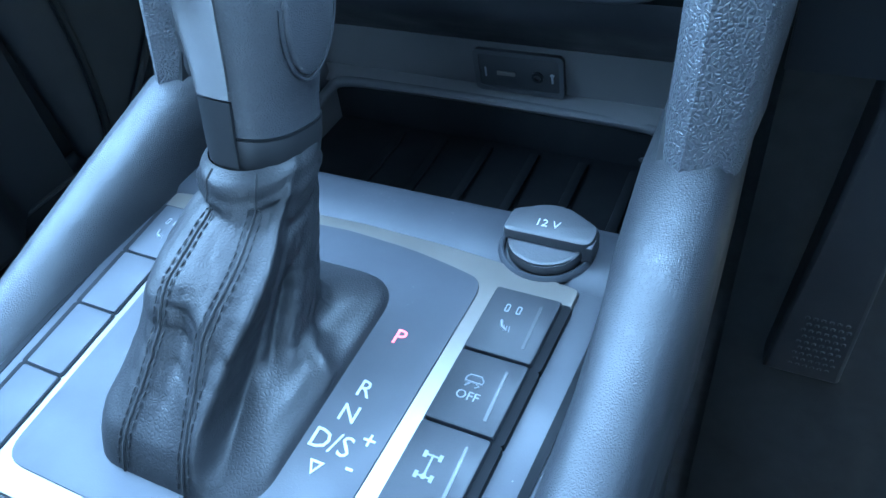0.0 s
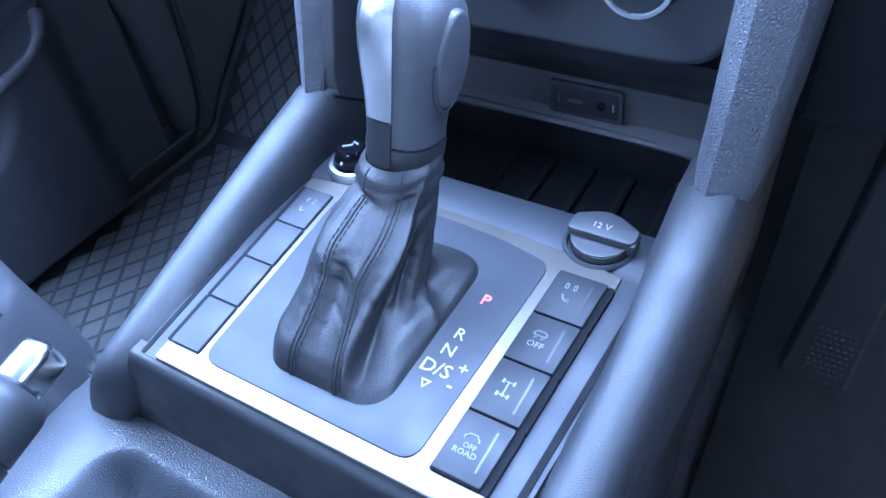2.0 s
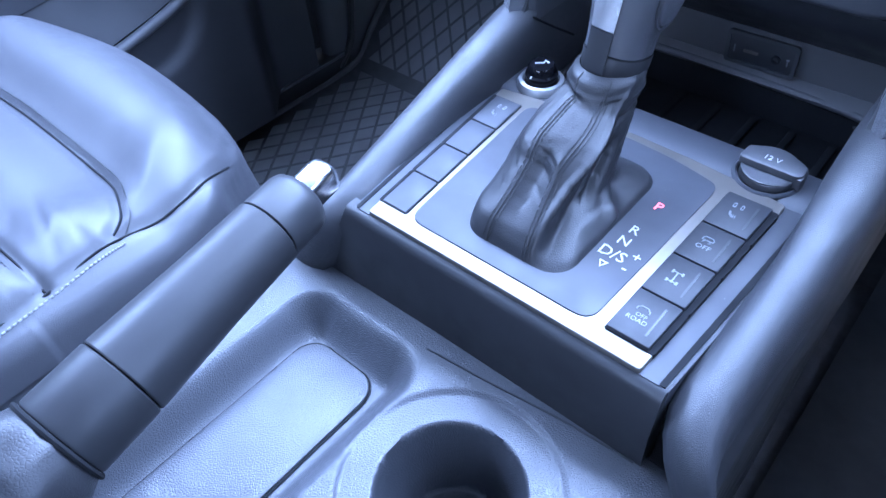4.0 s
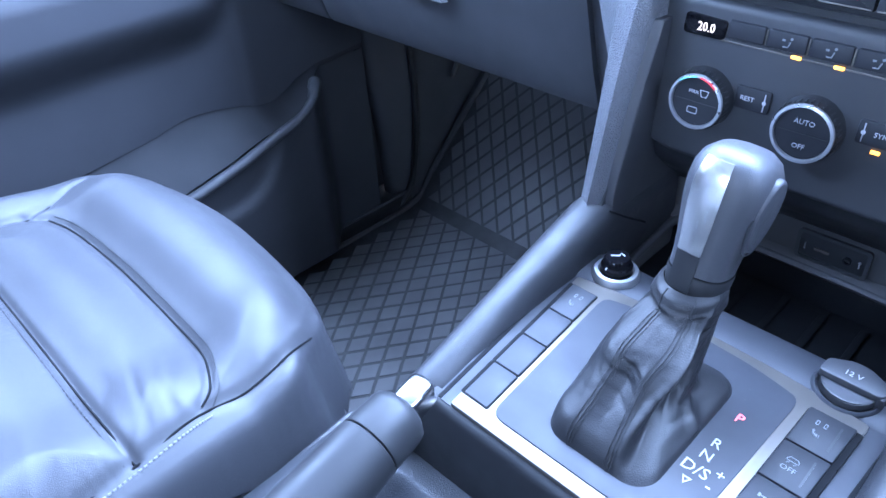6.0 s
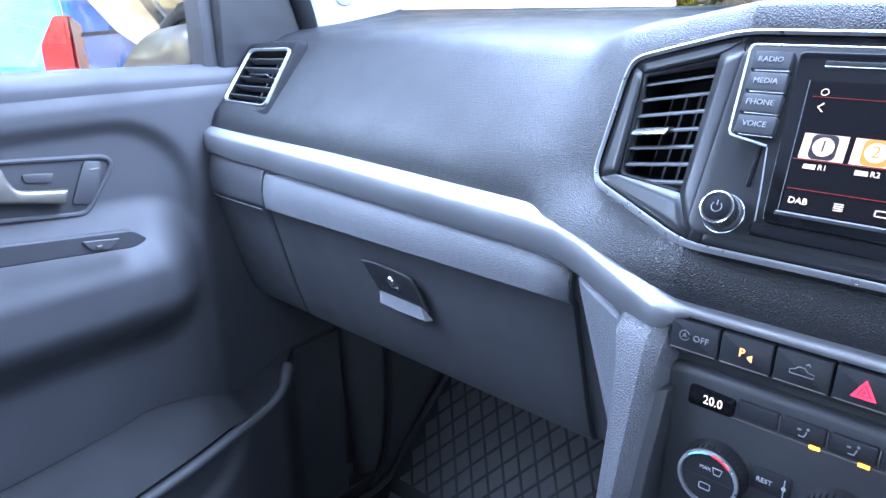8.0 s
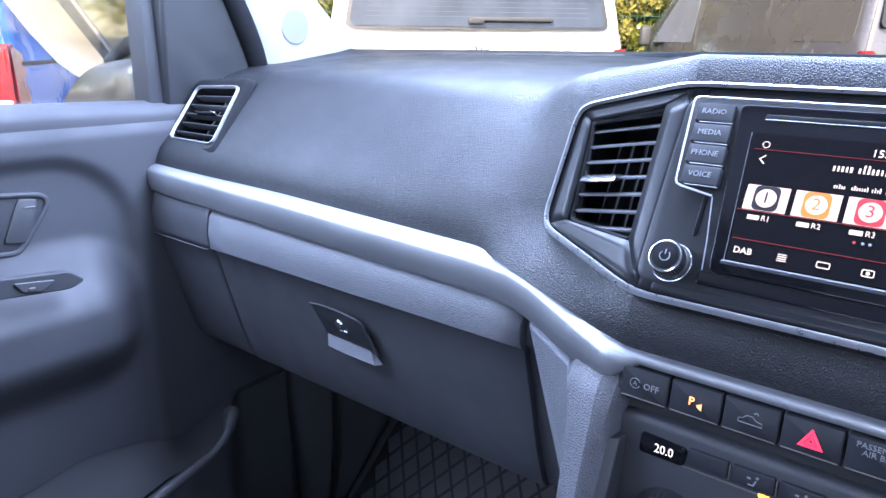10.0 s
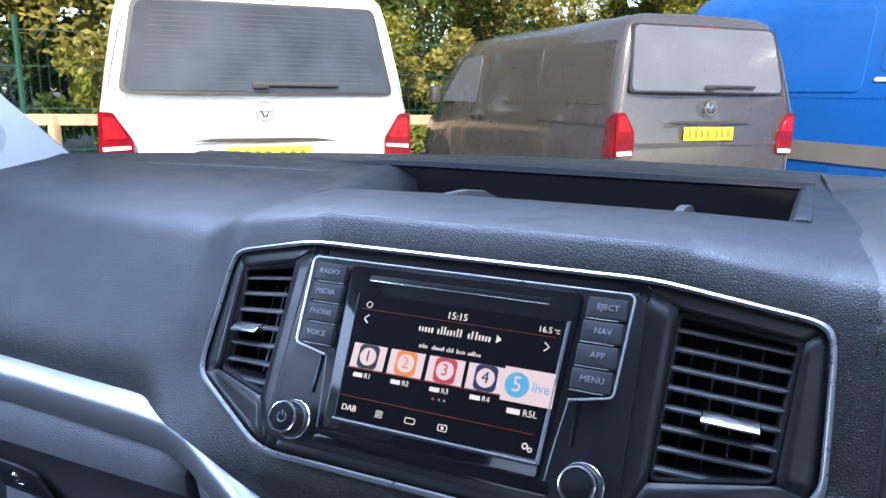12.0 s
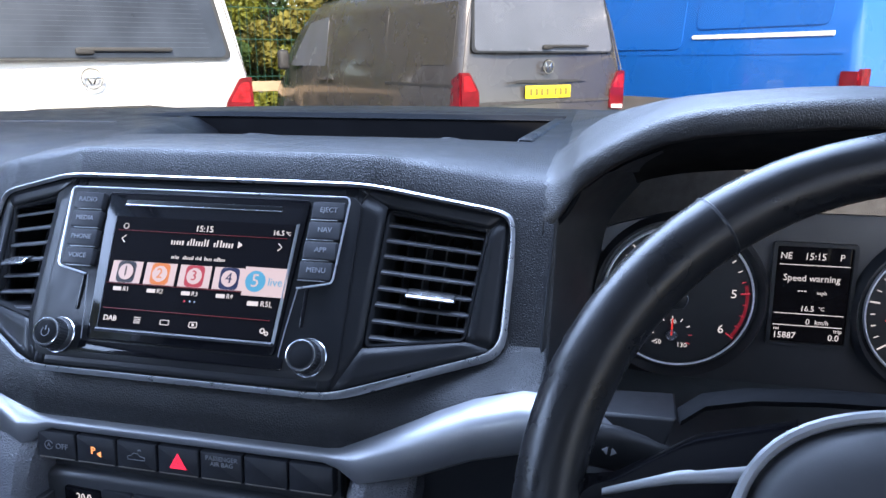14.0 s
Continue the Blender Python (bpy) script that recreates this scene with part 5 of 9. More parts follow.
part("bright_frame", pan_plate([(0.0, 0.0515), (1.0, 0.0515)] + arch, 0.002, 0.9165, 0.9202, 0.0008, 2), BRIGHT, cons, "bright aluminium frame")
tp = [(s, 0.1945 + 0.0100 * (1 - (2 * (s - 0.136) / 0.686 - 1) ** 2)) for s in (0.822, 0.76, 0.65, 0.479, 0.30, 0.20, 0.136)]
part("centre_plate", pan_plate([(0.138, 0.0612), (0.812, 0.0612)] + tp, 0.010, 0.9200, 0.9212, 0.0003, 5), SATIN, cons, "dark satin plate with gear letters")
# shelf behind the frame
part("rear_shelf", loft([[(x, 0.2035, 0.9162), (x, 0.2085, 0.9195), (x, 0.236, 0.9195), (x, 0.243, 0.916), (x, 0.2455, 0.905), (x, 0.246, 0.862), (x, 0.2035, 0.862)] for x in (-0.104, -0.05, 0.0, 0.06, 0.127)]), SATIN, cons, "dark satin shelf", angle=50)
for s0, s1, s2 in ((1.0, 1.055, 1.085), (0.0, -0.045, -0.075)):
    part("side_ledge", loft([[tuple(pan(s0, y, 0.9170)), tuple(pan(s1, y, 0.9170)), tuple(pan(s2, y, 0.9155)), tuple(pan(s2, y, 0.90)), tuple(pan(s0, y, 0.90))] for y in (0.0515, 0.12, 0.205)]), SATIN, cons, "satin ledge beside the switches")
for s0, s1 in ((1.056, 1.074), (-0.046, -0.062)):
    part("ledge_gap", pan_plate([(min(s0, s1), 0.052), (max(s0, s1), 0.052), (max(s0, s1), 0.203), (min(s0, s1), 0.203)], 0.0004, 0.9150, 0.9173, 0, 1), MATTE, cons, "dark gap beside the rail")
for txt, s_x, y, sz, mt in (("P", 0.0545, 0.157, 0.0098, RED_P), ("R", 0.0535, 0.1315, 0.0098, PRINT), ("N", 0.0532, 0.1205, 0.0098, PRINT), ("D/S", 0.0530, 0.1085, 0.0110, PRINT),
                            ("+", 0.0652, 0.1135, 0.0095, PRINT), ("-", 0.0640, 0.1030, 0.0105, PRINT)):
    part("letter", put(lettering(txt, sz, 0.0001), T(s_x, y, 0.9213)), mt, cons, "gear letter")
part("arrow_mark", put(ring_plate([(-0.0028, 0.0026), (0.0028, 0.0026), (0, -0.0026)], [(-0.0016, 0.0018), (0.0016, 0.0018), (0, -0.0012)], 0.0003), T(0.0525, 0.0985, 0.9212)), PRINT, cons)

YS = (0.0625, 0.0955, 0.1280, 0.1600, 0.1930)


def console_switch(col, k, s0, s1):
    y0, y1 = YS[k] + 0.0005, YS[k + 1] - 0.0005
    sw = thing("console_switch", tuple((pan(s0, y0) + pan(s1, y1)) / 2), "square dark console switch" + (" with a printed symbol" if col > 0 or k == 3 else ", blank"), "switch", "console switches")
    sw.location.z = 0.917
    top = 0.9232 if col > 0 else 0.9215
    key = part("key", pan_plate([(s0, y0), (s1, y0), (s1, y1), (s0, y1)], 0.0012, 0.9165, top, 0.0008, 2), SWITCH if col > 0 else SATIN, sw)
    ga, gb = (s0 - 0.004, 1.003) if col > 0 else (-0.003, s1 + 0.004)
    part("gap", pan_plate([(ga, y0 - 0.0006), (gb, y0 - 0.0006), (gb, y1 + 0.0006), (ga, y1 + 0.0006)], 0.001, 0.9166, 0.9206, 0, 1), MATTE, sw)
    c = (pan(s0, y0) + pan(s1, y1)) / 2
    if col > 0:
        part("slot", put(plate(rrect(0.0012, 0.0215, 0.0005, 2), 0.0003), T(pan(s1, (y0 + y1) / 2).x - 0.0058, (y0 + y1) / 2, top - 0.0001)), DARK, sw)
    m = T(c.x - (0.0025 if col > 0 else 0), c.y, top + 0.0001) @ Matrix.Scale(0.76, 4)
    if k == 3:
        for q in (-1, 1):
            part("lamp", put(ring_plate(rrect(0.0024, 0.0052, 0.0008, 2), rrect(0.0014, 0.0040, 0.0005, 2), 0.0003), m @ T(q * 0.0030, 0.0080, 0)), DIMPRINT, sw)
        part("symbol", put(merged(tube([(-0.0028, 0.0026, 0), (-0.0018, -0.0010, 0), (0.0014, -0.0030, 0)], 0.0009, 6), *[put(tube([(x, 0.0000, 0), (x + 0.0006, -0.0036, 0)], 0.0003, 5), T(0, 0, 0)) for x in (-0.0006, 0.0008, 0.0022)]), m @ T(0, -0.0030, 0)), SOFTPRINT, sw, "heated seat symbol")
    elif col > 0 and k == 2:
        part("word", put(lettering("OFF", 0.0066, 0.0001), m @ T(0, -0.0045, 0)), SOFTPRINT, sw)
        car = [(-0.0042, -0.0016), (-0.0042, 0.0004), (-0.0028, 0.0022), (0.0028, 0.0022), (0.0042, 0.0004), (0.0042, -0.0016), (-0.0042, -0.0016)]
        part("symbol", put(merged(tube([(x, y, 0) for x, y in car], 0.0005, 5), tube([(-0.0034, -0.0034, 0), (-0.0016, -0.0024, 0), (-0.0034, -0.0044, 0)], 0.0004, 5), tube([(0.0014, -0.0024, 0), (0.0034, -0.0030, 0), (0.0016, -0.0044, 0)], 0.0004, 5)), m @ T(0, 0.0048, 0)), SOFTPRINT, sw, "skidding car symbol")
    elif col > 0 and k == 1:
        part("symbol", put(merged(rbox(0.0009, 0.0110, 0.0003, 0), put(rbox(0.0066, 0.0008, 0.0003, 0), T(0, 0.0050, 0)), put(rbox(0.0066, 0.0008, 0.0003, 0), T(0, -0.0050, 0)),
                                  *[put(rbox(0.0016, 0.0032, 0.0003, 0), T(x, y, 0)) for x in (-0.0036, 0.0036) for y in (0.0050, -0.0050)], put(lathe([(0, 0.0003), (0.0013, 0.0003), (0.0013, 0)], 10), T(0, -0.0050, 0))), m), SOFTPRINT, sw, "axle lock symbol")
    elif col > 0 and k == 0:
        part("word", put(lettering("OFF", 0.0048, 0.0001), m @ T(0.001, -0.0010, 0)), SOFTPRINT, sw)
        part("word", put(lettering("ROAD", 0.0054, 0.0001), m @ T(0, -0.0058, 0)), SOFTPRINT, sw)
        part("symbol", put(tube([(-0.0048, -0.0006, 0), (-0.0046, 0.0014, 0), (-0.0020, 0.0034, 0), (0.0022, 0.0034, 0), (0.0044, 0.0012, 0), (0.0048, -0.0006, 0)], 0.0005, 5), m @ T(0, 0.0035, 0)), SOFTPRINT, sw, "car outline symbol")


for k in range(4):
    console_switch(1, k, 0.855, 0.985)
    console_switch(-1, k, 0.012, 0.114)

# 12 V socket with its hinged lid
sock = thing("power_socket", (0.091, 0.224, 0.918), "round power socket with a closed dark lid", "power socket")
part("ring", put(lathe([(0.0205, 0.0), (0.0202, 0.0012), (0.0188, 0.0024), (0.0178, 0.0020), (0.0172, 0.0)], 40), T(0.091, 0.222, 0.9192)), SATIN, sock)
part("barrel", put(lathe([(0.0162, 0.0), (0.0162, 0.0066), (0.0150, 0.0070)], 40), T(0.091, 0.222, 0.9192)), DARK, sock)
lidm = T(0.0915, 0.2225, 0.9252) @ pose(0, 0, 0, 4, 0, 0) @ Matrix.Scale(0.91, 4)
part("lid", put(plate(rpoly([(-0.0205, -0.0020), (-0.0195, -0.0055), (0.0185, -0.0055), (0.0215, -0.0020), (0.0215, 0.0070), (0.017, 0.0095)] + [(0.0175 * math.cos(radians(a)), 0.0030 + 0.0130 * math.sin(radians(a))) for a in (40, 65, 90, 115, 140)] + [(-0.0195, 0.0090)], 0.003, 3), 0.0062, 0.0018), lidm), HARD, sock, "dark lid with white lettering")
part("lid_underside", put(lathe([(0.0, -0.002), (0.0170, -0.002), (0.0178, 0.0010), (0.0172, 0.0040), (0, 0.0040)], 40), lidm @ T(0, -0.0015, -0.0030)), HARD, sock)
part("hinge", put(rbox(0.0060, 0.0125, 0.0110, 0.0015), lidm @ T(0.0190, 0.0010, -0.0012)), HARD, sock)
part("word", put(lettering("12 V", 0.0062, 0.0001), lidm @ T(-0.0010, 0.0025, 0.0063)), PRINT, sock)

# cigar lighter
lig = thing("cigar_lighter", (-0.076, 0.2235, 0.918), "round chrome-ringed cigar lighter in the console", "cigar lighter")
part("ring", put(lathe([(0.0178, 0.0), (0.0176, 0.0030), (0.0160, 0.0058), (0.0135, 0.0062), (0.0122, 0.0045)], 40), T(-0.076, 0.2235, 0.9192)), SILVER, lig, "satin chrome ring")
part("button", put(lathe([(0.0118, 0.0), (0.0118, 0.0080), (0.0102, 0.0095), (0.0100, 0.0135), (0.0085, 0.0155), (0, 0.0158)], 32), T(-0.076, 0.2235, 0.9215)), PIANO, lig, "black button")
part("symbol", put(tube([(-0.004, -0.003, 0), (0.001, 0.001, 0), (0.000, 0.004, 0), (0.004, 0.003, 0)], 0.0006, 5), T(-0.076, 0.2235, 0.9374)), PRINT, lig)

# ---- gear lever ----
def sstep(a, b, t):
    t = min(1, max(0, (t - a) / (b - a)))
    return t * t * (3 - 2 * t)


lever = thing("gear_lever", (0.005, 0.14, 0.92), "automatic gear lever with leather knob, silver inlay and pleated gaiter", "gear lever")


def gaiter():
    """Pleated leather between the rectangular base and the collar; the lever stands forward, so the back folds over."""
    nu, nv = 252, 60
    base = rrect(0.0710, 0.1090, 0.016, 8)
    # even points round the base
    P = edge_split(base, 0.0012)
    L = [0.0]
    for i in range(len(P)):
        L.append(L[-1] + (Vector(P[(i + 1) % len(P)]) - Vector(P[i])).length)
    def at_len(d):
        d = d % L[-1]
        for i in range(len(P)):
            if L[i + 1] >= d:
                t = (d - L[i]) / max(1e-9, L[i + 1] - L[i])
                return Vector(P[i]).lerp(Vector(P[(i + 1) % len(P)]), t)
    BACK = [(0, 0.0), (0.05, 0.02), (0.16, 0.15), (0.30, 0.31), (0.42, 0.42), (0.50, 0.45), (0.56, 0.48), (0.63, 0.58), (0.71, 0.80), (0.78, 0.98), (0.83, 1.04), (0.90, 0.99), (1, 0.96)]
    RIGHT = [(0, 0.0), (0.04, 0.08), (0.09, 0.38), (0.15, 0.66), (0.24, 0.86), (0.40, 0.95), (0.70, 0.97), (1, 1.0)]
    FRONT = [(0, 0.0), (0.04, 0.10), (0.10, 0.45), (0.18, 0.76), (0.30, 0.92), (0.60, 0.98), (1, 1.0)]
    LEFT = [(0, 0.0), (0.10, 0.07), (0.30, 0.30), (0.50, 0.52), (0.65, 0.70), (0.77, 0.93), (0.85, 1.0), (1, 0.98)]
    RIDGE = [(0.0, -68.0), (0.2, -66.0), (0.4, -58.0), (0.6, -46.0), (0.8, -28.0), (1.0, -10.0)]
    peak = lambda d, w: math.exp(-(d / (0.50 * w)) ** 2)
    rings = []
    for j in range(nv + 1):
        v = j / nv
        ring = []
        ra = lerp_rows(RIDGE, v)[0]
        kb, kf, kr, kl = (lerp_rows(p, v)[0] for p in (BACK, FRONT, RIGHT, LEFT))
        for i in range(nu):
            q = at_len(L[-1] * i / nu)
            a = math.atan2(q.y, q.x * 1.3)
            ad = math.degrees(a)
            top = Vector((0.0200 * math.cos(a), 0.0212 * math.sin(a))) * (1 - 0.16 * sstep(0.94, 1.0, v))
            # share of each side: a firm edge between back and right, soft elsewhere
            if ad < -90:
                t = sstep(-178, -110, ad)
                k, ex = kl * (1 - t) + kb * t, 0.0
            elif ad < 0:
                t = sstep(ra - 3, ra + 8, ad)
                k, ex = kb * (1 - t) + kr * t, t
            elif ad < 90:
                t = sstep(10, 80, ad)
                k, ex = kr * (1 - t) + kf * t, 1.0
            else:
                t = sstep(100, 178, ad)
                k, ex = kf * (1 - t) + kl * t, 1 - t
            sx, sy = q.x + (top.x - q.x) * k, q.y + (top.y - q.y) * k
            cx, cy = 0.0072 + (0.0055 - 0.0072) * v, 0.1285 + (0.171 - 0.1285) * v
            bulge = math.sin(math.pi * min(1, v * 1.05))
            o = 0.0030 * peak(ad - ra + 4, 8) * sstep(0.06, 0.2, v) * sstep(0.95, 0.75, v)
            o -= 0.0042 * peak(ad - ra - 26, 20) * sstep(0.12, 0.28, v) * sstep(0.75, 0.45, v)
            # folds in the low flap towards the far base corner
            o += 0.0030 * peak(ad + 2, 14) * sstep(0.02, 0.07, v) * sstep(0.26, 0.14, v)
            o -= 0.0040 * peak(ad - 24, 22) * sstep(0.03, 0.09, v) * sstep(0.30, 0.16, v)
            # slack between and beside the seams under the shoulder
            o -= 0.0048 * peak(ad + 96, 22) * sstep(0.08, 0.34, v) * sstep(0.66, 0.40, v)
            o += 0.0022 * peak(ad + 77, 9) * sstep(0.10, 0.35, v) * sstep(0.62, 0.5, v)
            o -= 0.0028 * peak(ad + 128, 24) * sstep(0.06, 0.20, v) * sstep(0.55, 0.35, v)
            o += 0.0026 * peak(ad + 150, 16) * bulge
            # pinched crease under the sleeve
            o -= 0.0014 * peak(v - 0.78 - 0.03 * math.sin(2 * a), 0.05)
            o += 0.0012 * peak(v - 0.86 - 0.025 * math.sin(2 * a + 1), 0.04)
            # small drawn wrinkles between the seams
            o -= 0.0011 * max(0.0, math.sin(v * 62 + 2.2 * math.sin(ad * 0.06))) ** 3 * peak(ad + 100, 34) * sstep(0.16, 0.26, v) * sstep(0.60, 0.50, v)
            o -= 0.0004 * max(0.0, math.sin(v * 48 + ad * 0.16)) ** 3 * peak(ad + 20, 45) * sstep(0.10, 0.2, v) * sstep(0.9, 0.7, v)
            o += noise.noise(Vector((q.x * 60, q.y * 60, v * 6.0))) * 0.0007 * bulge
            crease = abs(noise.noise(Vector((q.x * 42 + 3.0, q.y * 42, v * 7.0))))
            o -= 0.0005 * max(0.0, 1 - crease / 0.10) * bulge
            o += noise.noise(Vector((q.x * 160, q.y * 160, v * 26.0))) * 0.0005 * bulge
            sx, sy = sx + math.cos(a) * o, sy + math.sin(a) * o
            z = 0.9212 + 0.0046 * min(1, v * 10) + (0.0735 - 0.0046) * v ** (0.92 + 0.38 * ex)
            ring.append((cx + sx, cy + sy, z))
        rings.append(ring)
    return rings


G = gaiter()
part("gaiter", loft(G, caps=False), BOOT, lever, "pleated dark leather gaiter", angle=80)


def g_at(i, j):
    """A point of the gaiter at a broken index round it."""
    n = len(G[0])
    f = math.floor(i)
    return Vector(G[j][int(f) % n]).lerp(Vector(G[j][int(f + 1) % n]), i - f)


def seam_on(base, top, lo_j, hi_j, out=0.0006):
    pts = []
    for j in range(lo_j, hi_j + 1):
        v = j / (len(G) - 1)
        i = back_mid + base + (top - base) * sstep(0.45, 0.85, v)
        p = g_at(i, j)
        nrm = (g_at(i + 1, j) - g_at(i - 1, j)).cross(g_at(i, min(j + 1, len(G) - 1)) - g_at(i, max(j - 1, 0)))
        if nrm.length > 0:
            nrm.normalize()
        if nrm.dot(p - Vector((0.007, 0.14, p.z))) < 0:
            nrm = -nrm
        pts.append((p + nrm * out, nrm))
    return pts


def stitches(base, top, off):
    """A row of short thread stitches beside a seam."""
    pts = seam_on(base, top, 1, 59, 0.0004)
    line = []
    for k, (p, nrm) in enumerate(pts):
        d = pts[min(k + 1, len(pts) - 1)][0] - pts[max(k - 1, 0)][0]
        line.append(p + d.cross(nrm).normalized() * off if d.length > 1e-6 else p)
    run, bms = [0.0], []
    for p, q in zip(line, line[1:]):
        run.append(run[-1] + (q - p).length)

    def at(d):
        for k in range(len(line) - 1):
            if run[k + 1] >= d:
                return line[k].lerp(line[k + 1], (d - run[k]) / max(1e-9, run[k + 1] - run[k]))
        return line[-1]
    for k in range(int(run[-1] / 0.0036)):
        a0 = 0.0036 * k
        bms.append(tube([at(a0), at(a0 + 0.0013), at(a0 + 0.0027)], [0.00024, 0.00036, 0.00024], 5))
    return merged(*bms)


back_mid = 0
for i in range(len(G[0])):
    if abs(G[0][i][0] - 0.0085) < 0.0012 and G[0][i][1] < 0.10:
        back_mid = i
for base, top in ((-13.0, -13.5), (7.0, 19.5)):
    part("seam", tube([p for p, _ in seam_on(base, top, 0, 59, 0.0001)], 0.0006, 6), THREAD, lever)
    for off in (-0.0022, 0.0022):
        part("stitching", stitches(base, top, off), THREAD, lever, "dark double stitching")

LV = T(0.0062, 0.1727, 0.9932) @ pose(0, 0, 0, -14, 2, 0)     # knob's own frame, leaning forward


def knob_ring(z, wx, wy, cx=0.0, cy=0.0, n=40, sq=2.6):
    out = []
    for k in range(n):
        a = 2 * math.pi * k / n
        c, s = math.cos(a), math.sin(a)
        out.append((cx + wx * math.copysign(abs(c) ** (2 / sq), c), cy + wy * math.copysign(abs(s) ** (2 / sq), s), z))
    return out


prof = [(0.0, 0.0165, 0.0185, 0), (0.004, 0.0170, 0.0190, 0), (0.012, 0.0172, 0.0190, 0), (0.018, 0.0176, 0.0192, 0), (0.028, 0.0190, 0.0200, 0.0005), (0.040, 0.0212, 0.0216, 0.001), (0.050, 0.0228, 0.0230, 0.0015), (0.060, 0.0232, 0.0234, 0.0015),
        (0.068, 0.0222, 0.0226, 0.001), (0.0745, 0.0194, 0.0198, 0.0005), (0.0788, 0.0142, 0.0146, 0), (0.0808, 0.0070, 0.0075, 0)]
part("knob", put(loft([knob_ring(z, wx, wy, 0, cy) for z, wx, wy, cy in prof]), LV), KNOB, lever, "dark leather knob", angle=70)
part("collar", put(loft([knob_ring(z, wx, wy) for z, wx, wy in ((-0.0140, 0.0155, 0.0172), (-0.0035, 0.0168, 0.0187), (0.0, 0.0174, 0.0193), (0.0060, 0.0177, 0.0195), (0.0072, 0.0172, 0.0190))]), LV), GRIP, lever, "black collar", angle=50)
part("collar_seam", put(loft([knob_ring(z, wx, wy) for z, wx, wy in ((0.0066, 0.0172, 0.0191), (0.0068, 0.0176, 0.0195), (0.0076, 0.0176, 0.0195), (0.0078, 0.0172, 0.0191))]), LV), MATTE, lever)


def knob_front(z, u):
    """Surface of the knob towards the driver at height z, u across (-1 to 1)."""
    wx, wy, cy = lerp_rows(prof, z)
    x = u * wx
    s = max(0.0, 1 - min(1, abs(x / wx)) ** 2.6) ** (1 / 2.6)
    return Vector((x, cy - wy * s, z))


def inlay(u0, u1, zs, lift):
    rings = []
    for z in zs:
        pts = [knob_front(z, u0 + (u1 - u0) * k / 8) for k in range(9)]
        cen = Vector((0, 0, z))
        outp = [p + (p - cen).normalized() * lift for p in pts]
        inn = [p - (p - cen).normalized() * 0.002 for p in pts]
        rings.append(outp + inn[::-1])
    return loft(rings)


zs_up = [0.0205 + 0.0545 * k / 12 for k in range(13)]
part("silver_inlay", put(inlay(-0.55, 0.20, zs_up, 0.0014), LV), INLAY, lever, "satin silver inlay strip", angle=60)
part("lower_inlay", put(inlay(-0.55, 0.20, [-0.0030 + 0.0228 * k / 4 for k in range(5)], 0.0014), LV), GRIP, lever, "black lower inlay", angle=60)
# release button on the driver's flank
bt = []
for k in range(24):
    a = 2 * math.pi * k / 24
    bt.append((0.0135 * math.cos(a), 0.0225 * math.sin(a)))
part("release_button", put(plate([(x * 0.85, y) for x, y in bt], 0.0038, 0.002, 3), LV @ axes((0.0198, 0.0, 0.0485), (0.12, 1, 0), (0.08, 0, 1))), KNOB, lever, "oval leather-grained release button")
part("release_button_edge", put(tube([(0.0122 * math.cos(radians(a)), 0.0240 * math.sin(radians(a)), 0.0014) for a in range(180, 361, 12)], 0.0008, 6), LV @ axes((0.0205, 0.0, 0.0485), (0.12, 1, 0), (0.08, 0, 1))), HARD, lever)

# ---- side rails of the console ----
def rail(side):
    rings = []
    for y, zc, o in ((0.345, 0.9600, 0.0), (0.2375, 0.9615, 0.0), (0.20, 0.9525, 0.0), (0.15, 0.9395, 0.001), (0.10, 0.926, 0.0015), (0.065, 0.9165, 0.002), (0.050, 0.911, 0.002), (0.040, 0.9025, 0.002), (0.0345, 0.890, 0.001), (0.0315, 0.872, 0.0), (0.0305, 0.848, 0.0)):
        # the low end splays outwards
        tap = -0.005 * max(0.0, 0.2375 - y) / 0.2 + 0.028 * max(0.0, 0.914 - zc) / 0.060
        X = lambda d: XK + side * (d + tap + (0.0045 * sstep(0.08, 0.22, y) if side > 0 and d > 0.13 else 0.0))
        zb = min(0.912, zc - 0.008)
        f = sstep(0.14, 0.225, y)
        rings.append([(X(0.112 - 0.0015 * f), y + 0.004, zb), (X(0.1145 - 0.0036 * f), y + 0.003, zb + (zc - zb) * 0.45), (X(0.1185 - 0.0068 * f), y + 0.001, zc - 0.0035), (X(0.1225), y, zc - 0.0005), (X(0.128), y, zc + 0.0008), (X(0.1345), y, zc - 0.001),
                      (X(0.1395), y + 0.001, zc - 0.006), (X(0.1425), y + 0.002, zc - 0.016), (X(0.1430), y + 0.006, min(zc - 0.03, 0.84)), (X(0.120), y + 0.02, min(zc - 0.03, 0.84))])
    return loft(rings)


for s in (-1, 1):
    r = thing("console_rail", (XK + s * 0.128, 0.13, 0.84), "dark grey grained side rail sloping down along the console", "console rail", "console rails")
    part("rail_body", rail(s), RAIL, r, angle=70)
    part("lower_side", loft([[(XK + s * 0.136, y, z) for y, z in ((0.30, 0.50), (0.30, 0.95), (0.237, 0.940), (0.045, 0.862), (0.02, 0.835), (-0.60, 0.83), (-0.60, 0.50))],
                             [(XK + s * 0.1430, y, z) for y, z in ((0.30, 0.50), (0.30, 0.93), (0.237, 0.925), (0.045, 0.850), (0.02, 0.825), (-0.60, 0.82), (-0.60, 0.50))]]), DARK, r, "dark console side")

# ---- rear deck of the console with tray and cup hole ----
deck = thing("console_deck", (XK, -0.2, 0.80), "dark grey console deck with an oddments tray and cup holder", "console")


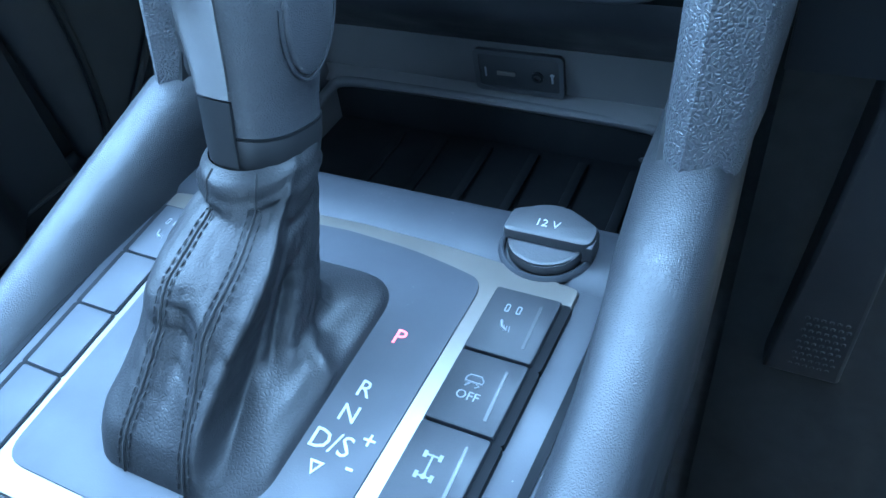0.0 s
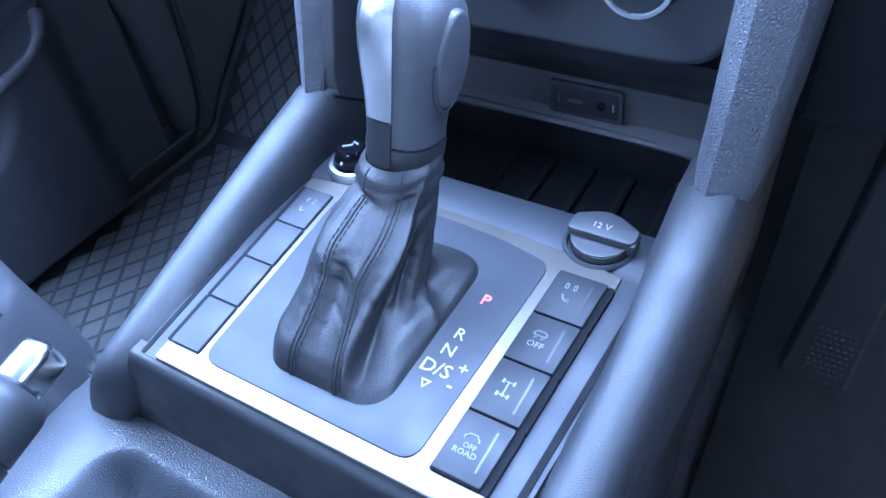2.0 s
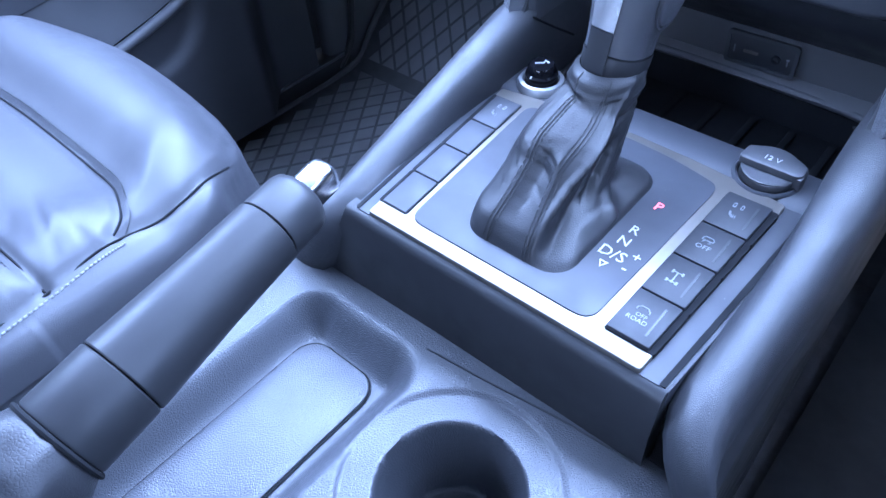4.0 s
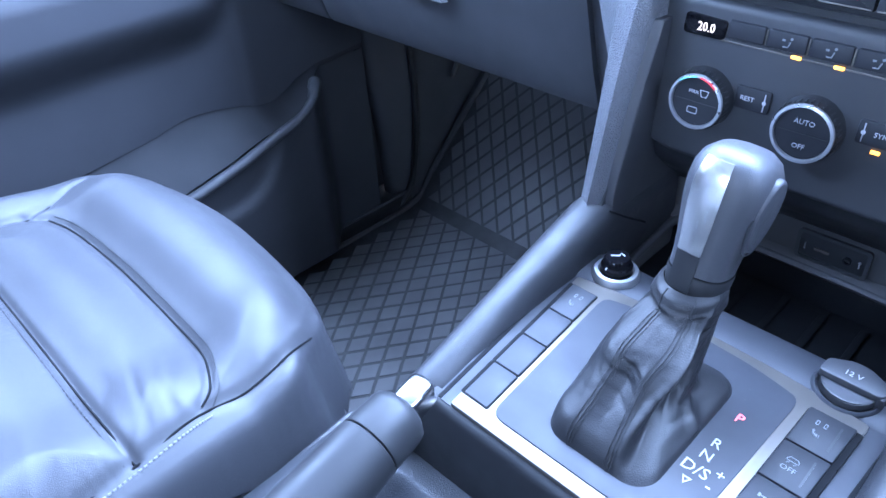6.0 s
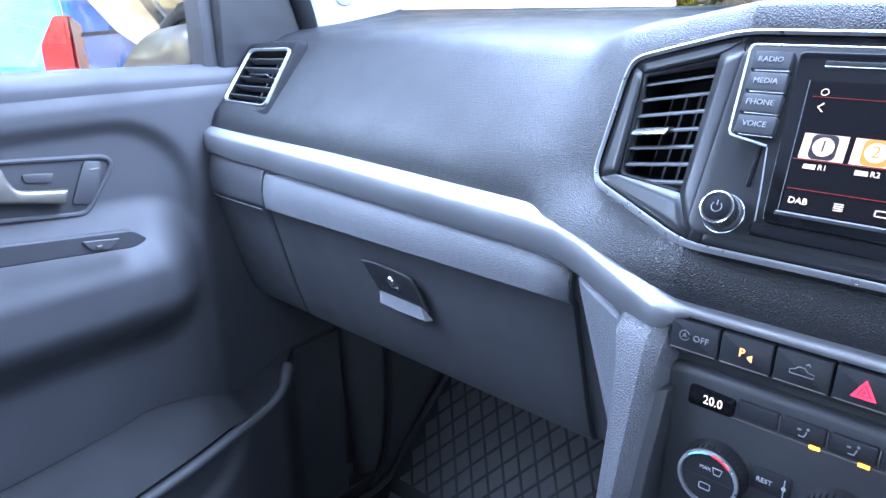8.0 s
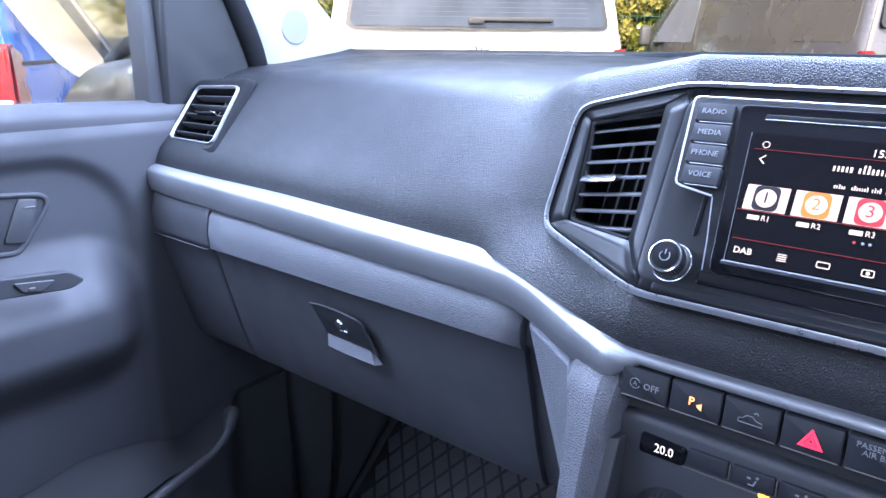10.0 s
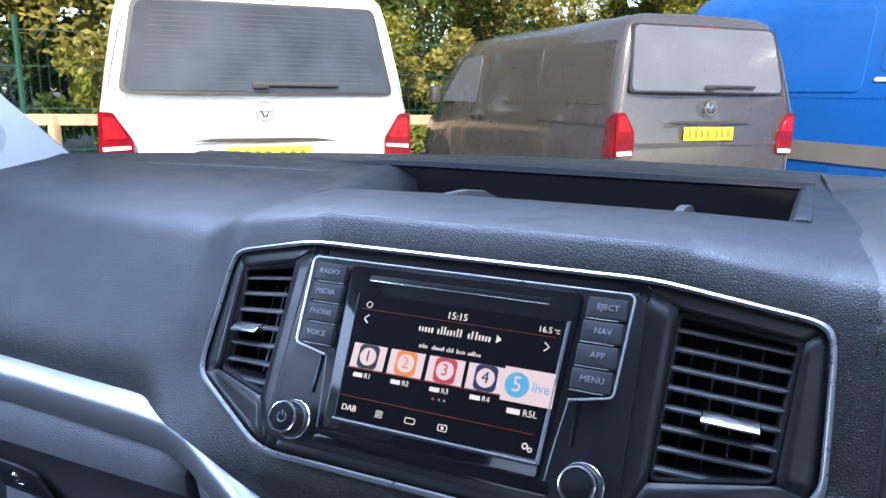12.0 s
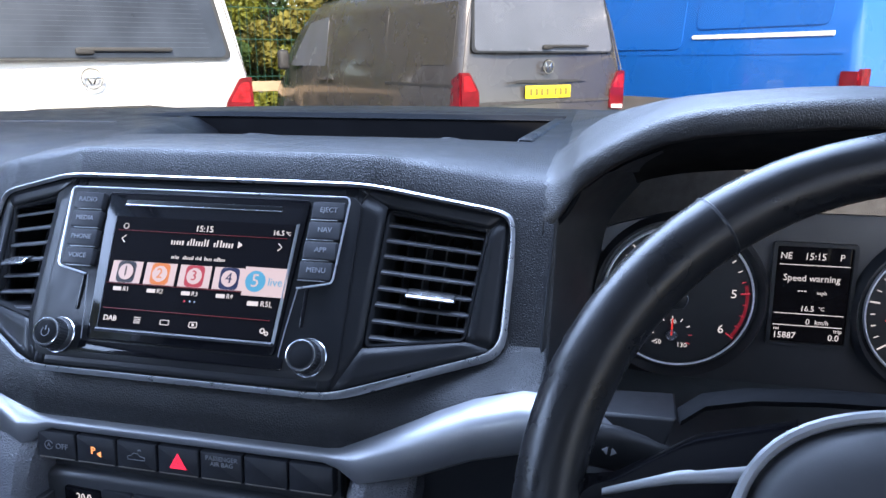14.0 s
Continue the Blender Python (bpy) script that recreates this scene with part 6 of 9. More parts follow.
def sd_round(x, y, cx, cy, hx, hy, r):
    dx, dy = abs(x - cx) - (hx - r), abs(y - cy) - (hy - r)
    return math.hypot(max(dx, 0), max(dy, 0)) + min(max(dx, dy), 0) - r


def deck_z(x, y):
    z = 0.855 + 0.00
    d = -sd_round(x, y, -0.0640, -0.085, 0.0565, 0.112, 0.028)
    if d > 0:
        z -= 0.026 * sstep(0.0, 0.027 - 0.006 * sstep(-0.080, -0.108, x), d)
    c = 0.0415 - math.hypot(x - 0.0490, y + 0.0300)
    lipd = 0.0625 - math.hypot(x - 0.0490, (y + 0.0300))
    if lipd > 0:
        z -= 0.0025 * sstep(0.0, 0.004, lipd)
    if c > 0:
        z -= 0.070 * sstep(0.0, 0.007, c)
    return z


rows = []
for j in range(251):
    y = 0.050 - 0.0012 * j if j < 200 else 0.050 - 0.24 - 0.006 * (j - 200)
    rows.append([(x, y, deck_z(x, y)) for x in [-0.166] + [-0.1285 + 0.270 * i / 220 for i in range(221)]])
part("deck_skin", loft(rows, closed=False), DECK, deck, "dark grey grained deck", angle=70, solid=0.003)
part("tray_mat", put(plate(rrect(0.0620, 0.158, 0.016, 8), 0.0018, 0.0006), T(-0.0690, -0.0770, 0.8296)), DECK, deck, "loose mat in the tray")
part("tray_mat_gap", put(plate(rrect(0.0650, 0.1610, 0.0175, 8), 0.0010), T(-0.0690, -0.0770, 0.8290)), MATTE, deck)
part("front_groove", tube(smooth_path([(-0.02, 0.030, 0.8552), (0.02, 0.034, 0.8552), (0.07, 0.040, 0.8552), (0.115, 0.043, 0.8552)]), 0.0006, 5), DARK, deck)

# ---- handbrake ----
hb = thing("handbrake", (-0.041, -0.10, 0.86), "dark grey handbrake lever pulled up, with a chrome release button", "handbrake")
def hb_m():
    d = Vector((0.09, -1.0, -0.133)).normalized()
    x = d.cross(Vector((0, 0, 1))).normalized()
    return axes((-0.0456, -0.0115, 0.9955), x, d.cross(x))


HB = hb_m()      # z runs back along the grip
part("cap", put(lathe([(0.0, 0.0), (0.0120, 0.0), (0.0150, 0.0025), (0.0160, 0.006), (0.0165, 0.0228), (0.0160, 0.0233)], 36), HB), GRIP, hb, "grey end cap")
part("grip", put(lathe([(0.0160, 0.0237), (0.0168, 0.0243), (0.0178, 0.06), (0.0200, 0.1065), (0.0194, 0.1072)], 36), HB), GRIP, hb, "dark grey grip")
part("ring", put(lathe([(0.0194, 0.1078), (0.0201, 0.1085), (0.0203, 0.136), (0.0198, 0.137)], 36), HB), GRIP, hb)


def brake_boot():
    """Leather boot behind the grip, gathered into shallow folds that widen to the deck."""
    rings = []
    for j in range(41):
        t = j / 40
        z = 0.1374 + 0.165 * t
        r = 0.0200 + 0.0035 * sstep(0.0, 0.06, t) + 0.028 * t ** 1.5
        ring = []
        for k in range(64):
            q = 2 * math.pi * k / 64
            f = 0.0016 * math.sin(5 * q + 9 * t) * sstep(0.04, 0.3, t) + 0.0012 * math.sin(58 * t + 2.0 * math.sin(2 * q)) * sstep(0.03, 0.12, t)
            f += 0.0010 * noise.noise(Vector((math.cos(q) * 3, math.sin(q) * 3, t * 9)))
            ring.append(((r + f) * math.cos(q), (r + f) * math.sin(q), z))
        rings.append(ring)
    return loft(rings)


part("gaiter", put(brake_boot(), HB), BOOT, hb, "wrinkled leather handbrake gaiter", angle=80)
part("gaiter_piping", put(tube([(0.0207 * math.cos(2 * math.pi * k / 40), 0.0207 * math.sin(2 * math.pi * k / 40), 0.1385) for k in range(41)], 0.0012, 6, False), HB), MATTE, hb)
part("release_button", put(merged(put(rbox(0.0150, 0.0165, 0.020, 0.0045, 3), T(0, 0, -0.0085)), ), HB), CHROME, hb, "chrome release button")
part("button_dish", put(plate(rrect(0.0075, 0.0120, 0.003, 3), 0.0006), HB @ axes((0, 0.0, -0.0180), (1, 0, 0), (0, 1, 0)) @ T(0, 0.0085, 0.010) @ pose(0, 0, 0, -90, 0, 0)), BRIGHT, hb)

# ---- armrest behind the handbrake ----
arm = thing("armrest", (-0.08, -0.30, 0.86), "pale grey padded centre armrest", "armrest")
part("cushion", put(rbox(0.24, 0.30, 0.09, 0.030, 5), T(-0.075, -0.325, 0.968)), ARM, arm, angle=80)
part("base", slab(-0.16, 0.05, -0.46, -0.22, 0.84, 0.93, 0.01), HARD, arm)

# ---- passenger seat ----
seat = thing("car_seat", (-0.39, -0.2, 0.50), "dark grey leather front seat with pale stitched seams", "car seat")
SX0, SX1, SYF = -0.610, -0.178, 0.088


def seat_outline(inset):
    pts = [(SX1 - inset, -0.55), (SX1 - 0.004 - inset, -0.06), (SX1 - 0.034 - inset, 0.036 - inset), (-0.262, SYF - 0.014 - inset), (-0.42, SYF - inset), (-0.545, 0.060 - inset), (SX0 + 0.010 + inset, -0.03), (SX0 + inset, -0.2), (SX0 + inset, -0.55)]
    return smooth_path([(x, y, 0) for x, y in pts], 8)


SEAM_NOSE = [(-0.536, -0.053), (-0.522, -0.035), (-0.500, -0.027), (-0.461, -0.023), (-0.392, -0.021), (-0.301, -0.023), (-0.258, -0.026), (-0.236, -0.032), (-0.218, -0.041), (-0.211, -0.052)]
SEAM_MID = [(-0.545, -0.110), (-0.46, -0.106), (-0.36, -0.105), (-0.29, -0.105), (-0.23, -0.105), (-0.203, -0.104)]
SEAM_INNER = [(-0.240, 0.0600), (-0.2196, 0.0423), (-0.2109, 0.0194), (-0.2065, -0.0023), (-0.2050, -0.0254), (-0.2070, -0.050), (-0.2060, -0.070), (-0.202, -0.105), (-0.198, -0.14), (-0.193, -0.18), (-0.190, -0.30), (-0.190, -0.55)]
SEAM_OUTER = [(-0.551, 0.045), (-0.548, 0.0), (-0.539, -0.026), (-0.536, -0.053), (-0.545, -0.11), (-0.556, -0.20), (-0.562, -0.55)]


def seam_gap(path, x, y):
    """Distance from a point to a seam."""
    best = 1.0
    for (xa, ya), (xb, yb) in zip(path, path[1:]):
        dx, dy = xb - xa, yb - ya
        t = max(0.0, min(1.0, ((x - xa) * dx + (y - ya) * dy) / (dx * dx + dy * dy)))
        best = min(best, math.hypot(x - xa - dx * t, y - ya - dy * t))
    return best


def seat_top(x, y):
    """Height of the cushion's upper side."""
    z = 0.905
    z += 0.014 * sstep(0.10, 0.20, abs(x + 0.39))              # side bolsters
    z += 0.017 * sstep(-0.030, 0.040, y)                  # full rounded nose
    z -= 0.004 * sstep(-0.15, -0.02, y)
    gaps = [seam_gap(p, x, y) for p in (SEAM_NOSE, SEAM_MID, SEAM_INNER, SEAM_OUTER)]
    for g, depth in zip(gaps, (0.0036, 0.0036, 0.0030, 0.0030)):
        z -= depth * math.exp(-(g / 0.0040) ** 2)
    z += 0.0080 * sstep(0.0, 0.042, min(gaps))                   # puffed panels
    z += 0.0006 * noise.noise(Vector((x * 14, y * 14, 3)))
    # soft creases drawn in by the inner seam
    w = sstep(-0.31, -0.235, x) * sstep(-0.203, -0.222, x)
    q = y + 0.30 * (x + 0.25) + 0.006 * noise.noise(Vector((x * 30, y * 30, 7)))
    z -= 0.0010 * max(0.0, math.sin(q * 300)) * w * math.exp(-((y + 0.075) / 0.024) ** 2)
    z -= 0.0010 * max(0.0, math.sin(q * 170)) * w * math.exp(-((y + 0.150) / 0.030) ** 2)
    return z


def edge_drop(d, r=0.054):
    """How far the rolled edge has fallen at a distance d inside the outline."""
    return r - math.sqrt(max(0.0, r * r - (r - max(0.0, d)) ** 2)) if d < r else 0.0


SEAT_EDGE = [(p.x, p.y) for p in seat_outline(0.0)]


def seat_inside(x, y):
    """Distance inside the cushion's outline."""
    a = min(x - SX0, SX1 - x)
    front = [ya + (yb - ya) * (x - xa) / (xb - xa) for (xa, ya), (xb, yb) in zip(SEAT_EDGE, SEAT_EDGE[1:])
             if abs(xa - xb) > 1e-6 and min(xa, xb) <= x <= max(xa, xb) and max(ya, yb) > -0.25]
    if y < -0.12:
        return a
    b = (max(front) if front else -0.06) - y
    d = seam_gap(SEAT_EDGE, x, y)
    return d if a > 0 and b > 0 else -d


NX, NY = 200, 270


def seat_field():
    """Distances inside the outline and smoothed heights of the cushion on a grid."""
    xs, ys = [SX0 + (SX1 - SX0) * i / NX for i in range(NX + 1)], [SYF - 0.62 * j / NY for j in range(NY + 1)]
    d = np.array([[seat_inside(x, y) for x in xs] for y in ys])
    drop = np.array([[edge_drop(v) for v in row] for row in d])
    soft = drop.copy()
    for _ in range(5):
        p = np.pad(soft, 3, mode="edge")
        soft = sum(p[a:a + NY + 1, b:b + NX + 1] for a in (0, 3, 6) for b in (0, 3, 6)) / 9
    w = np.clip(d / 0.016, 0, 1)
    drop = soft * w + drop * (1 - w) + np.clip(-d * 6, 0, 0.16)
    top = np.array([[seat_top(x, y) for x in xs] for y in ys])
    return d, top - drop


SEAT_D, SEAT_Z = seat_field()


def seat_mesh():
    """Cushion as a fine height field with rolled edges."""
    bm = bmesh.new()
    grid = [[bm.verts.new((SX0 + (SX1 - SX0) * i / NX, SYF - 0.62 * j / NY, float(SEAT_Z[j, i]))) for i in range(NX + 1)] for j in range(NY + 1)]
    for j in range(NY):
        for i in range(NX):
            if max(SEAT_D[j, i], SEAT_D[j + 1, i + 1]) > -0.012:
                bm.faces.new((grid[j][i], grid[j][i + 1], grid[j + 1][i + 1], grid[j + 1][i]))
    bmesh.ops.delete(bm, geom=[v for v in bm.verts if not v.link_faces], context="VERTS")
    bmesh.ops.recalc_face_normals(bm, faces=bm.faces[:])
    return bm


part("cushion_top", seat_mesh(), SEAT, seat, "dark grey leather cushion", angle=80)
o = seat_outline(0.0)
side_rings = []
for z, inn, front in ((0.872, 0.004, 0.004), (0.862, 0.0, 0.001), (0.84, -0.003, -0.003), (0.80, 0.0, 0.0), (0.74, 0.01, 0.03), (0.68, 0.02, 0.08)):
    side_rings.append([(p.x - (inn if p.x > -0.39 else -inn), p.y - (front if p.y > 0.0 else 0), z) for p in o])
part("cushion_side", loft(side_rings, closed=False), SEAT, seat, "leather cushion side", angle=80)
part("lower_piping", tube(smooth_path([(-0.179, 0.04, 0.840), (-0.1755, -0.05, 0.836), (-0.174, -0.10, 0.832), (-0.174, -0.17, 0.827), (-0.174, -0.4, 0.827)]), 0.0025, 8), SEAT, seat, "leather piping")


def stitch_row(pts, step, rad, name="stitching"):
    sm = smooth_path(pts, 10)
    bms, acc = [], 0.0
    for a, b in zip(sm, sm[1:]):
        L = (b - a).length
        m = max(1, round(L / step))
        for r in range(m):
            bms.append(tube([a + (b - a) * ((r + 0.2) / m), a + (b - a) * ((r + 0.75) / m)], rad, 5))
    return merged(*bms)


def on_seat(x, y, h=0.0006):
    i, j = (x - SX0) / (SX1 - SX0) * NX, (SYF - y) / 0.62 * NY
    i0, j0 = min(NX - 1, int(i)), min(NY - 1, int(j))
    u, v = i - i0, j - j0
    z = (SEAT_Z[j0, i0] * (1 - u) + SEAT_Z[j0, i0 + 1] * u) * (1 - v) + (SEAT_Z[j0 + 1, i0] * (1 - u) + SEAT_Z[j0 + 1, i0 + 1] * u) * v
    return (x, y, float(z) + h)


for path, off in ((SEAM_NOSE[1:], 0.0), (SEAM_MID, 0.0), (SEAM_INNER[1:9], 0.0), (SEAM_OUTER[2:5], 0.0)):
    part("seam", tube(smooth_path([on_seat(x, y, 0.0004) for x, y in path], 8), 0.0009, 6), MATTE, seat, "dark seam in the leather")
part("stitching", stitch_row([on_seat(x + (0.004 if k > 6 else 0.001), y + 0.0055, 0.0005) for k, (x, y) in enumerate(SEAM_NOSE[1:])], 0.0050, 0.0005), SEAM_THREAD, seat, "grey stitching")
part("stitching", stitch_row([on_seat(x, y - 0.0055, 0.0005) for x, y in SEAM_MID], 0.0050, 0.0005), SEAM_THREAD, seat, "grey stitching")
part("stitching", stitch_row([on_seat(x + 0.0055, y, 0.0006) for x, y in SEAM_INNER[5:11]], 0.0060, 0.0008), PALE_THREAD, seat, "pale grey stitching")
part("seat_base", slab(-0.57, -0.215, -0.55, 0.0, 0.505, 0.74, 0.02), DARK, seat, "black seat frame cover")


def backrest():
    rings = []
    for z, y, hw in ((0.86, -0.46, 0.235), (0.95, -0.48, 0.245), (1.1, -0.52, 0.25), (1.25, -0.565, 0.24), (1.38, -0.60, 0.21), (1.44, -0.62, 0.15)):
        rings.append([(-0.39 + hw * math.copysign(abs(math.cos(a)) ** 0.6, math.cos(a)), y + 0.07 * math.copysign(abs(math.sin(a)) ** 0.7, math.sin(a)), z) for a in [2 * math.pi * k / 28 for k in range(28)]])
    return loft(rings)


part("backrest", backrest(), SEAT, seat, "leather backrest", angle=80)
part("headrest", put(rbox(0.25, 0.09, 0.17, 0.035, 4), T(-0.39, -0.64, 1.54)), SEAT, seat, "leather headrest", angle=80)
dseat = thing("car_seat", (0.42, -0.5, 0.50), "dark grey leather driver's seat", "car seat")
part("cushion", put(rbox(0.46, 0.50, 0.16, 0.045, 4), T(0.43, -0.36, 0.80)), SEAT, dseat, angle=80)
part("backrest", put(backrest(), T(0.82, -0.18, 0)), SEAT, dseat, angle=80)
part("headrest", put(rbox(0.25, 0.09, 0.17, 0.035, 4), T(0.43, -0.82, 1.54)), SEAT, dseat, angle=80)
part("seat_base", slab(0.25, 0.61, -0.60, -0.14, 0.505, 0.74, 0.02), DARK, dseat)

# ---- floor mat ----
mat = thing("floor_mat", (-0.45, 0.45, 0.50), "black rubber floor mat with a diamond lattice", "floor mat")


def mat_surface(x, y):
    """Floor, then the sloping toe board."""
    if y < 0.60:
        return 0.504
    return 0.504 + (y - 0.60) * 1.12


part("sheet", loft([[(x, y, mat_surface(x, y) + 0.004) for y in (0.02, 0.2, 0.4, 0.59, 0.61, 0.75, 0.90)] for x in (-0.735, -0.6, -0.45, -0.3, -0.15)], closed=False), GROOVE, mat, "black rubber sheet", solid=0.004)


def pads():
    """Raised diamonds between the lattice grooves, in one mesh."""
    bm = bmesh.new()
    a, h = 0.036, 0.026
    def diamond(cx, cd, slope, half=False):
        def at(px, pd, k, up):
            x, d = cx + px * k, cd + pd * k
            if slope:
                y, z = 0.615 + d * 0.666, 0.508 + 0.0168 + d * 0.746
                return (x, y - up * 0.746, z + up * 0.666)
            return (x, 0.59 - d, 0.5085 + up)
        pts = ((a / 2, 0), (0, h), (-a / 2, 0)) if half else ((a / 2, 0), (0, h), (-a / 2, 0), (0, -h))
        lo = [bm.verts.new(at(p, q, 0.92, 0)) for p, q in pts]
        hi = [bm.verts.new(at(p, q, 0.82, 0.0045)) for p, q in pts]
        n = len(pts)
        for i in range(n):
            bm.faces.new((lo[i], lo[(i + 1) % n], hi[(i + 1) % n], hi[i]))
        bm.faces.new(hi)
    for slope, rows_n in ((True, 15), (False, 21)):
        for j in range(rows_n):
            for i in range(17):
                cx = -0.70 + a * i + (a / 2 if j % 2 else 0)
                if cx + a / 2 < -0.14:
                    diamond(cx, h * j, slope, j == 0)
    bmesh.ops.recalc_face_normals(bm, faces=bm.faces[:])
    return bm


part("lattice", pads(), RUBBER, mat, "raised rubber diamonds", kind="stuff")
part("rim", tube(smooth_path([(-0.73, 0.03, 0.512), (-0.735, 0.3, 0.514), (-0.735, 0.58, 0.516), (-0.73, 0.66, 0.585), (-0.70, 0.88, 0.83)]), 0.006, 8), GROOVE, mat, "raised rubber rim")
part("fold_edge", tube([(-0.73, 0.603, 0.514), (-0.14, 0.603, 0.514)], 0.003, 6), RUBBER, mat)
dmat = thing("driver_mat", (0.45, 0.3, 0.50), "black rubber driver's floor mat", "floor mat")
part("sheet", loft([[(x, y, mat_surface(x, y) + 0.004) for y in (0.0, 0.3, 0.59, 0.61, 0.75, 0.90)] for x in (0.17, 0.45, 0.73)], closed=False), GROOVE, dmat, solid=0.004)
sill = thing("sill_trim", (-0.76, 0.3, 0.52), "black plastic door sill trim", "sill trim")
part("sill_body", slab(-0.80, -0.742, -0.4, 0.60, 0.50, 0.545, 0.008), DARK, sill)
part("sill_edge", tube([(-0.742, -0.4, 0.545), (-0.742, 0.58, 0.545)], 0.004, 6), HARD, sill)
kick = thing("kick_panel", (-0.75, 0.6, 0.5), "dark plastic kick panel in the passenger footwell", "trim panel")
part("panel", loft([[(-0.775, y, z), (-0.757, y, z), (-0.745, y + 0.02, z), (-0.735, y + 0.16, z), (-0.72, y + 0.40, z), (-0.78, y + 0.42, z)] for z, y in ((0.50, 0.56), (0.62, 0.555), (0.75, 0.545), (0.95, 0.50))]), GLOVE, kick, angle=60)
part("moulding", tube(smooth_path([(-0.738, 0.60, 0.93), (-0.735, 0.615, 0.80), (-0.734, 0.615, 0.68), (-0.738, 0.60, 0.57), (-0.745, 0.57, 0.52)]), 0.006, 8), DARK, kick)
part("moulding", tube(smooth_path([(-0.722, 0.72, 0.93), (-0.720, 0.73, 0.82), (-0.722, 0.70, 0.74)]), 0.005, 8), DARK, kick)

# ---- driver's footrest ----
fr = thing("footrest", (0.24, 0.55, 0.50), "black plastic driver's footrest with a dotted lower pad", "footrest")
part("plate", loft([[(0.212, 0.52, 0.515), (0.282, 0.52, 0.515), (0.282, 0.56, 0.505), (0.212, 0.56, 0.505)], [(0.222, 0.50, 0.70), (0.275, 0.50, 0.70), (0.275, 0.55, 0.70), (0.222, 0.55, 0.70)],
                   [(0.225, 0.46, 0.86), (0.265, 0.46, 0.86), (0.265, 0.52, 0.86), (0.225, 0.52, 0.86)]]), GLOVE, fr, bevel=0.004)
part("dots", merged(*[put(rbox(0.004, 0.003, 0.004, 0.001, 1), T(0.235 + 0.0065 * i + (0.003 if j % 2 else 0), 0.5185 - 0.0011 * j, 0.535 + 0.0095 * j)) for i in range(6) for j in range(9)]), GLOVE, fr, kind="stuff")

# ---- passenger door ----
door = thing("passenger_door", (-0.77, 0.0, 0.55), "dark grey front door with armrest, pull handle and pocket", "car door")


LIP_LINE = [(-0.4, 0.733), (-0.3, 0.735), (0.05, 0.745), (0.16, 0.757), (0.242, 0.774), (0.29, 0.787), (0.345, 0.803), (0.39, 0.829), (0.43, 0.84), (0.52, 0.845)]


def door_skin(zone):
    """Inner skin of the door: its upper field, the well behind the pocket's lip, or the pocket below it."""
    rows = []
    for j in range(141):
        y = 0.52 - 0.9 * j / 140
        r = []
        zl = lerp_rows(LIP_LINE, y)[0]
        zw = zl + 0.008 + 0.060 * sstep(0.38, 0.20, y)
        z0, z1, n = {"upper": (zw, 1.252, 110), "well": (zl, zw, 8), "pocket": (0.545, zl, 40)}[zone]
        out = 0.052 * sstep(0.44, 0.37, y)
        for k in range(n + 1):
            z = z0 + (z1 - z0) * k / n
            x = -0.742
            # upper field lies a little deeper behind a curved step
            d = sd_round(y, z, -0.25, 0.95, 0.56, 0.25, 0.09)
            x -= 0.010 * sstep(0.010, -0.012, d)
            # armrest body
            arm_d = sd_round(y, z, -0.20, 1.015, 0.50, 0.072, 0.06)
            x += 0.056 * sstep(0.030, -0.056, arm_d)
            if zone == "pocket":
                x += out
            elif zone == "well":
                x += (out - 0.003) * (1 - k / n) ** 1.4 - 0.003 * k / n
            x -= 0.012 * sstep(1.22, 1.252, z)
            r.append((x, y, z))
        rows.append(r)
    return loft(rows, closed=False)


part("skin", door_skin("upper"), DOOR, door, "dark grey grained door skin", angle=70)
# Shade behind the pocket's lip is put into the well's darker colour.
part("pocket_well", door_skin("well"), WELL, door, "shallow map pocket well, shade put into its colour", angle=70)
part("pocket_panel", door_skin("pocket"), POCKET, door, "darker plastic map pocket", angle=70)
part("sill", loft([[(-0.80, y, 1.258 + dz), (-0.775, y, 1.262 + dz), (-0.752, y, 1.257 + dz), (-0.7455, y, 1.244 + dz), (-0.750, y, 1.225 + dz), (-0.80, y, 1.22 + dz)] for y, dz in ((0.40, -0.006), (0.2, 0.0), (-0.45, 0.004))]), DOOR, door, "door top ledge under the window", angle=60)
part("outer_skin", slab(-0.86, -0.80, -0.45, 0.60, 0.50, 1.235, 0.01), DARK, door)
part("glass", slab(-0.802, -0.798, -0.45, 0.36, 1.24, 1.70, 0), GLASS, door, "door window glass").visible_shadow = False
part("mirror_corner", loft([[(-0.79, 0.372, 1.235), (-0.79, 0.520, 1.29), (-0.79, 0.50, 1.33), (-0.775, 0.405, 1.50), (-0.77, 0.37, 1.52)], [(-0.755, 0.376, 1.235), (-0.752, 0.500, 1.29), (-0.748, 0.485, 1.33), (-0.735, 0.40, 1.50), (-0.735, 0.374, 1.52)]]), DARK, door, "black mirror corner trim", bevel=0.004)
part("frame_front", tube(smooth_path([(-0.765, 0.525, 1.26), (-0.752, 0.500, 1.325), (-0.748, 0.462, 1.40), (-0.742, 0.41, 1.48), (-0.72, 0.30, 1.62), (-0.69, 0.16, 1.72)]), 0.016, 10), MATTE, door, "black door frame seal")
part("glass_channel", slab(-0.80, -0.762, 0.358, 0.380, 1.235, 1.55, 0.004), HARD, door, "grey glass channel")
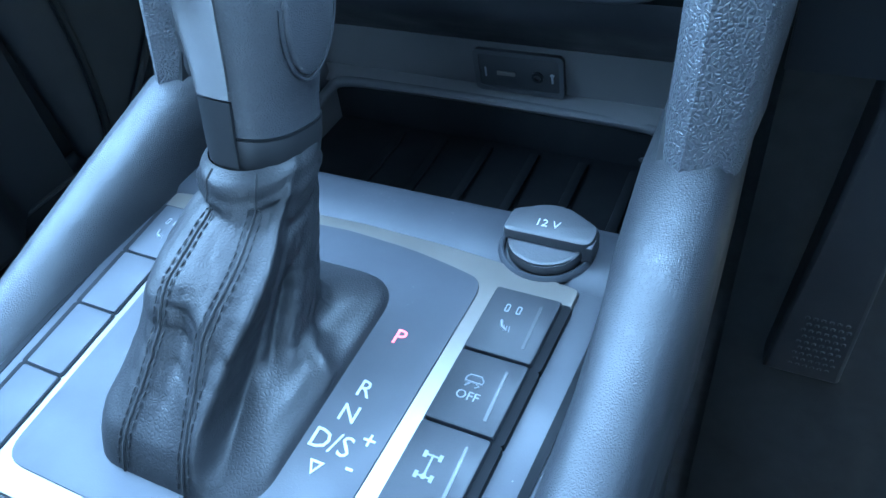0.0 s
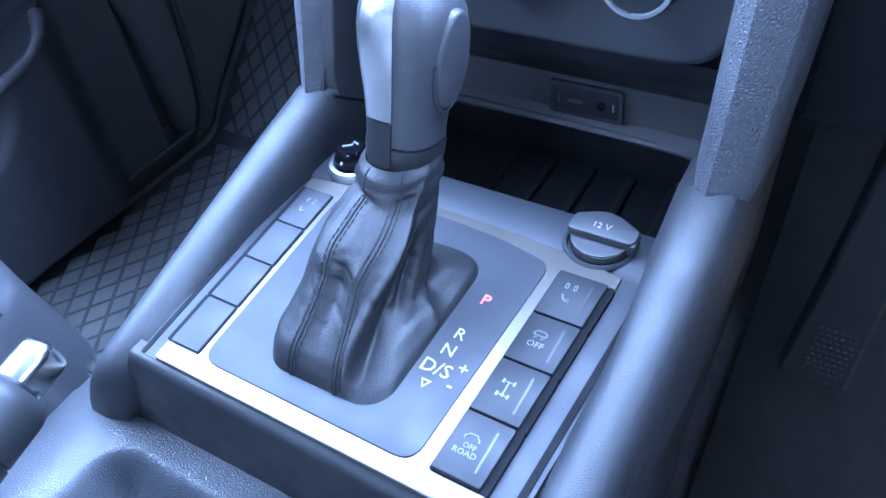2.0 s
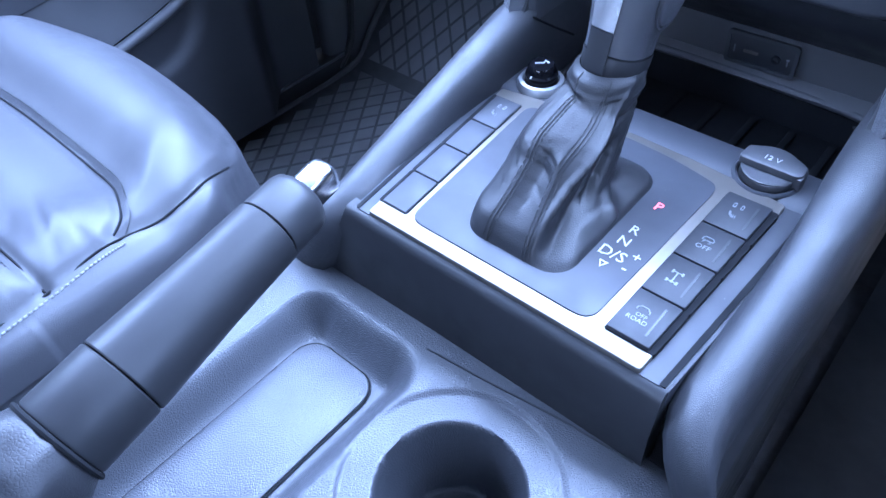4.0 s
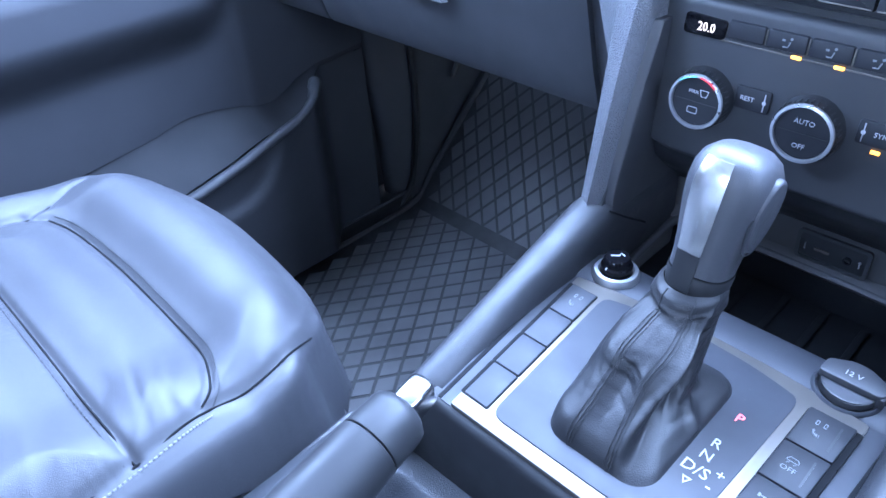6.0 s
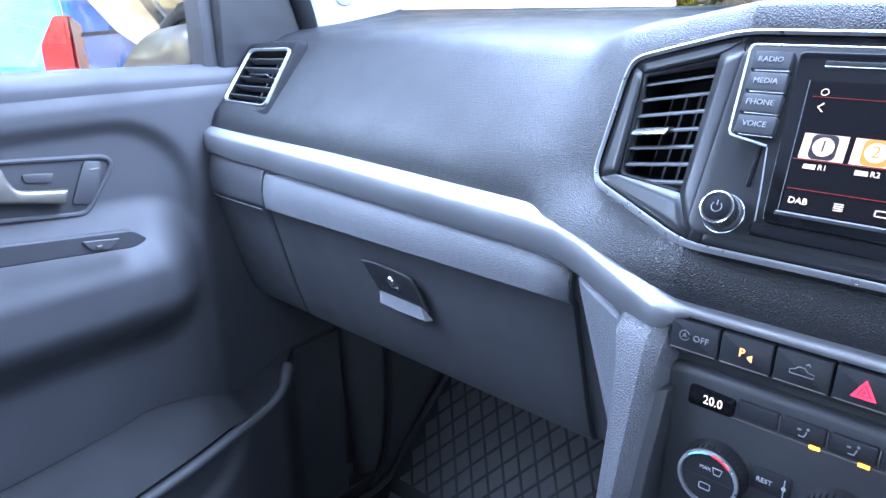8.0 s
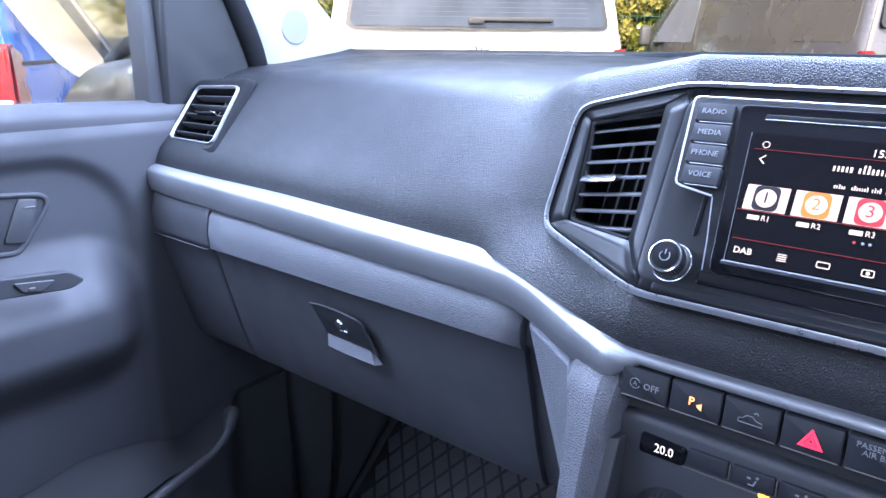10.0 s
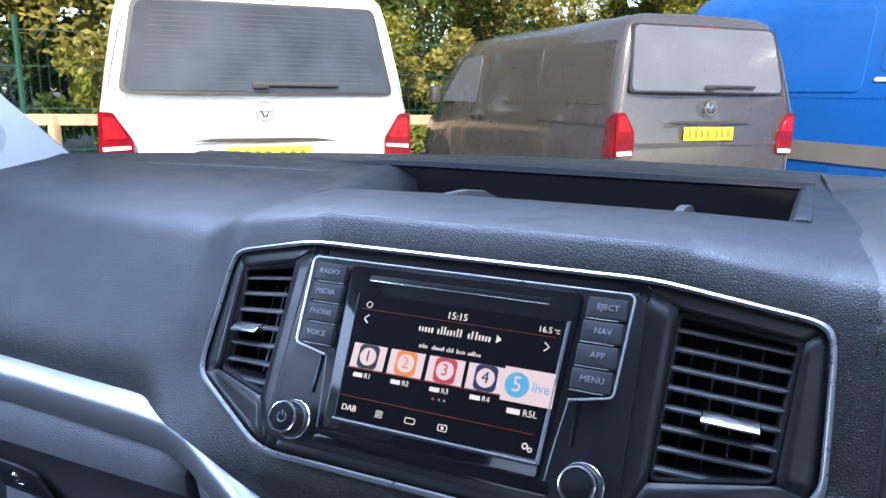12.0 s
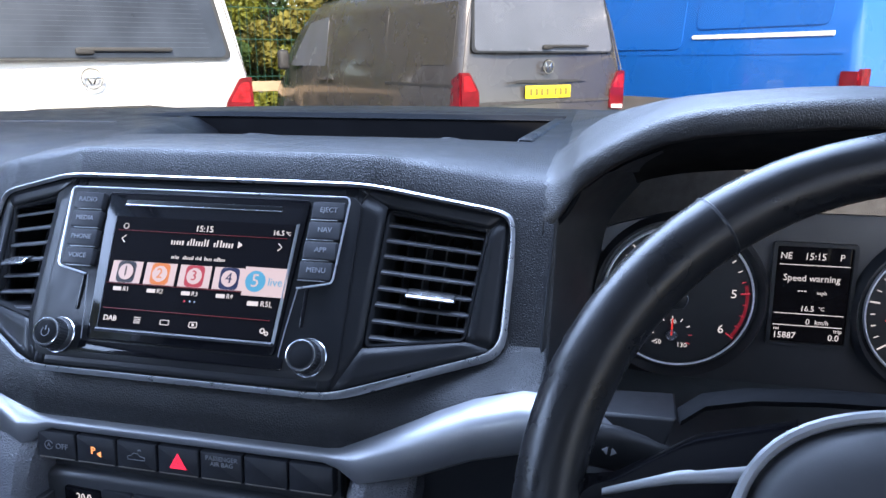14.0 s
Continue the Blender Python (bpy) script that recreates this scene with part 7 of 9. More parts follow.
# handle recess
bowl_o = [(0.02, 1.186), (0.214, 1.167), (0.221, 1.157), (0.187, 1.110), (0.178, 1.107), (0.02, 1.126)]
dx = axes((-0.742, 0, 0), (0, 1, 0), (0, 0, 1))
# Flat plate; its dark tone gives the bowl its shade.
part("handle_bowl", put(plate(rpoly(bowl_o, 0.010), 0.0022, 0.0008), dx @ T(0, 0, -0.0098)), WELL, door, "handle bowl, shade put into its colour")
part("bowl_edge", put(tube([(p[0], p[1], 0) for p in rpoly(bowl_o, 0.012) + rpoly(bowl_o, 0.012)[:1]], 0.0030, 8, False), dx @ T(0, 0, -0.0075)), DOOR, door, "rounded bowl edge")
lever_o = smooth_path([(0.040, 1.176, 0), (0.078, 1.171, 0), (0.094, 1.174, 0), (0.106, 1.172, 0), (0.110, 1.160, 0), (0.118, 1.148, 0), (0.135, 1.144, 0), (0.166, 1.1395, 0)], 4)
part("pull_lever", put(plate([(p.x, p.y) for p in lever_o] + [(0.162, 1.124), (0.115, 1.134), (0.080, 1.141), (0.040, 1.146)], 0.009, 0.0035, 3), dx @ T(0, 0, -0.003)), BRIGHT, door, "bright lever of the door handle", angle=60)
part("lever_hollow", put(plate(rpoly([(0.126, 1.162), (0.158, 1.158), (0.155, 1.148), (0.128, 1.152)], 0.004), 0.003, 0.001), dx @ T(0, 0, -0.0085)), HARD, door)
part("lock_button", put(plate(rpoly([(0.190, 1.166), (0.210, 1.162), (0.196, 1.116), (0.170, 1.120)], 0.005), 0.0035, 0.0012), dx @ T(0, 0, -0.0085)), HARD, door, "dark lock panel")
part("lock_mark", put(rbox(0.012, 0.002, 0.001, 0.0004), dx @ T(0.200, 1.155, -0.0048)), BRIGHT, door)
# window switch plate on the armrest
part("switch_plate", loft([[(-0.684 + d, y, z) for y, z in rpoly([(0.02, 1.116), (0.205, 1.0955), (0.221, 1.082), (0.205, 1.0755), (0.062, 1.0895), (0.02, 1.094)], 0.006)] for d in (-0.010, 0.001)]), WELL, door, "dark window switch plate", bevel=0.0015)
part("window_switch", loft([[(-0.684 + d, y, z) for y, z in rpoly([(0.150, 1.096), (0.190, 1.0905), (0.176, 1.0815), (0.158, 1.0845)], 0.003)] for d in (-0.004, 0.0035)]), HARD, door, bevel=0.001)
part("switch_mark", put(rbox(0.002, 0.006, 0.003, 0.0006), T(-0.680, 0.166, 1.087)), BRIGHT, door)
part("pocket_lip", tube(smooth_path([(-0.716, 0.405, 0.834), (-0.704, 0.394, 0.829), (-0.694, 0.382, 0.821), (-0.689, 0.366, 0.811), (-0.688, 0.345, 0.801), (-0.687, 0.29, 0.787), (-0.686, 0.242, 0.774), (-0.686, 0.160, 0.757), (-0.686, 0.05, 0.745), (-0.686, -0.3, 0.735)]), [0.010] * 6 + [0.0085] * 6 + [0.0065] * 12 + [0.0075] * 31, 10), DOORSOFT, door, "rounded pocket lip")
ddoor = thing("driver_door", (0.77, 0.0, 0.55), "dark grey driver's door", "car door")
part("skin", slab(0.742, 0.86, -0.45, 0.60, 0.545, 1.25, 0.02), DOOR, ddoor)
for sx in (-1, 1):
    q = thing("rear_door", (sx * 0.77, -1.0, 0.55), "dark grey rear door", "car door")
    part("skin", slab(sx * 0.80 - 0.06, sx * 0.80 + 0.06, -1.42, -0.46, 0.50, 1.25, 0.02), DOOR, q)
    # Unseen opaque pane, added to keep direct sun out of the cab.
    part("glass", slab(sx * 0.80 - 0.004, sx * 0.80 + 0.004, -1.42, -0.50, 1.25, 1.78, 0), TINT, q, "added opaque rear pane, out of view, that blocks the sun")
mir = thing("door_mirror", (-0.93, 0.44, 1.2), "pale beige door mirror with a black cap edge", "door mirror")
shell_o = smooth_path([(-1.150, 1.221, 0), (-1.120, 1.216, 0), (-1.03, 1.218, 0), (-0.90, 1.224, 0), (-0.885, 1.27, 0), (-0.90, 1.302, 0), (-0.967, 1.300, 0), (-1.032, 1.287, 0), (-1.094, 1.256, 0)], 4)
part("shell", loft([[(p.x + (-1.0 - p.x) * k, y, p.y + (1.26 - p.y) * k) for p in shell_o] for y, k in ((0.40, 0.35), (0.415, 0.10), (0.44, 0.0), (0.47, 0.0), (0.52, 0.06), (0.56, 0.35))]), PALE_PAINT, mir, "pale beige mirror shell", angle=70)
part("cap_edge", tube(smooth_path([(-1.085, 0.455, 1.262), (-1.045, 0.455, 1.293), (-0.98, 0.455, 1.318), (-0.90, 0.455, 1.325)]), [0.004] * 6 + [0.010] * 6 + [0.014] * 7, 10), TRIMBLACK, mir, "black cap edge")
head_o = [(-1.52, 1.440), (-1.474, 1.399), (-1.371, 1.336), (-1.273, 1.286), (-1.149, 1.248), (-1.097, 1.243), (-1.032, 1.289), (-0.960, 1.325), (-0.935, 1.39), (-1.00, 1.47), (-1.40, 1.52)]
head_r = rpoly(head_o, 0.015, 4)
part("mirror_head", loft([[(x + (-1.15 - x) * k, y, z + (1.38 - z) * k) for x, z in head_r] for y, k in ((0.478, 0.03), (0.474, 0.0), (0.49, -0.02), (0.53, 0.02), (0.57, 0.15), (0.60, 0.40))]), PALE_PAINT, mir, "pale beige mirror head", angle=60)
part("glass_gasket", put(plate(rpoly([(-1.285, 1.425), (-1.074, 1.284), (-0.965, 1.330), (-0.945, 1.388), (-1.02, 1.455)], 0.02, 4), 0.006, 0.002), axes((0, 0.4735, 0), (1, 0, 0), (0, 0, 1))), TRIMBLACK, mir, "black gasket")
part("mirror_glass", put(plate(rpoly([(-1.200, 1.414), (-1.050, 1.304), (-0.975, 1.338), (-0.960, 1.385), (-1.03, 1.444)], 0.015, 4), 0.002), axes((0, 0.4670, 0), (1, 0, 0), (0, 0, 1))), MIRROR, mir, "mirror glass")
part("glass_edge", tube([(-1.200, 0.4645, 1.412), (-1.050, 0.4645, 1.305)], 0.0035, 8), PALE_PAINT, mir, "pale edge of the mirror glass")
part("foot", slab(-0.90, -0.80, 0.42, 0.47, 1.20, 1.25, 0.012), DARK, mir)

# ---- side vent of the dash ----
sv = thing("air_vent", (-0.695, 0.37, 1.205), "trapezoid black air vent with a pale outline at the dash end", "air vent", "air vents")
vtl, vtr, vbr, vbl = SIDE_VENT
nv = (vbr - vbl).cross(vtl - vbl).normalized()
if nv.y > 0:
    nv = -nv
vtl, vtr, vbr, vbl = (p + nv * 0.007 for p in (vtl, vtr, vbr, vbl))


def vq(u, v, w=0.0):
    return (vbl * (1 - u) + vbr * u) * (1 - v) + (vtl * (1 - u) + vtr * u) * v + nv * w


def vring(m, w):
    pts = rpoly([(m, m * 1.3), (1 - m, m * 1.3), (1 - m, 1 - m * 1.3), (m, 1 - m * 1.3)], 0.10, 4)
    return [vq(u, v, w) for u, v in pts]


part("outline", loft([vring(0.006, -0.001), vring(0.010, 0.0030), vring(0.022, 0.0030), vring(0.034, 0.0)], caps=False), SILVER, sv, "pale metal outline", angle=60)
part("surround", loft([vring(-0.13, -0.009), vring(-0.10, -0.0005), vring(-0.06, 0.001), vring(0.0, -0.0005)], caps=False), MATTE, sv, "black surround", angle=60)
# Shade inside this vent comes from the black colour too.
part("well", loft([vring(0.034, 0.0), vring(0.05, -0.05)], caps=False), MATTE, sv, "side vent well, blackened for its shade")
part("back", loft([vring(0.05, -0.05), vring(0.05, -0.052)]), MATTE, sv)
for k in range(5):
    v = 0.16 + 0.165 * k
    part("slat", loft([[vq(u, v, -0.002) + Vector((0, 0, 0.0011)), vq(u, v, -0.001), vq(u, v, -0.002) - Vector((0, 0, 0.0011)), vq(u, v, -0.012) - Vector((0, 0, 0.0008)), vq(u, v, -0.012) + Vector((0, 0, 0.0008))] for u in (0.05, 0.95)]), HARD, sv)
part("tab", loft([[vq(u, 0.50, 0.001) + Vector((0, 0, 0.002)), vq(u, 0.50, 0.006), vq(u, 0.50, 0.001) - Vector((0, 0, 0.002)), vq(u, 0.50, -0.006)] for u in (0.34, 0.78)]), CHROME, sv, "chrome adjuster tab", bevel=0.0006)
part("vane", loft([[vq(u, v, -0.012), vq(u + 0.03, v, -0.012), vq(u + 0.03, v, -0.02), vq(u, v, -0.02)] for u, v in ((0.52, 0.08), (0.60, 0.92))]), HARD, sv)

# ---- instrument binnacle ----
binn = thing("instrument_binnacle", (0.43, 0.45, 1.13), "dark grey hooded instrument binnacle", "instrument hood")
XB = 0.431
CREST = [(0.236, 1.3020), (0.2466, 1.3100), (0.255, 1.3165), (0.265, 1.3240), (0.275, 1.3310), (0.285, 1.3370), (0.295, 1.3430), (0.305, 1.3485), (0.315, 1.3520), (0.33, 1.3560), (0.36, 1.3600), (0.40, 1.3630), (0.431, 1.3640)]
BACK_UP = [(0.236, 0.008), (0.255, 0.0105), (0.275, 0.0110), (0.285, 0.0095), (0.295, 0.0070), (0.305, 0.0045), (0.33, 0.0030), (0.431, 0.0025)]
LIP_Y = [(0.225, 0.4130), (0.245, 0.4040), (0.262, 0.3950), (0.28, 0.386), (0.30, 0.375), (0.32, 0.366), (0.36, 0.356), (0.431, 0.354)]


def hood(shaded_side):
    """Padded hood that grows out of the dash pad on both sides of the dials."""
    rows = []
    for k in range(73):
        u = 0.236 + (XB - 0.236) * (1 - abs(k - 36) / 36) ** 1.3
        x = u if k <= 36 else 2 * XB - u
        z, yl, up = (lerp_rows(p, u)[0] for p in (CREST, LIP_Y, BACK_UP))
        fy = far_y(min(x, 0.74))
        h = 0.0102 + 0.0045 * sstep(0.290, 0.250, u)
        r = [(x, yl + 0.085, z - h - 0.034), (x, yl + 0.040, z - h - 0.010), (x, yl + 0.010, z - h - 0.002), (x, yl + 0.0025, z - h), (x, yl + 0.0002, z - h * 0.85), (x, yl - 0.0008, z - h * 0.22), (x, yl + 0.0012, z - h * 0.04), (x, yl + 0.006, z + up * 0.05), (x, yl + 0.065, z + up * 0.92), (x, yl + 0.085, z + up),
             (x, yl + 0.15, z + up - 0.006), (x, yl + 0.28, 1.316 + (z - 1.316) * 0.45), (x, 0.86, 1.3175), (x, min(fy, 0.93), 1.316)]
        # near the pad the section sinks into the pad's own
        t = min(1.0, max(0.0, (u - 0.236) / 0.024))
        own = ((0.470, 1.256), (0.430, 1.264), (0.405, 1.2685), (0.3965, 1.2705), (0.4020, 1.2830), (0.4095, 1.2960), (0.4130, 1.3013), (0.4190, 1.3055), (0.462, 1.3085), (0.500, 1.3095), (0.560, 1.3105))
        r = [(x, y + (p[1] - y) * t, z + (p[2] - z) * t) for (y, z), p in zip(own, r)] + r[11:]
        rows.append(r[:4] if shaded_side else r[3:])
    return loft(rows, closed=False)


part("hood", hood(False), LIT_HOODPAD, binn, "grained padded hood", angle=70, solid=0.004)
# Underside is split off and coloured black to hold the hood's shade.
part("shaded_hood_underside", hood(True), MATTE, binn, "underside of the hood, blackened for its shade", angle=70, solid=0.003)
# inner cheeks and floor round the dials; the front edge follows the pad's face
inner = rpoly([(0.262, 1.272), (0.30, 1.318), (0.36, 1.343), (0.431, 1.350), (0.502, 1.343), (0.562, 1.318), (0.60, 1.272), (0.612, 1.165), (0.59, 1.135), (0.272, 1.135), (0.250, 1.165)], 0.015, 4)
outer = rpoly([(0.2425, 1.288), (0.285, 1.322), (0.35, 1.348), (0.431, 1.355), (0.512, 1.348), (0.577, 1.322), (0.6195, 1.288), (0.624, 1.17), (0.60, 1.128), (0.262, 1.128), (0.238, 1.17)], 0.012, 4)


def cheek_y(z):
    return min(0.402, 0.358 + (z - 1.203) * 0.52) if z < 1.315 else 0.392


part("cheek", loft([[(x, cheek_y(z) + 0.004, z) for x, z in outer], [(x + (XB - x) * 0.012, cheek_y(z) - 0.0015, z) for x, z in outer], [(x + (XB - x) * 0.03, cheek_y(z) + 0.004, z) for x, z in outer],
                    [(x + (XB - x) * 0.10, 0.462, 1.215 + (z - 1.215) * 0.94) for x, z in inner]], caps=False), DARK, binn, "dark inner cheek", angle=50)
part("lower_shroud", loft([[(x, 0.335, 1.122), (x, 0.345, 1.130), (x, 0.36, 1.124), (x, 0.38, 1.118), (x, 0.44, 1.115), (x, 0.44, 1.09), (x, 0.335, 1.09)] for x in (0.24, 0.36, 0.50, 0.63)]), DARK, binn)
part("dial_sill", loft([[(x, 0.350, z - 0.012), (x, 0.347, z - 0.004), (x, 0.352, z), (x, 0.44, z - 0.006), (x, 0.44, z - 0.03)] for x, z in ((0.255, 1.142), (0.29, 1.130), (0.33, 1.128), (0.37, 1.136), (0.431, 1.142), (0.492, 1.136), (0.53, 1.128), (0.61, 1.142))]), DARK, binn, "black moulded sill under the dials", angle=60)

clus = thing("instrument_cluster", (XB, 0.46, 1.14), "instrument cluster with two round dials and a small lit display", "instrument cluster")
CF = axes((XB - 0.004, 0.462, 1.212), (1, 0, 0), (0, 0.02, 1)) @ Matrix.Scale(0.91, 4)
part("face_plate", put(plate(rpoly([(-0.172, 0.055), (-0.10, 0.075), (0.10, 0.075), (0.172, 0.055), (0.175, -0.062), (0.12, -0.072), (-0.12, -0.072), (-0.175, -0.062)], 0.02), 0.004, 0.001), CF @ T(0, 0, -0.004)), CLIMATE, clus, "dark grey face plate")
for s in (-1, 1):
    u = s * 0.1015
    d = part("dial", put(lathe([(0, 0.0), (0.058, 0.0), (0.059, 0.0015)], 64), CF @ T(u, 0, 0.0008)), DIAL, clus, "black round dial")
    part("dial_ring", put(lathe([(0.0588, 0.0), (0.0594, 0.0030), (0.0604, 0.0030), (0.0612, 0.0)], 64), CF @ T(u, 0, 0.0008)), PALE_RING, d, "ring whitened for its chrome reflection")
    part("dial_well", put(lathe([(0.064, 0.0), (0.068, 0.010), (0.072, 0.0)], 64), CF @ T(u, 0, 0.0)), DARK, d)
    for k in range(25):
        a = radians(215 - 250 * k / 24)
        major = k % 4 == 0
        mt = S_RED if (s < 0 and k > 18) else S_WHITE
        part("tick", put(rbox(0.0075 if major else 0.0035, 0.0012 if major else 0.0008, 0.0004, 0), CF @ T(u, 0, 0.0016) @ pose(0, 0, 0, 0, 0, math.degrees(a)) @ T(0.0538, 0, 0)), mt, d)
        if major and s < 0:
            part("numeral", put(lettering(str(k // 4), 0.0105, 0.0001), CF @ T(u + 0.0450 * math.cos(a), 0.0450 * math.sin(a), 0.0016)), S_WHITE, d)
    if s < 0:
        part("red_band", put(loft([[(r * math.cos(radians(a)), r * math.sin(radians(a)), z) for r, z in ((0.0540, 0), (0.0540, 0.0003), (0.0565, 0.0003), (0.0565, 0))] for a in range(-34, 18, 4)]), CF @ T(u, 0, 0.0012)), S_BAND, d, "red band")
    part("needle", put(loft([[(r, -w, 0), (r, -w, 0.0010), (r, w, 0.0010), (r, w, 0)] for r, w in ((-0.006, 0.0016), (0.046, 0.0006))]), CF @ T(u, 0, 0.0050) @ pose(0, 0, 0, 0, 0, 189)), NEEDLE, d, "red needle")
    part("hub", put(lathe([(0.0085, 0), (0.0085, 0.0050), (0.0070, 0.0060), (0, 0.0060)], 28), CF @ T(u, 0, 0.0020)), DARK, d)
    part("hub_ring", put(lathe([(0.0088, 0.0), (0.0088, 0.0008), (0.0080, 0.0010), (0.0080, 0.0)], 28), CF @ T(u, 0, 0.0075)), CHROME, d)
    g = CF @ T(u - 0.002, -0.0340, 0.0016)
    for k in range(9):
        a = radians(205 - 230 * k / 8)
        part("tick", put(rbox(0.0030, 0.0008, 0.0003, 0), g @ pose(0, 0, 0, 0, 0, math.degrees(a)) @ T(0.0155, 0, 0)), S_WHITE if k < 7 else S_RED, d)
    part("small_needle", put(rbox(0.0012, 0.0150, 0.0006, 0), g @ T(0, 0.0075, 0.001)), NEEDLE, d)
    part("small_hub", put(lathe([(0.0048, 0), (0.0048, 0.0016), (0.0038, 0.0018), (0.0036, 0.0008), (0, 0.0008)], 20), g), CHROME, d)
    if s < 0:
        for wd, dv in (("1/min", -0.0120), ("x 1000", -0.0165)):
            part("unit_word", put(lettering(wd, 0.0044, 0.0001), CF @ T(u - 0.0300, dv, 0.0016)), S_WHITE, d)
        part("warning_light", put(merged(rbox(0.0075, 0.0030, 0.0002, 0), put(rbox(0.0040, 0.0030, 0.0002, 0), T(0.0, 0.0036, 0))), CF @ T(u - 0.0095, 0.012, 0.0016)), S_RED, d, "lit red warning light")
        part("numeral", put(lettering("50", 0.0058, 0.0001), g @ T(-0.0105, -0.0070, 0)), S_WHITE, d)
        part("numeral", put(lettering("90", 0.0052, 0.0001), g @ T(0.0008, 0.0120, 0)), S_WHITE, d)
        part("numeral", put(lettering("130", 0.0058, 0.0001), g @ T(0.0090, -0.0085, 0)), S_WHITE, d)
dspl = part("display", put(plate(rpoly([(-0.0280, 0.0480), (0.0280, 0.0480), (0.0300, -0.0330), (-0.0265, -0.0330)], 0.002), 0.001, 0.0003), CF @ T(0, 0.001, 0.0006)), S_BLACK, clus, "lit dark trip display")
part("display_frame", put(ring_plate(rpoly([(-0.0310, 0.0510), (0.0310, 0.0510), (0.0330, -0.0360), (-0.0295, -0.0360)], 0.003, 3), rpoly([(-0.0280, 0.0480), (0.0280, 0.0480), (0.0300, -0.0330), (-0.0265, -0.0330)], 0.002, 3), 0.004), CF @ T(0, 0.001, 0)), DARK, clus)
for txt, sz, u, v in (("NE", 0.0075, -0.0205, 0.0395), ("15:15", 0.0080, 0.0010, 0.0395), ("P", 0.0075, 0.0205, 0.0395), ("Speed warning", 0.0078, 0.0, 0.0215), ("---", 0.0080, -0.006, 0.0115), ("mph", 0.0045, 0.009, 0.0098), ("16.5", 0.0068, -0.0005, -0.0040), ("°C", 0.0045, 0.0100, -0.0036), ("0", 0.0072, 0.0010, -0.0150),
                     ("km/h", 0.0056, 0.0115, -0.0152), ("mi", 0.0048, -0.0220, -0.0215), ("15887", 0.0076, -0.0155, -0.0275), ("trip", 0.0048, 0.0240, -0.0215), ("0.0", 0.0076, 0.0215, -0.0275)):
    part("reading", put(lettering(txt, sz, 0.0001, squeeze=0.92), CF @ T(u, v + 0.001, 0.0018)), S_WHITE, dspl)
for v in (0.0325, -0.0085, -0.0185):
    part("rule", put(rbox(0.052, 0.0006, 0.0002, 0), CF @ T(0.001, v + 0.001, 0.0017)), S_WHITE, dspl)

# ---- steering wheel ----
whl = thing("steering_wheel", (0.432, 0.19, 1.0), "black leather steering wheel with satin silver spokes", "steering wheel")
WT = radians(27)
WF = axes((0.432, 0.192, 1.190), (1, 0, 0), (0, math.sin(WT), math.cos(WT)))      # z towards the driver
WR = 0.174


def rim():
    rings = []
    for k in range(97):
        a = 2 * math.pi * k / 96
        c = Vector((WR * math.cos(a), WR * math.sin(a), 0))
        er = Vector((math.cos(a), math.sin(a), 0))
        fat = 1.0 + 0.10 * max(0, math.cos(2 * (a - radians(150)))) 
        rings.append([c + er * 0.0142 * fat * math.cos(q) + Vector((0, 0, 0.0142 * fat)) * math.sin(q) for q in [2 * math.pi * i / 20 for i in range(20)]])
    return loft(rings, caps=False)


part("rim", put(rim(), WF), WHEEL, whl, "black leather rim", angle=80)
for a in (127, 53):
    ar = radians(a)
    c = Vector((WR * math.cos(ar), WR * math.sin(ar), 0))
    er = Vector((math.cos(ar), math.sin(ar), 0))
    part("rim_seam", put(tube([c + er * 0.0147 * math.cos(q) + Vector((0, 0, 0.0147)) * math.sin(q) for q in [2 * math.pi * i / 24 for i in range(25)]], 0.0010, 5, False), WF), DARK, whl)
part("airbag_cover", put(loft([knob_ring(z, wx, wy, 0, -0.012, 48, 3.0) for z, wx, wy in ((-0.02, 0.096, 0.071), (0.008, 0.098, 0.073), (0.022, 0.091, 0.067), (0.030, 0.070, 0.050), (0.033, 0.035, 0.024))]), WF), GRIP, whl, "dark grey airbag cover", angle=70)
part("cover_outline", put(tube([(0.0995 * math.copysign(abs(math.cos(q)) ** (2 / 3.0), math.cos(q)), -0.012 + 0.0745 * math.copysign(abs(math.sin(q)) ** (2 / 3.0), math.sin(q)), 0.012) for q in [2 * math.pi * i / 60 for i in range(61)]], 0.0026, 8, False), WF), SILVER, whl, "bright outline of the cover")
for s in (-1, 1):
    sp = part("spoke", put(loft([[(s * u, v + h, w), (s * u, v + h * 0.5, w + 0.010), (s * u, v - h * 0.5, w + 0.010), (s * u, v - h, w), (s * u, v - h * 0.6, w - 0.012), (s * u, v + h * 0.6, w - 0.012)] for u, v, h, w in ((0.070, 0.024, 0.032, -0.004), (0.11, 0.018, 0.028, -0.003), (0.145, 0.006, 0.020, -0.002), (0.168, 0.000, 0.022, -0.003))]), WF), PIANO, whl, "gloss black spoke", angle=60)
    part("spoke_inlay", put(loft([[(s * u, v + h, w), (s * u, v + 0.4 * h, w + 0.0020), (s * u, v - 0.4 * h, w + 0.0020), (s * u, v - h, w)] for u, v, h, w in ((0.085, 0.033, 0.0040, 0.0060), (0.12, 0.027, 0.0030, 0.0065), (0.150, 0.018, 0.0015, 0.0070))]), WF), SILVER, sp, "satin silver spoke inlay", angle=60)
part("lower_spoke", put(loft([[(x, -0.07, 0.0), (x, -0.07, 0.012), (x * 0.9, -0.165, 0.008), (x * 0.9, -0.165, -0.006)] for x in (-0.03, 0.03)]), WF), SILVER, whl, "satin silver lower spoke")
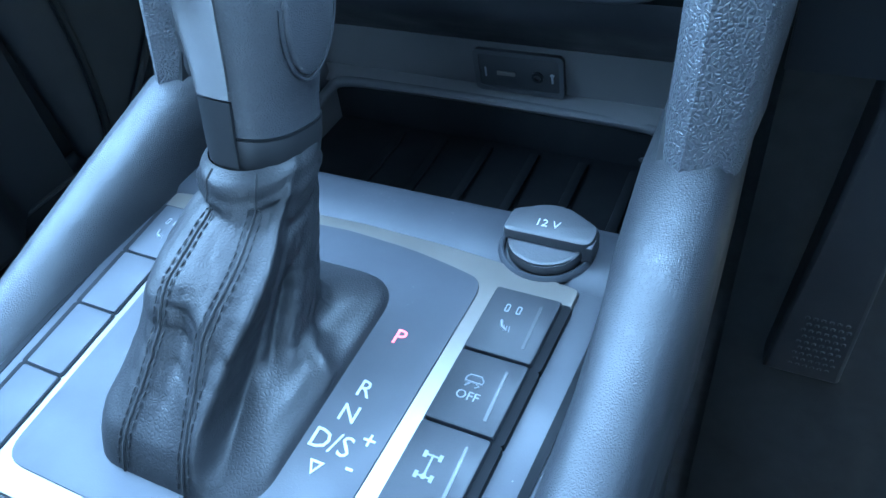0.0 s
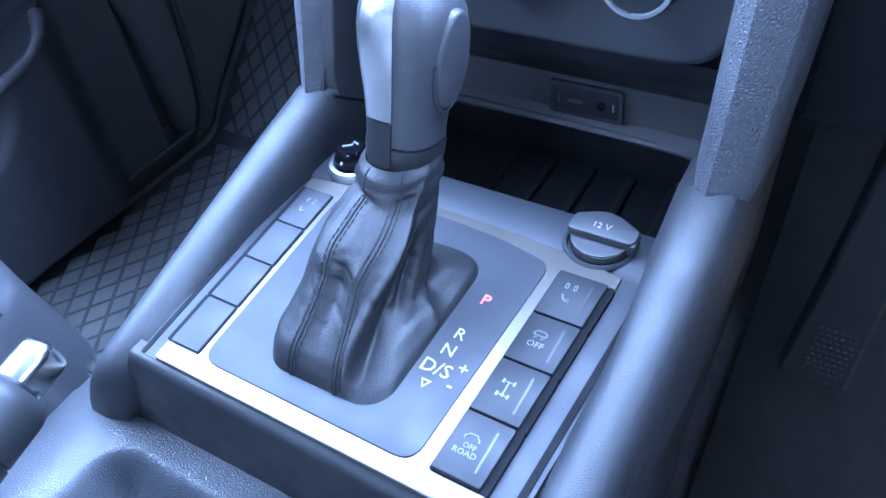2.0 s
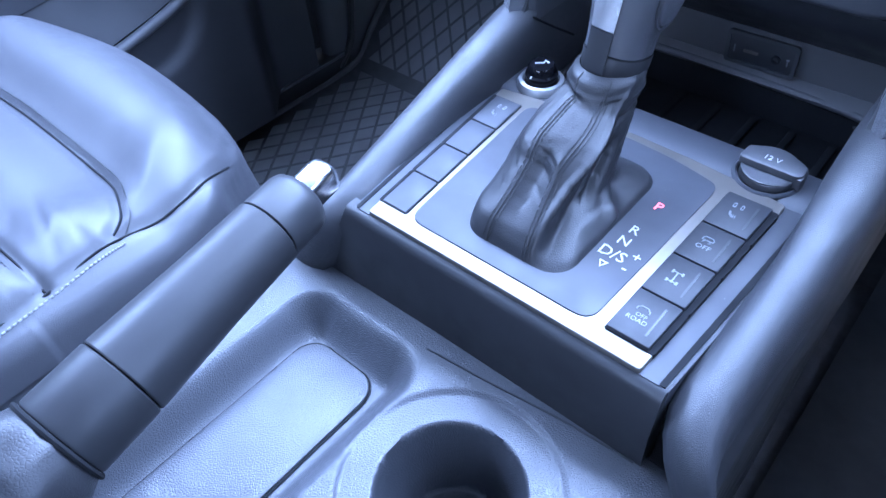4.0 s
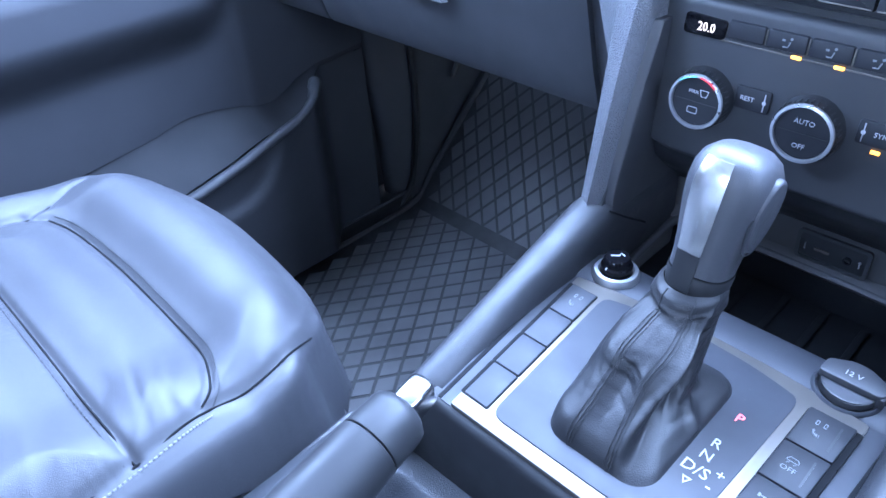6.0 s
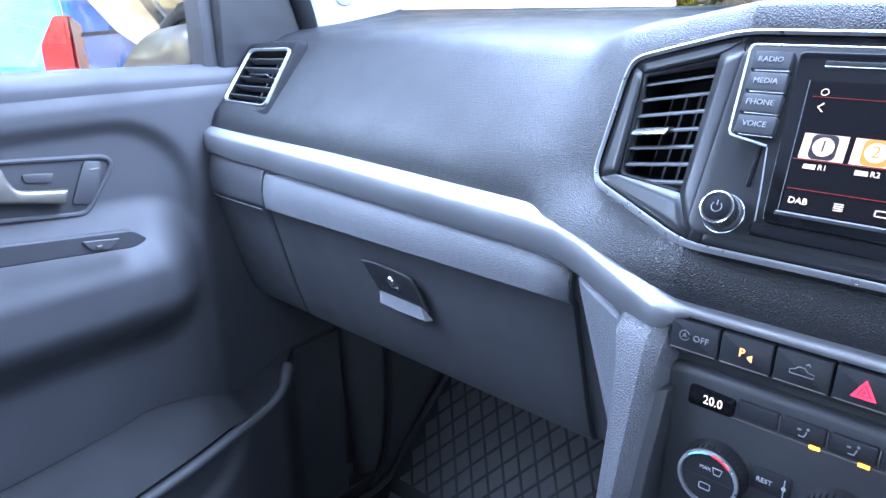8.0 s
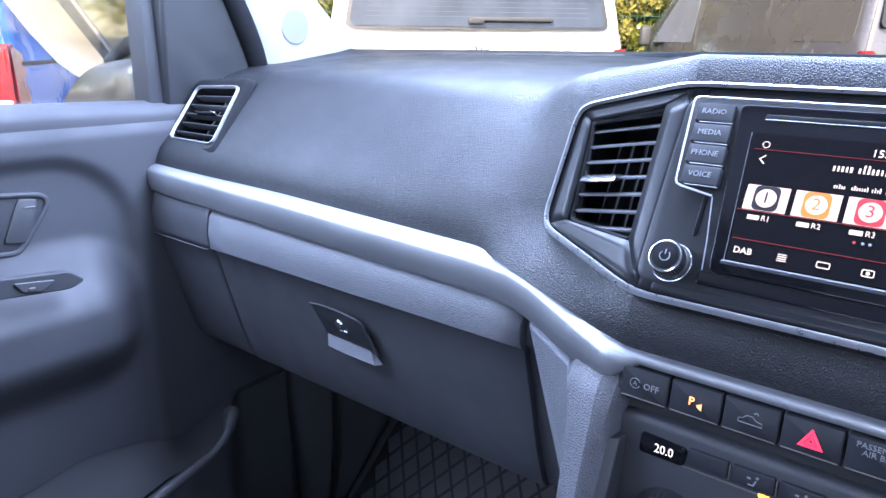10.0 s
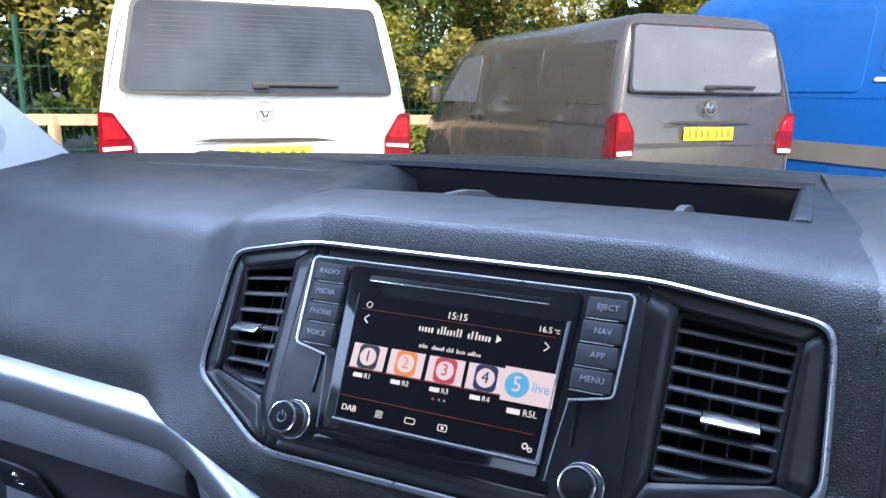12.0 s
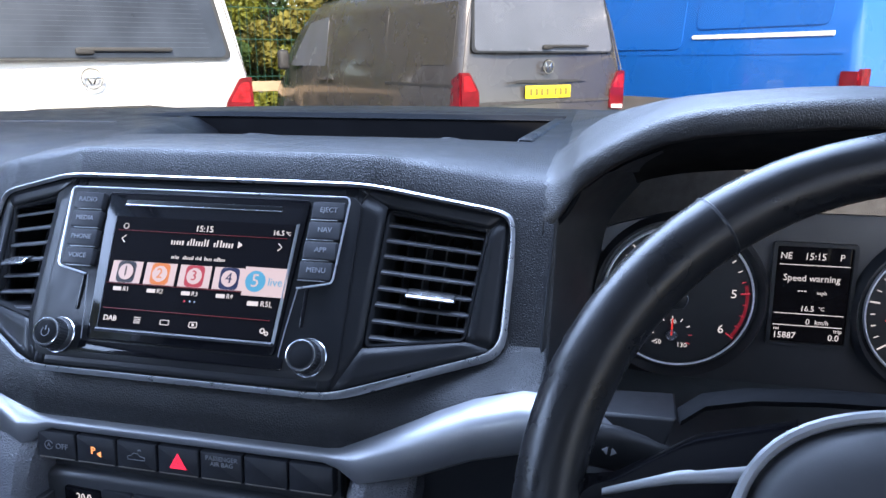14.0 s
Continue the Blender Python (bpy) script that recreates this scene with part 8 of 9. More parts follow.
col = thing("steering_column", (0.432, 0.30, 1.0), "black steering column shroud with a stalk", "steering column")
part("shroud", put(loft([knob_ring(z, wx, wy, 0, cy, 32, 3.2) for z, wx, wy, cy in ((-0.22, 0.075, 0.060, -0.03), (-0.10, 0.074, 0.058, -0.02), (-0.055, 0.066, 0.050, -0.015))]), WF), HARD, col, "dark column shroud", angle=60)
part("upper_cowl", loft([[(0.270, 0.322, 1.180), (0.326, 0.318, 1.183), (0.312, 0.312, 1.145), (0.272, 0.316, 1.165)], [(0.274, 0.360, 1.178), (0.328, 0.36, 1.180), (0.316, 0.36, 1.142), (0.276, 0.36, 1.160)]]), GRIP, col, "dark grey column cowl", bevel=0.002)
part("cowl_arch", loft([[(x, 0.316, z - 0.004), (x, 0.314, z), (x, 0.318, z + 0.002), (x, 0.335, z - 0.002), (x, 0.335, z - 0.008)] for x, z in ((0.327, 1.184), (0.340, 1.195), (0.365, 1.201), (0.40, 1.204), (0.432, 1.205), (0.47, 1.204), (0.50, 1.199), (0.535, 1.184))]), MATTE, col, "dark rounded edge of the cowl", angle=60)
stk = part("stalk", loft([[(x + 0.25 * r * math.cos(q), 0.268 + dy + 0.55 * r * math.cos(q), z + r * math.sin(q)) for q in [2 * math.pi * k / 20 for k in range(20)]] for x, dy, z, r in ((0.262, -0.004, 1.1935, 0.004), (0.264, -0.004, 1.193, 0.0095), (0.272, -0.003, 1.1915, 0.0125), (0.290, 0.0, 1.188, 0.0128), (0.304, 0.004, 1.184, 0.0105), (0.312, 0.008, 1.181, 0.0080), (0.326, 0.016, 1.176, 0.0060))]), GRIP, col, "dark grey indicator stalk with a pale symbol", angle=60)
part("stalk_symbol", put(merged(put(plate([(0.0, 0.0022), (-0.0028, 0), (0, -0.0022)], 0.0003), T(-0.0010, 0, 0)), put(plate([(0.0, -0.0022), (0.0028, 0), (0, 0.0022)], 0.0003), T(0.0010, 0, 0))), axes((0.286, 0.2585, 1.1915), (1, 0, -0.16), (0, 0.25, 1))), DIMPRINT, stk)

# ---- parked vehicles ----
def section(hw, zb, zt, tumble, n=9):
    """Right half of a van's cross-section from the sill to the roof's middle, (x, z)."""
    h = zt - zb
    return [(hw * 0.93, zb), (hw * 0.985, zb + 0.06 * h), (hw, zb + 0.22 * h), (hw, zb + 0.40 * h), (hw * 0.992, zb + 0.50 * h), (hw - tumble * 0.35, zb + 0.66 * h), (hw - tumble * 0.72, zb + 0.84 * h),
            (hw - tumble, zb + 0.93 * h), (hw - tumble * 1.35 - 0.03, zb + 0.975 * h), (hw * 0.62, zb + 0.993 * h), (hw * 0.25, zt), (0, zt)]


def van_body(length, width, height, tumble, nose=0.9):
    """Skin from the tail (y = 0) to the nose, up to the windscreen's slope."""
    hw = width / 2
    st = [(0.0, 0.93, 0.00), (0.03, 0.985, 0.0), (0.10, 1.0, 0.0), (length * 0.25, 1.0, 0), (length * 0.55, 1.0, 0.0), (length * 0.68, 1.0, 0.01), (length * 0.74, 0.995, 0.10)]
    rings = []
    for y, k, drop in st:
        s = section(hw * k, 0.28, height - drop - (0.05 if y == 0 else 0.012 if y < 0.05 else 0), tumble)
        ring = []
        for x, z in s:
            lean = 0.16 * max(0.0, (z - 1.15) / (height - 1.15)) ** 1.3 * max(0.0, 1 - y / 0.3)
            ring.append((x, y + lean, z))
        rings.append(ring + [(-p[0], p[1], p[2]) for p in ring[-2::-1]])
    for y, ztop, k in ((length * 0.84, height * 0.74, 0.985), (length * 0.90, height * 0.57, 0.97), (length * 0.97, height * 0.50, 0.92), (length, height * 0.40, 0.84)):
        s = section(hw * k, 0.28, ztop, tumble * 0.4)
        ring = [(x, y, z) for x, z in s]
        rings.append(ring + [(-p[0], p[1], p[2]) for p in ring[-2::-1]])
    return loft(rings)


def tail_y(z, height):
    return 0.16 * max(0.0, (z - 1.15) / (height - 1.15)) ** 1.3


def side_x(z, width, height, tumble):
    s = section(width / 2, 0.28, height, tumble)
    for (xa, za), (xb, zb) in zip(s, s[1:]):
        if za <= z <= zb:
            return xa + (xb - xa) * (z - za) / (zb - za)
    return s[0][0]


def wheel_at(parent, x, y, r, s):
    m = axes((x, y, r), (0, 1, 0), (0, 0, 1)) if s > 0 else axes((x, y, r), (0, -1, 0), (0, 0, 1))
    w = part("wheel", put(lathe([(r * 0.60, -0.10), (r * 0.92, -0.105), (r, -0.08), (r, 0.05), (r * 0.95, 0.085), (r * 0.70, 0.09), (r * 0.66, 0.07)], 40), m), TYRE, parent, "black tyre")
    part("rim", put(lathe([(r * 0.67, 0.075), (r * 0.62, 0.085), (r * 0.55, 0.05), (r * 0.30, 0.06), (r * 0.22, 0.08), (0, 0.085)], 32), m), RIM, w, "dusty pale wheel disc")


def on_tail(outline, height, proud, thick=0.01):
    """A slab that follows the tail, outline as (x, z)."""
    front = [(x, tail_y(z, height) - proud, z) for x, z in outline]
    back = [(x, tail_y(z, height) + thick, z) for x, z in outline]
    return loft([front, back])


def on_side(outline, width, height, tumble, s, proud, thick=0.02):
    a = [(s * (side_x(z, width, height, tumble) + proud), y, z) for y, z in outline]
    b = [(s * (side_x(z, width, height, tumble) - thick), y, z) for y, z in outline]
    return loft([a, b])


def tail_pane(win, height, proud):
    """A pane bowed like the tail, with rounded corners, outline as four (x, z)."""
    (z0, w0), (z1, w1), r = (win[0][1], win[1][0]), (win[2][1], win[2][0]), 0.05
    rows = []
    for k in range(25):
        t = 0.5 - 0.5 * math.cos(math.pi * k / 24)
        z = z0 + (z1 - z0) * t
        e = max(0.0, r - min(z - z0, z1 - z))
        w = w0 + (w1 - w0) * t - (r - math.sqrt(max(0.0, r * r - e * e)))
        rows.append([(w * q, tail_y(z, height) - proud, z) for q in (-1, -0.5, 0, 0.5, 1)] + [(w, tail_y(z, height) + 0.008, z), (-w, tail_y(z, height) + 0.008, z)])
    return loft(rows)


def van(name, label, at, heading, paint, L, W, H, tumble, lamp, glass, plate_z, badge_z, win, blank_sides, plate_side=0.0):
    v = thing(name, (0, 0, 0), label, "van")
    part("body", van_body(L, W, H, tumble), paint, v, angle=50)
    hw = W / 2
    mid_z = (win[0][1] + win[2][1]) / 2
    part("window_seal", on_tail(rpoly([(x * 1.035, mid_z + (z - mid_z) * 1.06) for x, z in win], 0.05, 4), H, 0.007), DARK, v, "black window seal")
    part("tail_window", tail_pane(win, H, 0.012), glass, v, "dark tail window", angle=40)
    if not blank_sides:
        for k in range(15):
            z = win[0][1] + (win[2][1] - win[0][1]) * (k + 2) / 18
            w = (win[1][0] + (win[2][0] - win[1][0]) * (k + 2) / 18) * 0.88
            part("heater_line", on_tail([(-w, z), (w, z), (w, z + 0.0026), (-w, z + 0.0026)], H, 0.0128, 0.0), HEATLINE, v)
    for s in (-1, 1):
        gate = [(s * hw * 0.965, 0.62), (s * hw * 0.955, 1.18), (s * (hw * 0.955 - tumble * 0.62), 1.62), (s * (hw * 0.955 - tumble * 1.10), H - 0.15)]
        part("gate_gap", loft([[(x - 0.002, tail_y(z, H) - 0.0030, z), (x + 0.002, tail_y(z, H) - 0.0030, z), (x + 0.002, tail_y(z, H) + 0.01, z), (x - 0.002, tail_y(z, H) + 0.01, z)] for x, z in gate]), GREYBAND, v)
    part("tail_swage", on_tail([(-hw * 0.90, plate_z - 0.10), (hw * 0.90, plate_z - 0.10), (hw * 0.88, plate_z - 0.075), (-hw * 0.88, plate_z - 0.075)], H, 0.010), paint, v, "pressed crease in the tailgate")
    part("tail_seam", on_tail(rpoly([(-hw * 0.93, 0.60), (hw * 0.93, 0.60), (hw * 0.93, 0.615), (-hw * 0.93, 0.615)], 0.004, 2), H, 0.004), TRIMBLACK, v)
    part("bumper", put(rbox(W * 0.99, 0.16, 0.24, 0.04, 3), T(0, 0.0, 0.45)), TRIMBLACK if lamp == "low" else paint, v, "rear bumper")
    for s in (-1, 1):
        z0, z1 = (0.80, 1.16)
        lampo = rpoly([(s * hw * 0.985, z0), (s * hw * 0.80, z0 + 0.01), (s * hw * 0.80, z0 + 0.20), (s * hw * 0.84, z1 - 0.10), (s * hw * 0.905, z1), (s * hw * 0.985, z1)], 0.02, 3)
        lm = part("tail_lamp", merged(on_tail(lampo, H, 0.022, 0.05), on_side([(0.0, z0), (0.14, z0), (0.12, z1 - 0.06), (0.0, z1)], W, H, tumble, s, 0.004)), LENS, v, "red tail lamp")
        if not blank_sides:
            part("clear_lens", on_tail(rpoly([(s * hw * 0.975, z0 + 0.135), (s * hw * 0.815, z0 + 0.145), (s * hw * 0.815, z0 + 0.165), (s * hw * 0.975, z0 + 0.158)], 0.005, 2), H, 0.027), LENS_W, lm)
        part("lamp_gloss", on_tail(rpoly([(s * hw * 0.965, z0 + 0.20), (s * hw * 0.83, z0 + 0.21), (s * hw * 0.86, z1 - 0.10), (s * hw * 0.91, z1 - 0.03), (s * hw * 0.965, z1 - 0.03)], 0.015, 2), H, 0.026), LENS_IN, lm, "brighter inner lamp field")
        if not blank_sides:
            continue
        part("clear_lens", on_tail(rpoly([(s * hw * 0.97, z0 + 0.01), (s * hw * 0.82, z0 + 0.015), (s * hw * 0.82, z0 + 0.05), (s * hw * 0.97, z0 + 0.045)], 0.005, 2), H, 0.027), LENS_W, lm)
    part("handle_groove", on_tail([(-0.46 * hw / 0.95, plate_z + 0.085), (0.0, plate_z + 0.075), (0.46 * hw / 0.95, plate_z + 0.085), (0.30, plate_z + 0.105), (-0.30, plate_z + 0.105)], H, 0.006), TRIMBLACK, v)
    pm = part("number_plate", put(rbox(0.52, 0.012, 0.111, 0.003), T(plate_side, -0.014, plate_z)), PLATE_Y, v, "yellow number plate")
    for k in range(7):
        part("plate_bar", put(rbox(0.030, 0.003, 0.062, 0), T(plate_side - 0.20 + 0.062 * k + (0.03 if k > 3 else 0), -0.0215, plate_z)), PLATE_INK, pm)
    part("badge", put(lathe([(0.050, 0.002), (0.053, 0.012), (0.060, 0.012), (0.064, 0.0)], 40), axes((0, tail_y(badge_z, H) - 0.004, badge_z), (1, 0, 0), (0, 0, 1))), CHROME, v, "round chrome badge")
    part("badge_bars", merged(*[put(rbox(0.014, 0.010, 0.070, 0.002), T(q * 0.019, tail_y(badge_z, H) - 0.010, badge_z) @ pose(0, 0, 0, 0, q * 22, 0)) for q in (-1, 1)], put(rbox(0.096, 0.010, 0.012, 0.002), T(0, tail_y(badge_z, H) - 0.010, badge_z + 0.004))), CHROME, v)
    part("high_lamp", on_tail(rpoly([(-0.12, H - 0.125), (0.12, H - 0.125), (0.12, H - 0.10), (-0.12, H - 0.10)], 0.008, 2), H, 0.012), LENS, v, "high red brake lamp")
    part("wiper", merged(put(rbox(0.52, 0.02, 0.022, 0.006), T(0.20, tail_y(win[0][1], H) - 0.035, win[0][1] + 0.045)), put(rbox(0.10, 0.03, 0.035, 0.01), T(-0.02, tail_y(win[0][1], H) - 0.03, win[0][1] + 0.035))), TRIMBLACK, v, "rear wiper")
    for s in (-1, 1):
        # front door window, seams, handles, arches
        part("door_window", on_side(rpoly([(L * 0.575, 1.20), (L * 0.80, 1.20), (L * 0.765, 1.38), (L * 0.70, H * 0.86), (L * 0.59, H * 0.885)], 0.05, 3), W, H, tumble, s, 0.004), glass if blank_sides else glass, v, "front door window")
        for y in (L * 0.265, L * 0.555, L * 0.565):
            part("door_seam", on_side([(y, 0.40), (y + 0.012, 0.40), (y + 0.012, H * 0.90), (y, H * 0.90)], W, H, tumble, s, 0.0025), TRIMBLACK, v)
        part("slide_rail", on_side([(0.10, 1.035), (L * 0.27, 1.035), (L * 0.27, 1.06), (0.10, 1.06)], W, H, tumble, s, 0.003), TRIMBLACK, v)
        part("pillar_gloss", on_side([(L * 0.56, 1.18), (L * 0.574, 1.18), (L * 0.585, H * 0.885), (L * 0.572, H * 0.885)], W, H, tumble, s, 0.006), LENS_W if not blank_sides else paint, v)
        if blank_sides:
            for ya, yb in ((0.14, L * 0.255), (L * 0.28, L * 0.545)):
                part("blank_panel", on_side(rpoly([(ya, 1.22), (yb, 1.22), (yb, H * 0.885), (ya + 0.05, H * 0.885)], 0.05, 3), W, H, tumble, s, 0.004), paint, v, "blanked side panel")
        else:
            for ya, yb in ((0.16, L * 0.255), (L * 0.28, L * 0.545)):
                part("side_window", on_side(rpoly([(ya, 1.22), (yb, 1.22), (yb, H * 0.885), (ya + 0.08, H * 0.885)], 0.05, 3), W, H, tumble, s, 0.004), glass, v, "side window")
        for y in (L * 0.555 - 0.10, L * 0.555 + 0.12):
            part("door_handle", put(rbox(0.02, 0.13, 0.028, 0.008), T(s * (hw + 0.010), y, 1.06)), CHROME if not blank_sides else paint, v)
        part("mirror", put(rbox(0.14, 0.12, 0.24, 0.045, 3), T(s * (hw + 0.11), L * 0.785, 1.27)), TRIMBLACK if blank_sides else paint, v, "door mirror")
        for y in (L * 0.19, L * 0.80):
            part("wheel_arch", put(lathe([(0.0, 0.0), (0.385, 0.0), (0.40, 0.006), (0.0, 0.008)], 40), axes((s * (hw - 0.01), y, 0.36), (0, s, 0), (0, 0, 1))), TRIMBLACK, v, "dark wheel arch")
            wheel_at(v, s * (hw - 0.10), y, 0.335, s)
    v.matrix_world = pose(at[0], at[1], GROUND, 0, 0, heading)
    return v


HW = 45.0
van("white_van", "white passenger van with a dark tail window, parked", (-2.66, 3.60), HW, WHITE_PAINT, 4.9, 1.90, 1.97, 0.16, "body", TINT, 0.90, 1.165,
    [(-0.80, 1.285), (0.80, 1.285), (0.70, 1.80), (-0.70, 1.80)], False, 0.02)
van("grey_van", "dark grey panel van, parked with its tail towards the car", (-0.27, 6.50), HW, GREY_PAINT, 4.9, 1.90, 1.97, 0.16, "body", SILVERED, 0.985, 1.20,
    [(-0.79, 1.335), (0.79, 1.335), (0.72, 1.86), (-0.72, 1.86)], True)


def big_van():
    """Long blue van: high slab sides, rubbing strip, sliding rail, tail lamp column."""
    v = thing("blue_van", (0, 0, 0), "bright blue long panel van with a grey rubbing strip, parked", "van")
    L, W, H, tb = 6.0, 2.02, 2.60, 0.14
    part("body", van_body(L, W, H, tb), BLUE_PAINT, v, angle=50)
    for s in (-1, 1):
        part("rubbing_strip", on_side([(0.10, 0.66), (4.6, 0.66), (4.6, 0.86), (0.10, 0.86)], W, H, tb, s, 0.012), GREYBAND, v, "grey rubbing strip")
        part("slide_rail", on_side([(0.25, 1.455), (1.72, 1.455), (1.74, 1.475), (1.72, 1.495), (0.25, 1.495)], W, H, tb, s, 0.010), LENS_W, v, "pale sliding door rail")
        for y in (1.78, 3.15, 3.20):
            part("door_seam", on_side([(y, 0.5), (y + 0.012, 0.5), (y + 0.012, 2.40), (y, 2.40)], W, H, tb, s, 0.0025), TRIMBLACK, v)
        part("crease", on_side([(0.15, 1.30), (4.3, 1.30), (4.3, 1.315), (0.15, 1.315)], W, H, tb, s, 0.004), BLUE_PAINT, v)
        part("upper_panel", on_side(rpoly([(0.30, 1.55), (1.70, 1.55), (1.70, 2.15), (0.30, 2.15)], 0.08, 4), W, H, tb, s, 0.008), BLUE_PAINT, v, "pressed side panel")
        part("upper_panel", on_side(rpoly([(1.86, 1.36), (3.05, 1.36), (3.05, 2.15), (1.86, 2.15)], 0.08, 4), W, H, tb, s, 0.008), BLUE_PAINT, v, "pressed side panel")
        part("tail_lamp", merged(on_side(rpoly([(0.0, 0.98), (0.15, 0.98), (0.15, 1.16), (0.0, 1.16)], 0.02, 3), W, H, tb, s, 0.012), on_tail(rpoly([(s * 0.99, 0.98), (s * 0.86, 0.98), (s * 0.86, 1.18), (s * 0.99, 1.18)], 0.02, 3), H, 0.02)), LENS, v, "red tail lamp")
        part("wheel_arch_lip", put(lathe([(0.40, -0.02), (0.46, 0.0), (0.47, 0.03), (0.42, 0.045), (0.40, 0.03)], 48), axes((s * (W / 2 - 0.015), 1.02, 0.36), (0, s, 0), (0, 0, 1))), BLUE_PAINT, v, "flared wheel arch")
        part("wheel_arch", put(lathe([(0.0, 0.0), (0.41, 0.0), (0.42, 0.006), (0.0, 0.008)], 48), axes((s * (W / 2 - 0.005), 1.02, 0.36), (0, s, 0), (0, 0, 1))), DARK, v, "dark wheel arch")
        wheel_at(v, s * (W / 2 - 0.075), 1.02, 0.36, s)
        wheel_at(v, s * (W / 2 - 0.10), 4.7, 0.36, s)
        part("bracket", on_side([(1.30, 0.42), (1.46, 0.42), (1.46, 0.60), (1.30, 0.60)], W, H, tb, s, 0.03), WHITE_PAINT, v)
    c, sn = math.cos(radians(HW)), math.sin(radians(HW))
    # its flank's tail corner stands at (2.29, 6.63)
    v.matrix_world = pose(2.29 + 1.01 * c, 6.63 + 1.01 * sn, GROUND, 0, 0, HW)
    return v


big_van()


van("blue_van", "bright blue panel van parked alongside, red tail lamps", (-5.14, 0.93), HW, BLUE_PAINT, 4.9, 1.90, 1.97, 0.16, "body", TINT, 0.95, 1.19,
    [(-0.79, 1.335), (0.79, 1.335), (0.72, 1.86), (-0.72, 1.86)], True)

# ---- trees, fence, rail ----
def leaf_crown(centre, size, n, mats_i, seed, leaf=0.075):
    rnd = random.Random(seed)
    verts, faces = [], []
    blobs = []
    for _ in range(26):
        a, b = rnd.uniform(0, 6.283), rnd.uniform(-0.9, 1.0)
        r = rnd.uniform(0.35, 1.0)
        c = math.sqrt(max(0, 1 - b * b))
        blobs.append((centre[0] + size[0] * r * c * math.cos(a), centre[1] + size[1] * r * c * math.sin(a), centre[2] + size[2] * r * b, rnd.uniform(0.30, 0.62)))
    for _ in range(n):
        bx, by, bz, br = rnd.choice(blobs)
        d = Vector((rnd.gauss(0, 1), rnd.gauss(0, 1), rnd.gauss(0, 1))).normalized() * br * rnd.uniform(0.45, 1.0) * min(size) * 0.75
        p = Vector((bx, by, bz)) + d
        u = Vector((rnd.gauss(0, 1), rnd.gauss(0, 1), rnd.gauss(0, 0.6))).normalized()
        w = u.orthogonal().normalized()
        w = (w * math.cos(1) + u.cross(w) * rnd.uniform(-1, 1)).normalized()
        s = leaf * rnd.uniform(0.6, 1.25)
        i = len(verts)
        verts += [p - u * s, p + w * s * 0.42, p + u * s, p - w * s * 0.42 + Vector((0, 0, 0.01))]
        faces += [(i, i + 1, i + 2), (i, i + 2, i + 3)]
    me = bpy.data.meshes.new("crown")
    me.from_pydata([tuple(v) for v in verts], [], faces)
    me.materials.append(mats_i)
    return me


def tree(x, y, h, spread, mat_leaf, seed, n=9500):
    rnd = random.Random(seed)
    t = thing("tree", (x, y, GROUND), "leafy roadside tree with yellow-green foliage", "tree", "trees behind the vans")
    path = [(x, y, GROUND)] + [(x + rnd.uniform(-0.15, 0.15) * k, y + rnd.uniform(-0.15, 0.15) * k, GROUND + h * 0.16 * k) for k in range(1, 6)]
    part("trunk", tube(smooth_path(path, 3), [0.16 - 0.008 * i for i in range(16)], 9), BARK, t, "rough brown trunk")
    for k in range(5):
        z0 = GROUND + h * (0.25 + 0.11 * k)
        a = rnd.uniform(0, 6.28)
        e = (x + math.cos(a) * spread * 0.7, y + math.sin(a) * spread * 0.7, z0 + h * 0.22)
        part("limb", tube(smooth_path([(x, y, z0), ((x + e[0]) / 2, (y + e[1]) / 2, z0 + h * 0.08), e], 4), [0.07 - 0.006 * i for i in range(9)], 7), BARK, t)
    ob = new("crown", leaf_crown((0, 0, h * 0.56), (spread, spread, h * 0.44), n, mat_leaf, seed))
    ob.parent = t
    tagged(ob, "mass of small leaves", "", "", "stuff")
    return t


hd = Vector((-math.sin(radians(HW)), math.cos(radians(HW)), 0))
rt = Vector((hd.y, -hd.x, 0))
rr = random.Random(5)
base = Vector((-2.66, 3.60, 0)) + hd * 8.5
for k in range(15):
    p = base + rt * (-13.5 + 2.05 * k) + hd * rr.uniform(-0.3, 2.8)
    tree(p.x, p.y, rr.uniform(6.0, 8.5), rr.uniform(2.0, 2.8), (LEAF_A, LEAF_B, LEAF_C, LEAF_A)[k % 4], 40 + k, 13000)
for k in range(5):
    tree(-13.0 + 1.2 * rr.uniform(-1, 1), -9.0 + 2.6 * k, rr.uniform(5.5, 7.0), 2.6, (LEAF_C, LEAF_A)[k % 2], 80 + k, 5000)
